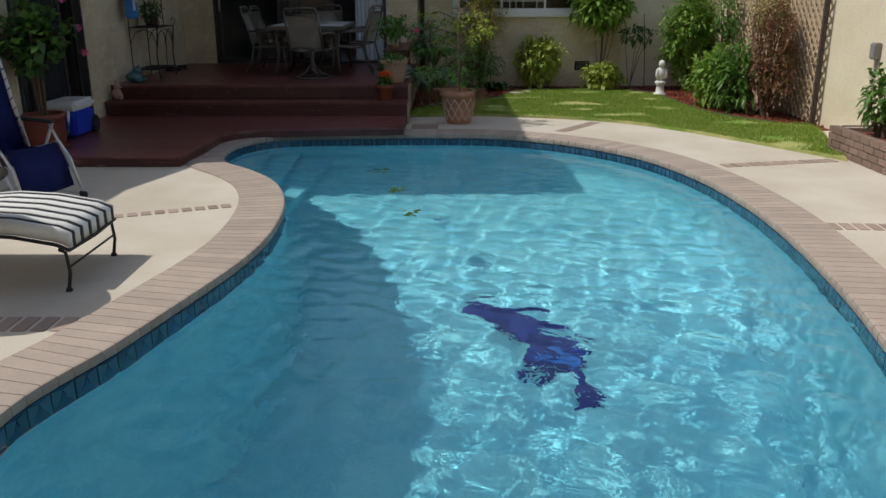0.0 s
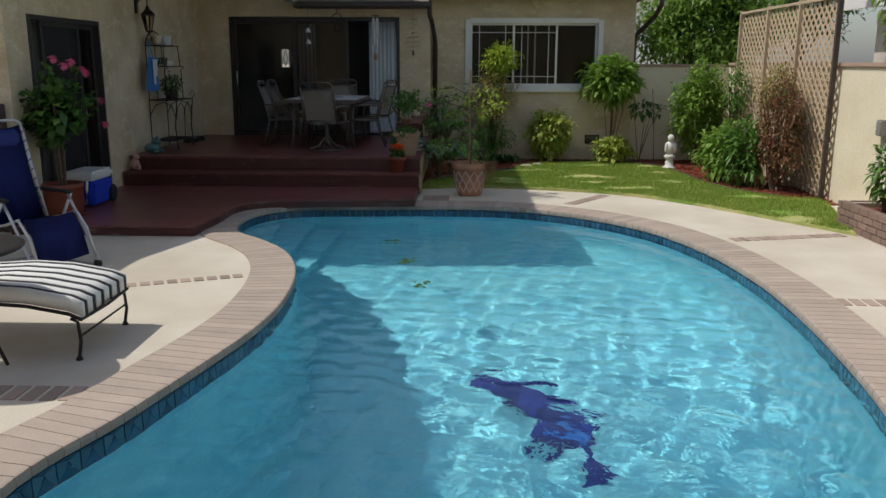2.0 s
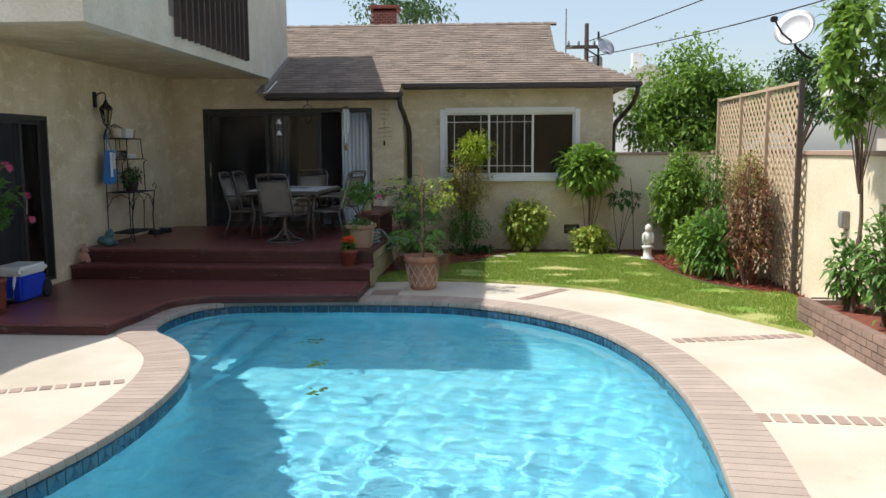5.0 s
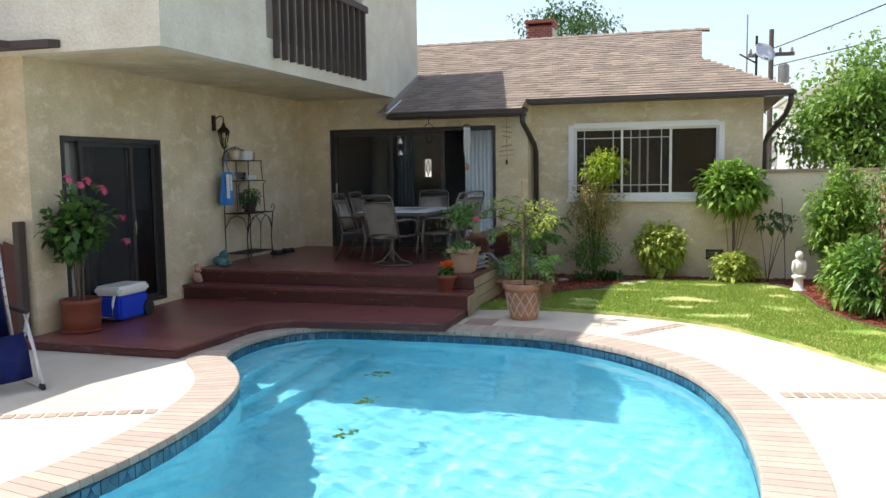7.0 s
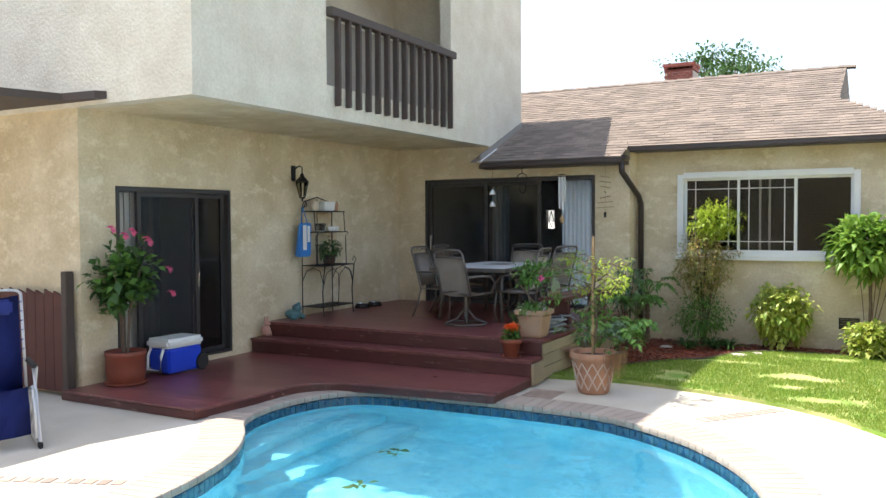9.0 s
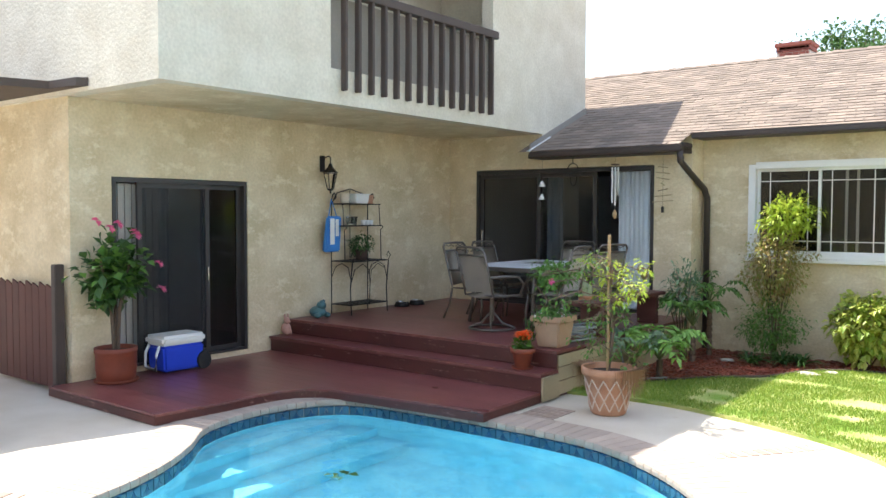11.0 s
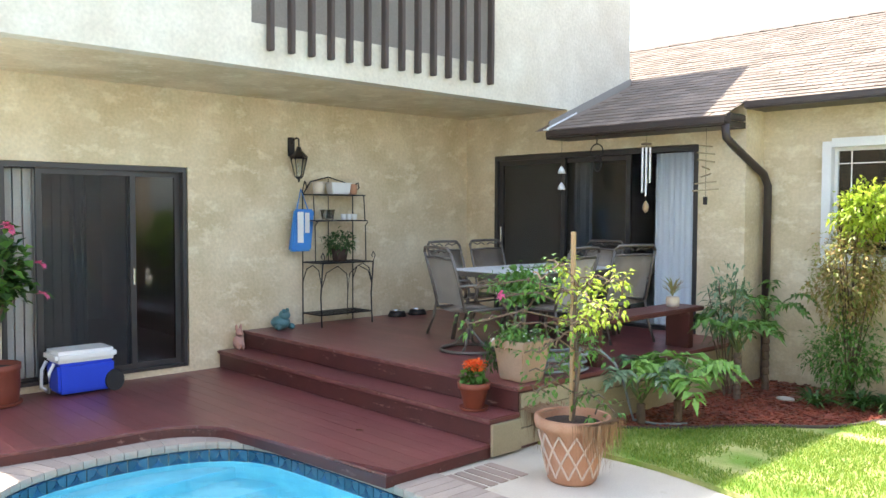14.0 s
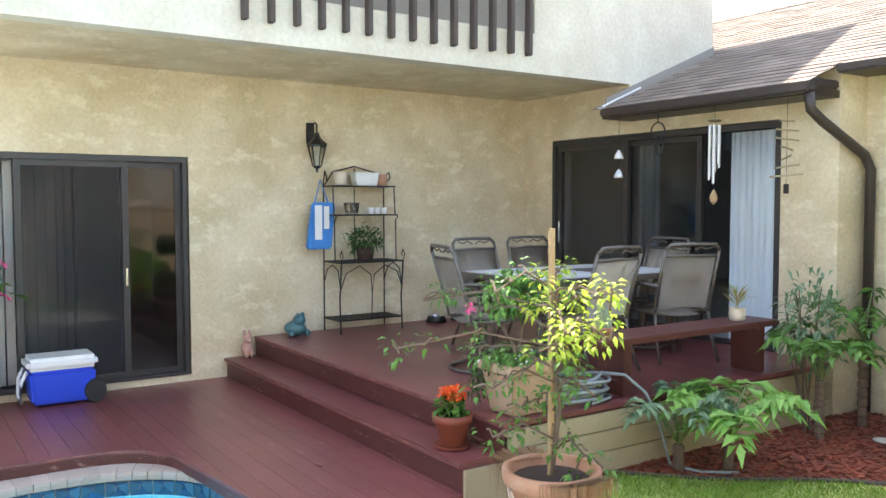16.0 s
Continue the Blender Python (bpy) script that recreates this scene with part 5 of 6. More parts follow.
bm = boxes((-0.05, -0.14, -0.26, 0.05, 0.12, 0.22), bevel=0.02)
for vv in bm.verts:
    vv.co.y += 0.03 * math.sin(vv.co.z * 9)
    vv.co.x *= 1.1 - 0.9 * (vv.co.z + 0.26) / 0.6
part("body", bm, BAG_BLUE, bag)
part("print", boxes((0.053, -0.10, -0.16, 0.056, -0.02, 0.19), (0.053, 0.0, -0.05, 0.056, 0.06, 0.18)), WHITE_PLASTIC, bag, "white printed stripe")
part("strap", tubes([[(0, -0.08, 0.2), (-0.03, 0.0, 0.45), (0, 0.08, 0.2)]], 0.008, 5), BAG_BLUE, bag)

# ---- bowls and figurines ----
for x, y in ((0.20, -1.42), (0.22, -1.10)):
    b = thing("pet_bowl", (x, y, UP_Z), "round steel pet bowl with a dark rim", "bowl", "bowls by the wall")
    part("body", lathe([(0.115, 0.001), (0.12, 0.006), (0.095, 0.065), (0.09, 0.07), (0.083, 0.066), (0.07, 0.02)], 24), IRON, b, smooth=True)
    part("inner_dish", lathe([(0.068, 0.021), (0.08, 0.062), (0.092, 0.073), (0.088, 0.074), (0.06, 0.03)], 24), CHROME, b)
TEAL = mat("teal_glaze", (0.05, 0.13, 0.15), (0.08, 0.18, 0.19), 0.35, 10, 60, 0.1)
PINKISH = mat("terracotta_pink", (0.52, 0.30, 0.24), (0.44, 0.24, 0.19), 0.8, 12, 80, 0.2)


def blob(bm, c, r, seg=12):
    ring = bmesh.ops.create_uvsphere(bm, u_segments=seg, v_segments=8, radius=1.0)
    for vv in ring["verts"]:
        vv.co = Vector((c[0] + vv.co.x * r[0], c[1] + vv.co.y * r[1], c[2] + vv.co.z * r[2]))


bm = bmesh.new()
for c, r in (((0, 0, 0.075), (0.12, 0.11, 0.075)), ((0.05, 0.02, 0.16), (0.07, 0.065, 0.06)), ((0.06, 0.05, 0.215), (0.022, 0.022, 0.025)), ((0.08, -0.01, 0.21), (0.022, 0.022, 0.025)), ((0.08, 0.09, 0.035), (0.06, 0.03, 0.035)), ((0.08, -0.08, 0.035), (0.06, 0.03, 0.035))):
    blob(bm, c, r)
fr = link("frog_figurine", bm, TEAL, smooth=True)
fr.location = (0.2, -3.12, UP_Z)
tagged(fr, "squat dark teal glazed garden frog figurine on the deck", "figurine")
bm = bmesh.new()
for c, r in (((0, 0, 0.10), (0.09, 0.075, 0.10)), ((0.02, 0, 0.23), (0.055, 0.05, 0.06)), ((0.01, 0.03, 0.30), (0.015, 0.02, 0.045)), ((0.01, -0.035, 0.30), (0.015, 0.02, 0.045)), ((0.07, 0, 0.215), (0.03, 0.025, 0.022)), ((0.07, 0.03, 0.05), (0.03, 0.02, 0.05)), ((0.07, -0.03, 0.05), (0.03, 0.02, 0.05))):
    blob(bm, c, r)
fx = link("animal_figurine", bm, PINKISH, smooth=True)
fx.scale = (0.8, 0.8, 0.8)
fx.location = (0.12, -3.60, DECK_Z + 0.19)
tagged(fx, "pinkish clay animal figurine on the step end", "figurine")

# ---- cooler ----
COOL_BLUE = mat("cooler_blue", (0.015, 0.055, 0.55), (0.02, 0.07, 0.62), 0.4, 4, 60, 0.05)
BLACK_RUBBER = mat("black_rubber", (0.015, 0.015, 0.016), (0.022, 0.022, 0.022), 0.7, 10, 80, 0.2)
co = thing("cooler", (0.24, -5.30, DECK_Z), "blue wheeled cooler with a white lid and handle", "cooler")
co.scale = (1.0, 1.0, 1.14)
bm = boxes((-0.17, -0.27, 0.02, 0.17, 0.25, 0.27), bevel=0.025)
for vv in bm.verts:
    vv.co.x *= 0.9 + 0.35 * vv.co.z
    vv.co.y *= 0.93 + 0.25 * vv.co.z
part("body", bm, COOL_BLUE, co)
part("lid", boxes((-0.185, -0.29, 0.27, 0.185, 0.265, 0.365), bevel=0.03), WHITE_PLASTIC, co, "white hinged lid")
part("handle", tube(bmesh.new(), [(-0.10, -0.28, 0.27), (-0.10, -0.325, 0.2), (-0.10, -0.33, 0.06), (0.10, -0.33, 0.05), (0.11, -0.325, 0.2), (0.10, -0.28, 0.27)], 0.016, 8), WHITE_PLASTIC, co, "white tow handle", smooth=True)
for s in (-1, 1):
    bm = lathe([(0.02, -0.025), (0.085, -0.022), (0.09, 0.0), (0.085, 0.022), (0.02, 0.025)], 20)
    bmesh.ops.rotate(bm, verts=bm.verts, matrix=Matrix.Rotation(math.pi / 2, 3, "Y"))
    bmesh.ops.translate(bm, verts=bm.verts, vec=(0.165 * s, 0.24, 0.091))
    part("wheel", bm, BLACK_RUBBER, co, "black wheel")

# ---- hanging chimes ----
ch = thing("wind_chime", (3.15, -0.42, 2.52), "wind chime of pale metal tubes under the eave", "chime")
part("disc", lathe([(0.055, 0.0), (0.06, 0.008), (0.055, 0.016)], 16), BARK, ch)
for k in range(6):
    a, h = k * math.pi / 3, 0.34 + 0.035 * k
    part("chime_tube", tube(bmesh.new(), [(0.045 * math.cos(a), 0.045 * math.sin(a), -0.03), (0.045 * math.cos(a), 0.045 * math.sin(a), -0.03 - h)], 0.011, 8), FLASH, ch)
part("cord", tubes([[(0, 0, 0.016), (0, 0, 0.15)], [(0, 0, 0), (0, 0, -0.68)]], 0.002, 4), IRON, ch)
part("wind_sail", lathe([(0.004, -0.73), (0.03, -0.70), (0.035, -0.66), (0.01, -0.60)], 10), POST_WOOD, ch, "wooden wind catcher")
bl = thing("hanging_bells", (2.0, -0.42, 2.42), "two small pale bells on a cord under the eave", "chime")
part("cord", tubes([[(0, 0, -0.33), (0, 0, 0.25)]], 0.002, 4), IRON, bl)
for z in (-0.17, -0.36):
    part("bell", lathe([(0.05, z), (0.04, z + 0.03), (0.018, z + 0.07), (0.006, z + 0.085)], 12), FLASH, bl, smooth=True)
spn = thing("hanging_spinner", (2.5, -0.42, 2.44), "dark metal ring ornament under the eave", "ornament")
bm = tubes([[(0.085 * math.cos(a) , 0.0, 0.04 + 0.085 * math.sin(a)) for a in [k * math.pi / 12 for k in range(25)]], [(0.05 * math.cos(a), 0.02, -0.09 + 0.09 * math.sin(a)) for a in [k * math.pi / 12 for k in range(25)]], [(0, 0, 0.12), (0, 0, 0.24)]], 0.007, 6)
part("ring", bm, IRON, spn)
stk = thing("stick_chime", (3.78, -0.30, 2.2), "string of grey driftwood sticks under the eave", "chime")
for k in range(7):
    z = 0.28 - 0.075 * k
    a = 0.6 * k
    h = 0.07 + 0.02 * (k if k < 5 else 3)
    part("stick", tube(bmesh.new(), [(-h * math.cos(a), -h * math.sin(a), z + 0.01), (h * math.cos(a), h * math.sin(a), z - 0.01)], 0.008, 6), SIDING, stk)
part("cord", tubes([[(0, 0, 0.46), (0, 0, -0.24)]], 0.002, 4), IRON, stk)
part("weight", boxes((-0.015, -0.015, -0.32, 0.015, 0.015, -0.24)), IRON, stk)

# ---- statue and vent ----
bm = bmesh.new()
WHITE_STONE = mat("white_statue", (0.78, 0.78, 0.76), (0.68, 0.68, 0.66), 0.8, 12, 80, 0.2)
lathe([(0.11, 0.0), (0.11, 0.04), (0.07, 0.06), (0.06, 0.18), (0.10, 0.22), (0.06, 0.25)], 16, bm)
for c, r in (((0, 0, 0.36), (0.085, 0.075, 0.12)), ((0, -0.02, 0.52), (0.055, 0.055, 0.065)), ((0.07, -0.03, 0.36), (0.03, 0.035, 0.09)), ((-0.07, -0.03, 0.36), (0.03, 0.035, 0.09))):
    blob(bm, c, r)
st = link("garden_statue", bm, WHITE_STONE, smooth=True)
st.location = (8.12, -0.92, BZ)
tagged(st, "small white garden statue on a pedestal in the mulch", "statue")
vent = thing("foundation_vent", (7.01, 0.398, 0.40), "black metal crawl-space vent in the wall foot", "vent")
part("frame", boxes((-0.13, -0.012, -0.08, 0.13, 0.0, -0.06), (-0.13, -0.012, 0.06, 0.13, 0.0, 0.08), (-0.13, -0.012, -0.06, -0.11, 0.0, 0.06), (0.11, -0.012, -0.06, 0.13, 0.0, 0.06)), IRON, vent)
for k in range(5):
    part("slat", boxes((-0.11, -0.008, -0.055 + 0.023 * k, 0.11, -0.001, -0.04 + 0.023 * k)), IRON, vent)

# ---- striped chaise ----
STRIPE_W = mat("white_canvas", (0.80, 0.80, 0.78), (0.72, 0.72, 0.70), 0.9, 5, 160, 0.2)
STRIPE_D = mat("black_canvas", (0.03, 0.03, 0.035), (0.045, 0.045, 0.05), 0.9, 5, 160, 0.2)
NAVY = mat("navy_mesh", (0.010, 0.022, 0.16), (0.014, 0.03, 0.20), 0.8, 8, 200, 0.2)
ALU = mat("grey_tube_frame", (0.60, 0.60, 0.61), (0.52, 0.52, 0.53), 0.35, 8, 60, 0.05, metal=0.4)
lo = thing("chaise_lounge", (2.30, -9.90, 0.0), "iron chaise lounge with a black and white striped cushion", "lounger")
prof = [(0.08, 0.265), (0.0, 0.30), (-0.25, 0.345), (-0.5, 0.36), (-0.75, 0.345), (-1.0, 0.34), (-1.25, 0.42), (-1.5, 0.62), (-1.75, 0.86)]


def strip(y0, y1, lift, low=0.0, k_=1.0):
    bm, rows = bmesh.new(), []
    for k, (x, z) in enumerate(prof):
        x *= k_
        rows.append([bm.verts.new(q) for q in ((x, y0, z + low), (x, y1, z + low), (x, y1, z + 0.085 + lift), (x, (y0 + y1) / 2, z + 0.092 + lift), (x, y0, z + 0.085 + lift))])
    for a, b in zip(rows, rows[1:]):
        for k in range(5):
            bm.faces.new((a[k], a[(k + 1) % 5], b[(k + 1) % 5], b[k]))
    bm.faces.new(rows[0])
    bm.faces.new(rows[-1][::-1])
    return bm


edges = [-0.335, -0.300, -0.260, -0.190, -0.145, -0.070, -0.025, 0.050, 0.095, 0.170, 0.215, 0.285, 0.325, 0.335]
cushion = part("cushion", strip(-0.32, 0.32, -0.012, 0.006, 0.99), STRIPE_W, lo, "white cushion body", smooth=True)
for k, (a, b) in enumerate(zip(edges, edges[1:])):
    part("stripe", strip(a, b, 0.0 if k % 2 else 0.001), STRIPE_D if k % 2 else STRIPE_W, cushion, smooth=True)
for s in (-1, 1):
    part("side_rail", tube(bmesh.new(), [(x, s * 0.345, z - 0.012) for x, z in prof], 0.012, 6), IRON, lo)
    for x in (0.04, -1.15):
        z = 0.26 if x > 0 else 0.36
        part("leg", tube(bmesh.new(), [(x - 0.03, s * 0.345, z), (x + 0.01, s * 0.345, z - 0.02), (x + 0.02, s * 0.345, 0.12), (x, s * 0.345, 0.012)], 0.011, 6), IRON, lo)
        part("foot_cap", lathe([(0.022, 0.001), (0.022, 0.008), (0.012, 0.025)], 10, None, (x, s * 0.345, 0)), IRON, lo)
part("end_rail", tube(bmesh.new(), [(0.07, -0.345, 0.255), (0.09, 0, 0.255), (0.07, 0.345, 0.255)], 0.012, 6), IRON, lo)
part("cross_bar", tube(bmesh.new(), [(0.06, -0.345, 0.15), (0.06, 0.345, 0.15)], 0.007, 6), IRON, lo)

# ---- round table, added to cast the round shadow by the chaise ----
st_ = thing("side_table", (1.77, -10.54, 0.0), "round dark metal table added to cast the shadow beside the chaise", "table")
part("top", lathe([(0.41, 0.73), (0.42, 0.74), (0.42, 0.75), (0.40, 0.755)], 36), IRON, st_)
for k in range(4):
    a = 0.8 + k * math.pi / 2
    part("leg", tube(bmesh.new(), [(0.20 * math.cos(a), 0.20 * math.sin(a), 0.73), (0.14 * math.cos(a), 0.14 * math.sin(a), 0.4), (0.27 * math.cos(a), 0.27 * math.sin(a), 0.003)], 0.011, 6), IRON, st_)
part("ring", tube(bmesh.new(), [(0.145 * math.cos(k * math.pi / 8), 0.145 * math.sin(k * math.pi / 8), 0.38) for k in range(17)], 0.007, 5), IRON, st_)

# ---- stones and fallen leaf ----
STONE = mat("pale_stone", (0.52, 0.47, 0.40), (0.44, 0.39, 0.33), 0.9, 10, 80, 0.3)
for x, y, r in ((5.75, -0.72, 0.14), (4.72, -0.42, 0.10), (5.95, -0.50, 0.09)):
    bm = bmesh.new()
    blob(bm, (0, 0, 0.012), (r, r * 0.6, 0.022), 10)
    for vv in bm.verts:
        vv.co += Vector((1, 0.6, 0.2)) * 0.02 * noise.noise(vv.co * 14)
    sn = link("stone", bm, STONE, smooth=True)
    sn.location = (x, y, 0.028)
    tagged(sn, "flat pale stone lying in the red mulch", "stone", "stones in the bed")
fl = thing("fallen_leaf", (3.05, -4.25, DECK_Z + 0.002), "single dry tan leaf lying on the deck", "leaf")
bm = bmesh.new()
leaf(bm, (0, 0, 0.002), (1, 0.4, 0.02), 0.09, 0.05, -0.05, 0.3)
part("blade", bm, DRY, fl)

# ---- blue recliner ----
rc = thing("folding_recliner", (0.95, -7.98, 0.0), "navy mesh folding recliner with a grey tube frame", "lounger", turn=-118)
part("backrest", sling([(-0.22, 0.40), (-0.34, 0.78), (-0.44, 1.20)], 0.50, 0.03), NAVY, rc, smooth=True)
part("seat", sling([(0.20, 0.48), (0.02, 0.42), (-0.22, 0.40)], 0.50, 0.03), NAVY, rc, smooth=True)
part("leg_rest", sling([(0.20, 0.48), (0.30, 0.34), (0.37, 0.12)], 0.48, 0.02), NAVY, rc, smooth=True)
part("headrest", boxes((-0.2, -0.42, 1.03, 0.2, -0.36, 1.17), bevel=0.025), NAVY, rc, "navy padded headrest")
for s in (-1, 1):
    x = 0.275 * s
    part("back_tube", tube(bmesh.new(), [(x, -0.2, 0.38), (x, -0.34, 0.79), (x, -0.455, 1.21)], 0.013, 8), ALU, rc, smooth=True)
    part("seat_tube", tube(bmesh.new(), [(x, -0.2, 0.38), (x, 0.02, 0.42), (x, 0.20, 0.48), (x, 0.32, 0.34), (x, 0.41, 0.09)], 0.013, 8), ALU, rc, smooth=True)
    part("front_leg", tube(bmesh.new(), [(x * 1.1, 0.06, 0.62), (x * 1.1, 0.20, 0.40), (x * 1.1, 0.40, 0.06), (x * 1.1, 0.37, 0.018), (x * 1.1, 0.28, 0.014), (x * 1.1, -0.42, 0.014)], 0.013, 8), ALU, rc, smooth=True)
    part("cross_leg", tube(bmesh.new(), [(x * 1.18, -0.42, 0.03), (x * 1.18, -0.12, 0.3), (x * 1.18, 0.08, 0.62)], 0.013, 8), ALU, rc, smooth=True)
    part("armrest", boxes((x * 1.1 - 0.03, -0.36, 0.62, x * 1.1 + 0.03, 0.12, 0.65), bevel=0.012), BLACK_RUBBER, rc, "black plastic armrest")
    part("foot_cap", boxes((x * 1.1 - 0.018, 0.35, 0.001, x * 1.1 + 0.018, 0.43, 0.05), bevel=0.008), BLACK_RUBBER, rc, "black rubber foot")
    for k in range(9):
        u = k / 8
        part("lacing", tube(bmesh.new(), [(x * 0.9, -0.24 - 0.19 * u, 0.47 + 0.66 * u), (x, -0.235 - 0.19 * u, 0.49 + 0.66 * u)], 0.005, 5), NAVY, rc)
part("foot_bar", tube(bmesh.new(), [(-0.30, -0.42, 0.014), (0.30, -0.42, 0.014)], 0.013, 8), ALU, rc)
part("top_tube", tube(bmesh.new(), [(-0.275, -0.455, 1.21), (-0.25, -0.465, 1.235), (-0.2, -0.47, 1.245), (0.2, -0.47, 1.245), (0.25, -0.465, 1.235), (0.275, -0.455, 1.21)], 0.013, 8), ALU, rc)

# ---- trellis ----
tr = thing("trellis", (9.32, -4.1, 0.0), "weathered cedar lattice trellis fixed before the garden wall", "trellis")
LEN, HT = 3.72, 2.6
for k in range(4):
    y = LEN * (0, 0.33, 0.66, 1.0)[k]
    part("post", boxes((-0.03, y - 0.022, 0.03, 0.03, y + 0.022, HT + 0.02)), RAIL_WOOD if k == 0 else LATTICE, tr)
part("top_rail", boxes((-0.025, 0.024, HT - 0.04, 0.02, LEN - 0.024, HT), bevel=0.003), LATTICE, tr)
for s in (1, -1):
    x = 0.012 if s > 0 else 0.024
    k = -int(HT / 0.155) - 1
    while k * 0.155 < LEN:
        o = k * 0.155 + (0 if s > 0 else 0.05)
        lo_, hi_ = max(0.02, -o), min(HT - 0.05, LEN - o)
        if hi_ - lo_ > 0.06:
            a, b = (o + lo_, lo_ + 0.03), (o + hi_, hi_ + 0.0)
            if s < 0:
                a, b = (LEN - a[0], a[1]), (LEN - b[0], b[1])
            w = 0.013
            bm = bmesh.new()
            vs = [bm.verts.new((x + dx, q[0] + dy, q[1] + dz)) for dx in (0, 0.008) for q in (a, b) for dy, dz in ((-w, w), (w, -w))] if s > 0 else [bm.verts.new((x + dx, q[0] + dy, q[1] + dz)) for dx in (0, 0.008) for q in (a, b) for dy, dz in ((-w, -w), (w, w))]
            for q in ((0, 1, 3, 2), (4, 6, 7, 5), (0, 2, 6, 4), (1, 5, 7, 3), (0, 4, 5, 1), (2, 3, 7, 6)):
                bm.faces.new([vs[i] for i in q])
            part("lath", bm, LATTICE, tr)
        k += 1
GREY_PIPE = mat("galvanised_grey", (0.42, 0.43, 0.44), (0.35, 0.36, 0.37), 0.5, 8, 60, 0.1, metal=0.5)
CAP = mat("wall_cap_pink", (0.45, 0.32, 0.25), (0.36, 0.25, 0.20), 0.9, 6, 80, 0.3)
struct("wall_cap_right", boxes((9.39, -16.5, 1.721, 9.63, 0.40, 1.775), bevel=0.008), CAP, "pinkish brick cap on the garden wall")
struct("wall_cap_back", boxes((7.70, 0.39, 1.701, 9.36, 0.61, 1.75), bevel=0.008), CAP, "pinkish brick cap on the garden wall")

# ---- conduit on the garden wall ----
cd = thing("electrical_box", (9.42, -5.35, 1.05), "grey outdoor outlet box with a conduit on the wall", "outlet")
part("box", boxes((-0.07, -0.06, -0.09, -0.001, 0.06, 0.09), bevel=0.008), PANEL_GREY, cd)
part("cover", boxes((-0.082, -0.05, -0.08, -0.071, 0.05, 0.08), bevel=0.004), GREY_PIPE, cd)
part("conduit", tube(bmesh.new(), [(-0.025, 0, -0.09), (-0.025, 0, -1.0)], 0.013, 8), GREY_PIPE, cd, "thin grey conduit")

# ---- brick planter ----
pl = thing("raised_planter", (8.80, -8.6, 0.0), "low brick raised planter with red mulch by the wall", "planter")
part("core", boxes((0.02, 0.02, 0.0, 0.10, 2.83, 0.27), (0.10, 2.75, 0.0, 0.615, 2.83, 0.27), (0.10, 0.02, 0.0, 0.615, 0.10, 0.27)), MORTAR, pl)
part("mulch_fill", boxes((0.10, 0.10, 0.0, 0.615, 2.75, 0.22)), MULCH, pl, "red bark mulch")
PLB = mat("planter_brick", (0.27, 0.18, 0.14), (0.20, 0.14, 0.115), 0.9, 6, 90, 0.4, spread=0.18)
for r in range(4):
    for c in range(14):
        y = 0.0 + c * 0.205 + (0.1 if r % 2 else 0)
        part("brick", boxes((0.0, y, 0.005 + 0.072 * r, 0.095 if r == 3 else 0.02, min(y + 0.195, 2.85), 0.068 + 0.072 * r)), PLB, pl)
    for c in range(3):
        x = 0.03 + c * 0.205 + (0.1 if r % 2 else 0)
        if x < 0.58:
            part("brick", boxes((x, 2.83, 0.005 + 0.072 * r, min(x + 0.195, 0.615), 2.85, 0.068 + 0.072 * r)), PLB, pl)
for y, h, n in ((-6.15, 0.75, 420), (-6.9, 1.15, 520), (-7.7, 0.8, 400)):
    shrub("planter_shrub", (9.15, y, 0.22), (0, 0, h * 0.55), (0.24, 0.34, h * 0.55), n, 0.12, 0.05, LEAF_GREEN, "leafy green shrub in the brick planter")

# ---- beyond the walls ----
NEIGH = mat("neighbour_stucco", (0.62, 0.58, 0.52), (0.54, 0.50, 0.44), 0.9, 2, 40, 0.3)
nb = thing("neighbour_house", (10.5, -7.0, 0.0), "pale neighbouring house with a white fascia and low roof", "house")
part("wall", boxes((0.4, -6.0, 0, 7.0, 5.2, 2.55)), NEIGH, nb)
part("fascia", boxes((0.0, -6.3, 2.56, 0.05, 5.5, 2.76), bevel=0.005), WHITE_FRAME, nb, "white fascia board")
part("soffit", boxes((0.05, -6.3, 2.60, 0.4, 5.5, 2.64)), WHITE_FRAME, nb)
bm = bmesh.new()
vs = [bm.verts.new(q) for q in ((0, -6.3, 2.77), (0, 5.5, 2.77), (3.8, 5.5, 3.35), (3.8, -6.3, 3.35), (7.5, 5.5, 2.77), (7.5, -6.3, 2.77))]
bm.faces.new((vs[0], vs[3], vs[2], vs[1]))
bm.faces.new((vs[3], vs[5], vs[4], vs[2]))
part("roof", bm, SHINGLE, nb)
wn_ = part("window", boxes((0.36, 1.6, 1.75, 0.40, 2.6, 2.35)), WHITE_FRAME, nb, "small white window")
part("pane", boxes((0.35, 1.66, 1.81, 0.36, 2.54, 2.29)), GLASS_TINT, wn_)
dish = thing("satellite_dish", (9.80, -2.6, 2.50), "grey satellite dish on a bent mast", "dish")
part("mast", tube(bmesh.new(), [(0.74, 0.1, 0.265), (0.66, 0.1, 0.30), (0.14, 0.22, 0.58), (0.02, 0.26, 0.70), (0.0, 0.27, 0.86)], 0.022, 8), IRON, dish)
bm = lathe([(0.001, 0.0), (0.10, 0.008), (0.20, 0.035), (0.27, 0.075), (0.275, 0.085), (0.20, 0.045), (0.10, 0.018), (0.001, 0.01)], 28)
bmesh.ops.rotate(bm, verts=bm.verts, matrix=Euler((radians(64), 0, radians(-40))).to_matrix())
bmesh.ops.translate(bm, verts=bm.verts, vec=(0.02, 0.26, 0.92))
part("reflector", bm, GREY_PIPE, dish, "pale grey dish", smooth=True)
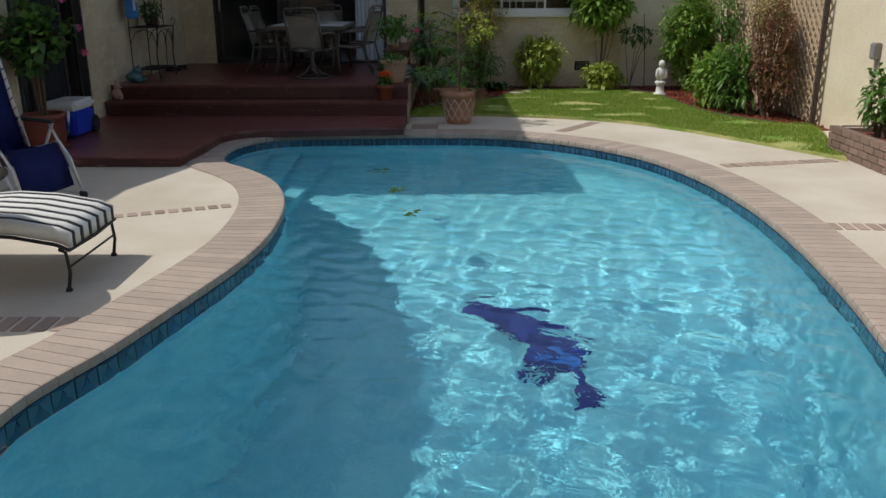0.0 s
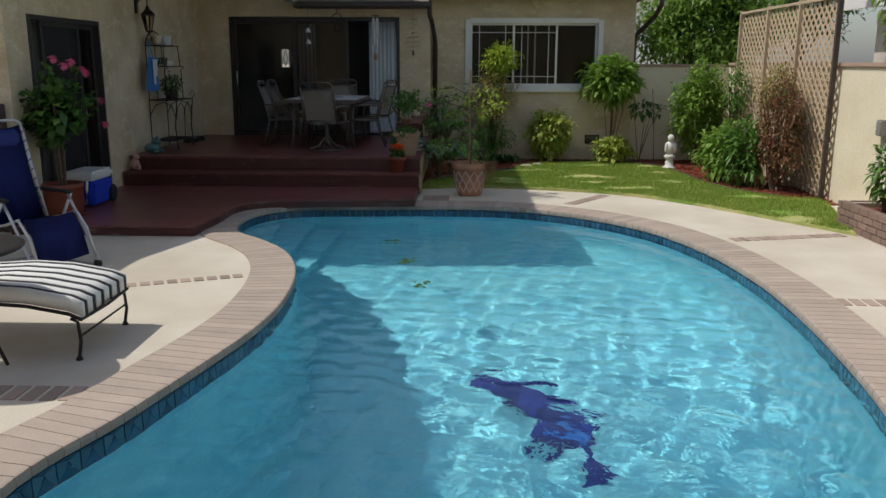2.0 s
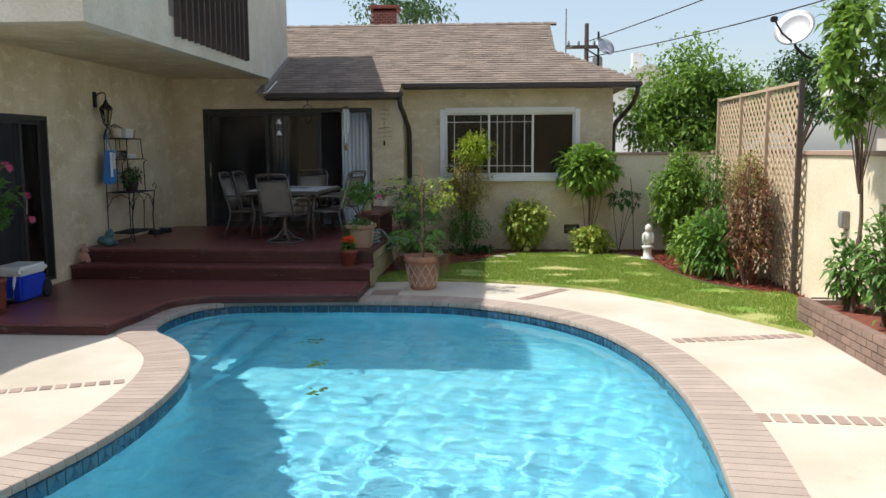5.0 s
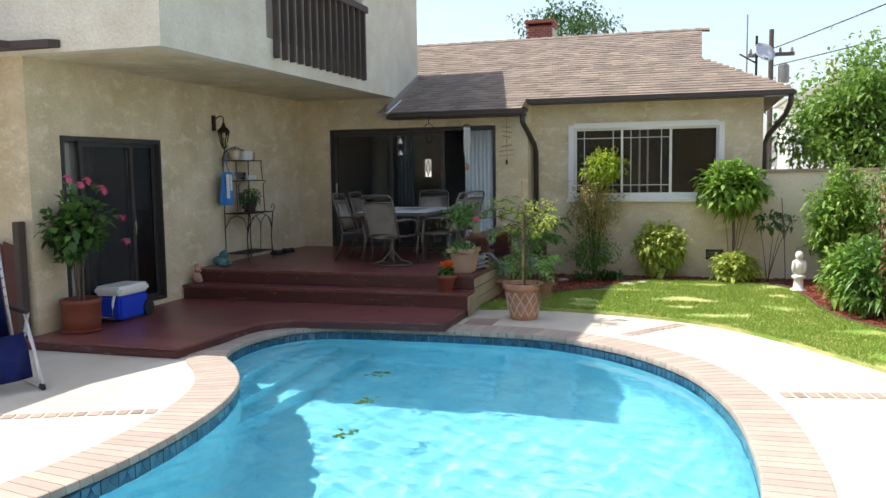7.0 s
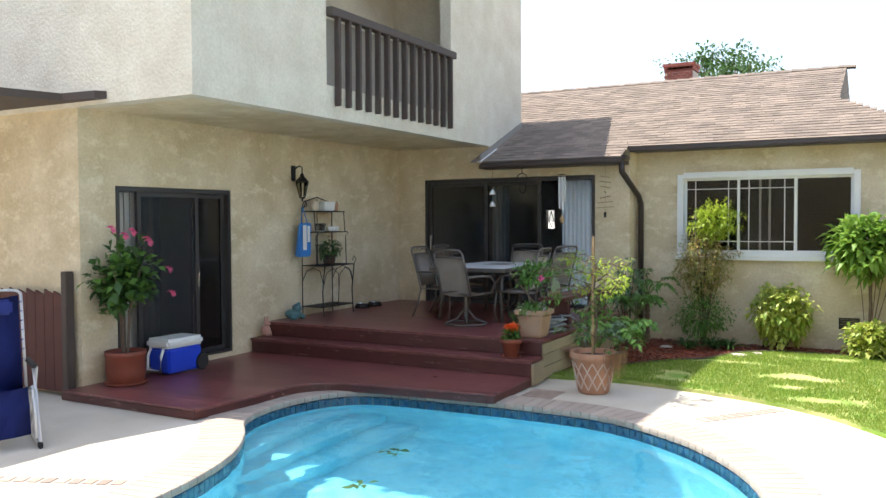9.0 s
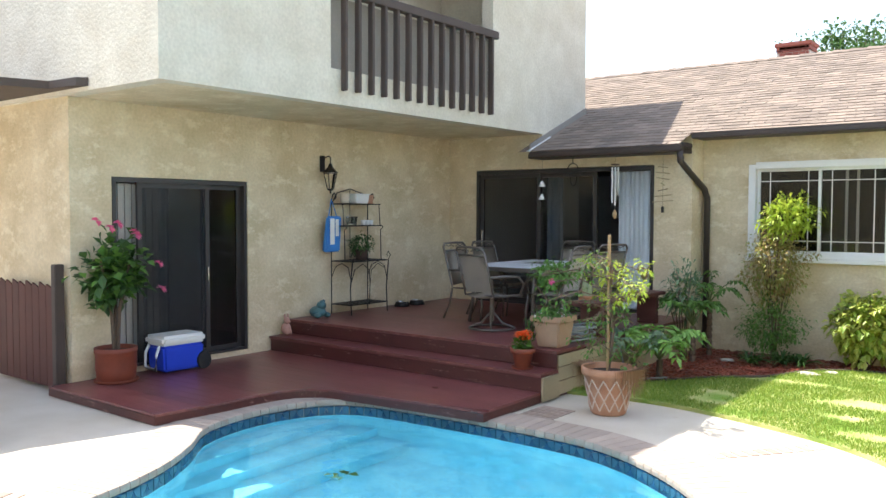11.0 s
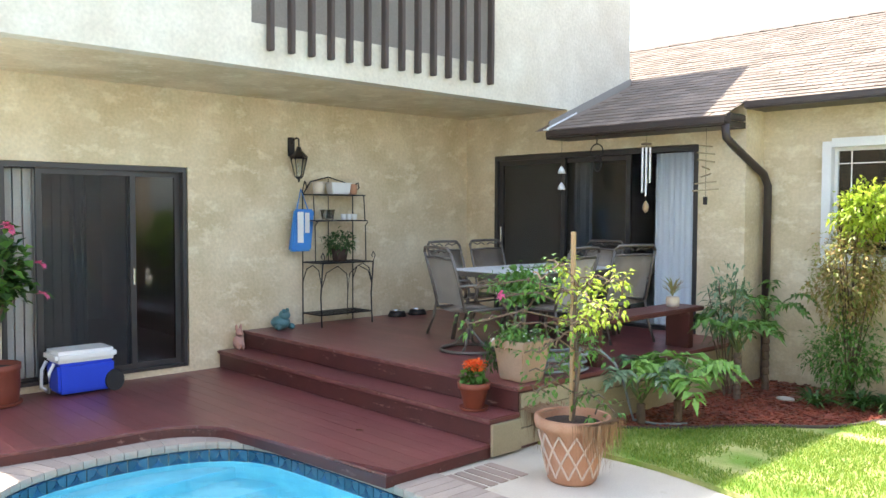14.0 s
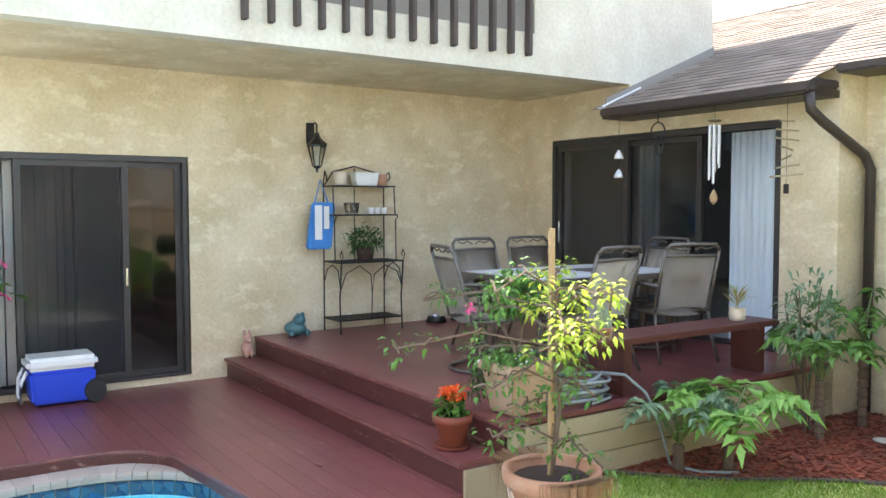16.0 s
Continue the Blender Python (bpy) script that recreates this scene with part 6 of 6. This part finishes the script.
part("feed_arm", tube(bmesh.new(), [(0.0, 0.25, 0.75), (-0.25, 0.0, 0.85), (-0.40, -0.15, 1.0)], 0.014, 6), IRON, dish)
part("feed_horn", boxes((-0.46, -0.21, 0.98, -0.38, -0.13, 1.05), bevel=0.01), IRON, dish)


def tree(name, at, h, centre, radii, n, L, mtl, label, r=0.12, clumps=14):
    t = thing(name, at, label, "tree")
    bm = tube(bmesh.new(), [(0, 0, 0), (0.05, 0.03, h * 0.4), (0, 0, h * 0.75)], r, 8, r * 0.5)
    fo = bmesh.new()
    for k in range(clumps):
        d = rand_dir(0.2)
        c = Vector(centre) + Vector((d.x * radii[0], d.y * radii[1], d.z * radii[2])) * random.uniform(0.35, 0.8)
        tube(bm, [(0, 0, h * 0.5), (Vector((0, 0, h * 0.6)) + c) / 2, c], r * 0.3, 5, r * 0.08)
        s = random.uniform(0.34, 0.58)
        crown(fo, c, (radii[0] * s, radii[1] * s, radii[2] * s), n // clumps, L, L * 0.45, 0.1, 0.1, 0.7, seed=k + at[0])
    part("trunk", bm, BARK, t)
    part("crown", fo, mtl, t)
    return t


LEAF_TREE = leaf_mat("leaf_tree", (0.12, 0.23, 0.035), (0.25, 0.40, 0.07), 0.45)
tree("tree", (9.7, 3.4, 0), 3.0, (0, 0, 2.45), (1.95, 1.4, 1.55), 15000, 0.15, LEAF_TREE, "dense green tree behind the garden wall", clumps=44)
tree("tree", (13.0, 6.5, 0), 3.4, (0, 0, 3.1), (1.7, 1.5, 1.2), 3500, 0.16, LEAF_DARK, "darker tree behind the neighbour's roof", clumps=18)
tree("tree", (1.95, 19.0, 0), 5.9, (0, 0, 7.05), (2.6, 1.8, 1.2), 1700, 0.22, LEAF_DARK, "sparse tall tree behind the chimney", 0.2, 26)
tree("tree", (9.14, -6.25, 0.22), 2.3, (0, 0, 2.45), (0.42, 0.55, 0.85), 1500, 0.14, LEAF_TREE, "slender leafy tree growing in the brick planter", 0.025, 14)
GREY_METAL = mat("weathered_metal", (0.22, 0.22, 0.22), (0.16, 0.16, 0.16), 0.6, 6, 60, 0.1, metal=0.4)
up_ = thing("utility_pole", (9.6, 24.0, 0.0), "utility pole with crossarm and transformers behind the roofs", "pole")
part("pole", tube(bmesh.new(), [(0, 0, 0), (0, 0, 7.4)], 0.13, 8, 0.10), RAIL_WOOD, up_)
part("crossarm", boxes((-0.9, -0.06, 6.3, 0.9, 0.06, 6.45)), RAIL_WOOD, up_)
part("transformer", lathe([(0.2, 5.2), (0.22, 5.25), (0.22, 5.9), (0.1, 6.0)], 12, None, (0.5, 0, 0)), GREY_METAL, up_)
for x in (-0.8, -0.35, 0.35, 0.8):
    part("insulator", lathe([(0.05, 6.45), (0.06, 6.55), (0.03, 6.65)], 8, None, (x, 0, 0)), GREY_METAL, up_)
an = thing("antenna_mast", (8.6, 23.0, 0.0), "thin metal antenna mast above the roofs", "antenna")
part("mast", tube(bmesh.new(), [(0, 0, 0), (0, 0, 7.9)], 0.05, 6, 0.03), GREY_METAL, an)
part("element", tube(bmesh.new(), [(-0.05, 0, 6.2), (0.3, 0, 6.3)], 0.03, 6), GREY_METAL, an)
d3 = thing("satellite_dish", (7.75, 3.2, 3.25), "small satellite dish on the roof edge", "dish")
part("mast", tube(bmesh.new(), [(0, 0, -0.1), (0, 0, 0.95)], 0.025, 6), IRON, d3)
part("feed_arm", tubes([[(0, 0, 0.45), (-0.3, -0.1, 0.62)], [(0, 0, 0.6), (0.2, -0.1, 0.5)]], 0.015, 6), IRON, d3)
bm = lathe([(0.001, 0.0), (0.12, 0.01), (0.2, 0.05), (0.205, 0.06), (0.12, 0.02), (0.001, 0.01)], 20)
bmesh.ops.rotate(bm, verts=bm.verts, matrix=Euler((radians(60), 0, radians(30))).to_matrix())
bmesh.ops.translate(bm, verts=bm.verts, vec=(0.12, 0.0, 0.62))
part("reflector", bm, ALU, d3, smooth=True)
for z0, z1 in ((6.6, 9.5), (5.9, 7.3)):
    w = thing("power_line", (9.6, 24.0, z0), "sagging overhead power line", "cable", "overhead lines")
    line = [Vector((0, 0, 0)).lerp(Vector((11.0, -25.0, z1 - z0)), k / 16) - Vector((0, 0, 0.5 * math.sin(math.pi * k / 16))) for k in range(17)]
    part("wire", tube(bmesh.new(), line, 0.022, 5), IRON, w)
    for k in (0, 16):
        part("clamp", boxes((line[k].x - 0.04, line[k].y - 0.04, line[k].z - 0.04, line[k].x + 0.04, line[k].y + 0.04, line[k].z + 0.04)), IRON, w)
fh = thing("far_house", (13.2, 31.0, 0.0), "pale far house with a gabled roof and chimney", "house")
part("wall", boxes((-2.2, 0, 0, 3.0, 5, 5.0)), WHITE_FRAME, fh)
bm = bmesh.new()
vs = [bm.verts.new(q) for q in ((-2.6, -0.3, 4.9), (3.4, -0.3, 4.9), (0.4, -0.3, 6.3), (-2.6, 5, 4.9), (3.4, 5, 4.9), (0.4, 5, 6.3))]
for q in ((0, 1, 2), (3, 5, 4), (0, 2, 5, 3), (1, 4, 5, 2)):
    bm.faces.new([vs[i] for i in q])
roof_far = part("roof", bm, NEIGH, fh)
part("chimney", boxes((-0.3, 1.0, 5.4, 0.2, 1.6, 7.0)), WHITE_FRAME, roof_far)

# ---- in the pool ----
# outline of the leaping dolphin, from nose round to tail and flipper
OUT = spline([(0.0, 0.0), (0.12, 0.06), (0.30, 0.04), (0.46, -0.06), (0.64, -0.12), (0.57, -0.22), (0.70, -0.30), (0.89, -0.40), (0.83, -0.48), (0.83, -0.60), (0.85, -0.80), (0.94, -1.02), (0.84, -1.0), (0.70, -1.09), (0.76, -0.85), (0.76, -0.70), (0.68, -0.72), (0.58, -0.68), (0.50, -0.87), (0.47, -0.75), (0.53, -0.64), (0.46, -0.57), (0.48, -0.45), (0.34, -0.36), (0.20, -0.24), (0.06, -0.09)], 3)
poly = [(4.74 + q.x, -8.75 + q.y) for q in OUT]
mo = sheet(poly, (), lambda x, y: pool_floor(x, y) + 0.035, 0.12)
mosaic = tagged(link("floor_mosaic", mo, MOSAIC, keep=True), "dark blue tile mosaic of a leaping dolphin on pool floor", "mosaic")
mosaic.cycles.is_caustics_receiver = True
BELLY = spline([(0.60, -0.48), (0.72, -0.50), (0.80, -0.60), (0.79, -0.72), (0.72, -0.64), (0.62, -0.60)], 3)
belly = part("belly_tiles", sheet([(4.74 + q.x, -8.75 + q.y) for q in BELLY], (), lambda x, y: pool_floor(x, y) + 0.04, 0.12), mat("mosaic_light", (0.03, 0.12, 0.50), (0.04, 0.17, 0.55), 0.3, 12, 40, 0.1), mosaic, "lighter blue belly")
belly.cycles.is_caustics_receiver = True
for x, y in ((3.88, -6.30), (4.13, -7.2), (4.3, -8.05)):
    t = thing("floating_leaves", (x, y, WATER_Z + 0.002), "clump of dark fallen leaves floating on the water", "leaves", "leaves in the pool")
    bm = bmesh.new()
    for k in range(9):
        a = random.uniform(0, 6.28)
        q = Vector((random.gauss(0, 0.04), random.gauss(0, 0.04), 0.004))
        leaf(bm, q, (math.cos(a), math.sin(a), 0.12), random.uniform(0.07, 0.11), 0.05, 0.1, 0.1)
    part("leaf_cluster", bm, LEAF_DARK, t)

# ---- pieces: coping, tiles, bands, boards, shingles, chips, grass ----
cope = struct("pool_coping", boxes((0, 0, 0, 0.001, 0.001, 0.001)), MORTAR, "brick coping round the pool")
bm = bmesh.new()
N = len(EDGE)
IN, OUTL = EDGE, BRIM
low_in = offset(EDGE, 0.045)
rows = [[bm.verts.new((q.x, q.y, z)) for q in ring] for ring, z in ((low_in, -0.05), (offset(EDGE, 0.012), -0.045), (offset(EDGE, 0.012), 0.010), (offset(EDGE, 0.37), 0.010), (offset(EDGE, 0.37), -0.01))]
for a, b in zip(rows, rows[1:]):
    for k in range(N):
        bm.faces.new((a[k], a[(k + 1) % N], b[(k + 1) % N], b[k]))
bmesh.ops.recalc_face_normals(bm, faces=bm.faces)
bm.to_mesh(cope.data)
bm.free()
for k in range(N):
    p0, p1 = IN[k], IN[(k + 1) % N]
    o0, o1 = OUTL[k], OUTL[(k + 1) % N]
    g = 0.03
    i0, i1, e0, e1 = p0.lerp(p1, g), p1.lerp(p0, g), o0.lerp(o1, g), o1.lerp(o0, g)
    bm = bmesh.new()
    prof = ((0.03, -0.05), (-0.012, -0.04), (-0.018, -0.012), (-0.004, 0.010), (0.03, 0.014), (1.0, 0.014), (1.0, 0.0))
    ra = [bm.verts.new((*i0.lerp(e0, f), z)) for f, z in prof]
    rb = [bm.verts.new((*i1.lerp(e1, f), z)) for f, z in prof]
    for j in range(len(prof) - 1):
        bm.faces.new((ra[j], rb[j], rb[j + 1], ra[j + 1]))
    bm.faces.new(ra)
    bm.faces.new(rb[::-1])
    part("coping_brick", bm, COPING, cope)

tiles_ = struct("waterline_tiles", sheet([(0, 0), (0.001, 0), (0, 0.001)], (), lambda x, y: -0.3, 0), MORTAR, "band of blue patterned tiles at the waterline")
TL = even(POOL, 0.15)
TI = offset(TL, 0.003)
TB = offset(TL, 0.022)
bm = bmesh.new()
rows = [[bm.verts.new((q.x, q.y, z)) for q in TB] for z in (-0.045, -0.225)]
for k in range(len(TL)):
    bm.faces.new((rows[0][k], rows[0][(k + 1) % len(TL)], rows[1][(k + 1) % len(TL)], rows[1][k]))
bm.to_mesh(tiles_.data)
bm.free()
for k in range(len(TL)):
    a, b = TI[k], TI[(k + 1) % len(TL)]
    c, d = a.lerp(b, 0.03), a.lerp(b, 0.97)
    m = (c + d) / 2
    nrm = Vector((-(b - a).y, (b - a).x)).normalized() * 0.014
    for pts, mt in ((((c, -0.215), (d, -0.215), (m, -0.080)), TILE), (((c, -0.21), (c, -0.055), (m, -0.070)), TILE_LIGHT), (((d, -0.21), (m, -0.070), (d, -0.055)), TILE_LIGHT), (((c, -0.052), (d, -0.052), (m, -0.064)), TILE)):
        bm = bmesh.new()
        f = [bm.verts.new((q.x, q.y, z)) for q, z in pts]
        r = [bm.verts.new((q.x + nrm.x, q.y + nrm.y, z)) for q, z in pts]
        bm.faces.new(f)
        for j in range(3):
            bm.faces.new((f[j], f[(j + 1) % 3], r[(j + 1) % 3], r[j]))
        part("tile", bm, mt, tiles_)

bands = struct("brick_bands", boxes((2.0, -8.645, 0.003, 2.01, -8.64, 0.005)), MORTAR, "brick bands set into the concrete")


def band(a, b, w, rows_, piece):
    a, b = Vector(a), Vector(b)
    d = (b - a).normalized()
    s = Vector((-d.y, d.x))
    k = int((b - a).length / piece)
    for i in range(k):
        for j in range(rows_):
            p = a + d * piece * i + s * (j * w / rows_)
            q = [p + d * 0.014, p + d * (piece - 0.014), p + d * (piece - 0.014) + s * (w / rows_ - 0.008), p + d * 0.014 + s * (w / rows_ - 0.008)]
            part("brick", slab([(v.x, v.y) for v in q], -0.01, 0.006), BAND, bands)


band((0.2, -9.32), (2.90, -8.22), 0.115, 1, 0.105)
band((0.6, -10.86), (2.62, -10.86), 0.2, 1, 0.105)
band((7.40, -6.66), (8.72, -6.36), 0.16, 1, 0.1)
band((7.46, -8.92), (8.78, -9.0), 0.18, 1, 0.1)
band((6.06, -4.52), (6.70, -3.66), 0.16, 1, 0.1)
band((4.12, -4.62), (4.12, -3.72), -0.34, 1, 0.1)

y = -6.62
while y < -3.76:
    y1 = min(y + 0.1395, -3.76)
    xs = []
    for yy in (y + 0.004, y1):
        best = 1.89
        for a, b in zip(DECK_EDGE_LINE[1:], DECK_EDGE_LINE[2:]):
            if min(a.y, b.y) <= yy <= max(a.y, b.y) and abs(b.y - a.y) > 1e-6:
                best = a.x + (b.x - a.x) * (yy - a.y) / (b.y - a.y)
                break
        xs.append(best)
    part("plank", slab([(0.004, y + 0.002), (xs[0], y + 0.002), (xs[1], y1), (0.004, y1)], DECK_Z - 0.024, DECK_Z), DECK, low_deck)
    y += 0.14
y = -3.475
while y < -0.03:
    part("plank", boxes((0.004, y, UP_Z - 0.03, 4.055, min(y + 0.1388, -0.006), UP_Z)), DECK, up_deck)
    y += 0.14

roof_ob = bpy.data.objects["roof"]
sh_v, sh_f = [], []
ROW, WID, made = 0.135, 0.21, 0
nrm = Vector((0, -PITCH, 1)).normalized()
for r in range(32):
    y0 = -0.44 + ROW * r * math.cos(math.atan(PITCH))
    if y0 > RIDGE_Y - 0.05:
        break
    x = (1.78 if y0 < 1.3 else -3.0) + (r * 0.083) % WID
    x_end = 4.05 if y0 < 0.0 else (8.1 - (8.1 - RIDGE_X) * min(1, y0 / 1.75) if y0 < 1.75 else RIDGE_X)
    while x < x_end - 0.05:
        w = min(WID - 0.006, x_end - x)
        w *= 1.0 if w < 0.20 else random.uniform(0.97, 1.0)
        L = 0.15
        dy = L * math.cos(math.atan(PITCH))
        p = [Vector((x, y0, roof_z(y0))), Vector((x + w, y0, roof_z(y0))), Vector((x + w, y0 + dy, roof_z(y0 + dy))), Vector((x, y0 + dy, roof_z(y0 + dy)))]
        hi, lo2 = 0.007 + random.uniform(0, 0.006), 0.002
        top = [p[0] + nrm * hi, p[1] + nrm * hi, p[2] + nrm * lo2, p[3] + nrm * lo2]
        if 2.9 < x < 5.4 and y0 < 1.95 and made < 300:
            bm = bmesh.new()
            vs = [bm.verts.new(q) for q in (*top, p[0], p[1])]
            bm.faces.new(vs[:4])
            bm.faces.new((vs[4], vs[5], vs[1], vs[0]))
            bm.faces.new((vs[4], vs[0], vs[3]))
            bm.faces.new((vs[5], vs[2], vs[1]))
            part("shingle", bm, SHINGLE, roof_ob)
            made += 1
        else:
            k = len(sh_v)
            sh_v += [tuple(q) for q in (*top, p[0], p[1])]
            sh_f += [(k, k + 1, k + 2, k + 3), (k + 4, k + 5, k + 1, k), (k + 4, k, k + 3), (k + 5, k + 2, k + 1)]
        x += WID
SHINGLE_JOINED = SHINGLE.copy()
nt = SHINGLE_JOINED.node_tree
g = [q for q in nt.nodes if q.type == "NEW_GEOMETRY"][0]
for q in list(nt.nodes):
    if q.type == "OBJECT_INFO":
        for lk in list(q.outputs["Random"].links):
            nt.links.new(g.outputs["Random Per Island"], lk.to_socket)
me = bpy.data.meshes.new("shingle_field")
me.from_pydata(sh_v, [], sh_f)
me.materials.append(SHINGLE_JOINED)
ob = new("shingle_field", me)
ob.parent = roof_ob
tagged(ob, kind="stuff")
# ridge caps
for k in range(38):
    x = -2.6 + 0.25 * k
    if x > RIDGE_X - 0.1:
        break
    z = roof_z(RIDGE_Y)
    bm = bmesh.new()
    vs = [bm.verts.new(q) for q in ((x, RIDGE_Y - 0.12, z - 0.03), (x + 0.27, RIDGE_Y - 0.12, z - 0.04), (x + 0.27, RIDGE_Y, z + 0.012), (x, RIDGE_Y, z + 0.03), (x + 0.27, RIDGE_Y + 0.12, z - 0.04), (x, RIDGE_Y + 0.12, z - 0.03))]
    bm.faces.new((vs[0], vs[1], vs[2], vs[3]))
    bm.faces.new((vs[3], vs[2], vs[4], vs[5]))
    bm.faces.new((vs[0], vs[3], vs[5]))
    part("ridge_cap", bm, SHINGLE, roof_ob)

# lawn edging
edge_line = [(q[0], q[1], 0.045) for q in LAWN_BACK[10:]]
struct("lawn_edging", tube(bmesh.new(), edge_line, 0.016, 5), RAIL_WOOD, "dark edging between lawn and mulch")

rng = np.random.default_rng(3)


def scatter(poly, n, holes=()):
    xs, ys = [q[0] for q in poly], [q[1] for q in poly]
    out = []
    while len(out) < n:
        x, y = rng.uniform(min(xs), max(xs)), rng.uniform(min(ys), max(ys))
        if inside(x, y, poly) and not any(inside(x, y, h) for h in holes):
            out.append((x, y))
    return np.array(out)


GRASS = leaf_mat("grass_blade", (0.14, 0.29, 0.035), (0.38, 0.44, 0.09), 0.45)
P = scatter(lawn_poly, 80000)
bald = np.array([noise.noise(Vector((x * 1.6, y * 2.6, 3.1))) for x, y in P])
P = P[bald + rng.normal(0, 0.10, len(P)) < 0.30]
n_ = len(P)
a = rng.uniform(0, 6.283, n_)
h = rng.uniform(0.015, 0.04, n_)
w = 0.0045
lean = rng.normal(0, 0.014, (n_, 2))
V = np.zeros((n_, 3, 3))
V[:, 0, 0], V[:, 0, 1] = P[:, 0] - w * np.cos(a), P[:, 1] - w * np.sin(a)
V[:, 1, 0], V[:, 1, 1] = P[:, 0] + w * np.cos(a), P[:, 1] + w * np.sin(a)
V[:, 2, 0], V[:, 2, 1] = P[:, 0] + lean[:, 0], P[:, 1] + lean[:, 1]
V[:, :2, 2] = 0.034
V[:, 2, 2] = 0.036 + h
me = bpy.data.meshes.new("grass")
me.from_pydata(V.reshape(-1, 3).tolist(), [], np.arange(3 * n_).reshape(-1, 3).tolist())
me.materials.append(GRASS)
tagged(new("grass", me), "short green lawn grass with pale dry blades", "grass", kind="stuff")

CHIP = leaf_mat("bark_chip", (0.28, 0.07, 0.04), (0.12, 0.035, 0.025), 0.02)
P = scatter(bed, 5200, (lawn_poly,))
vs, fs = [], []
for x, y in P:
    a = rng.uniform(0, 3.14)
    l_, w_, t_ = rng.uniform(0.02, 0.05), rng.uniform(0.008, 0.018), rng.uniform(-0.012, 0.012)
    c, s = math.cos(a), math.sin(a)
    k = len(vs)
    for du, dv, dz in ((-l_, -w_, t_), (l_, -w_, -t_), (l_, w_, -t_), (-l_, w_, t_)):
        vs.append((x + du * c - dv * s, y + du * s + dv * c, 0.034 + dz))
    for du, dv, dz in ((-l_, -w_, t_), (l_, -w_, -t_), (l_, w_, -t_), (-l_, w_, t_)):
        vs.append((x + du * c - dv * s, y + du * s + dv * c, 0.022 + dz))
    fs += [(k, k + 1, k + 2, k + 3), (k + 4, k + 5, k + 1, k), (k + 5, k + 6, k + 2, k + 1), (k + 6, k + 7, k + 3, k + 2), (k + 7, k + 4, k, k + 3)]
me = bpy.data.meshes.new("mulch_chips")
me.from_pydata(vs, [], fs)
me.materials.append(CHIP)
tagged(new("mulch_chips", me), "loose red bark chips on the planting bed", "mulch", kind="stuff")
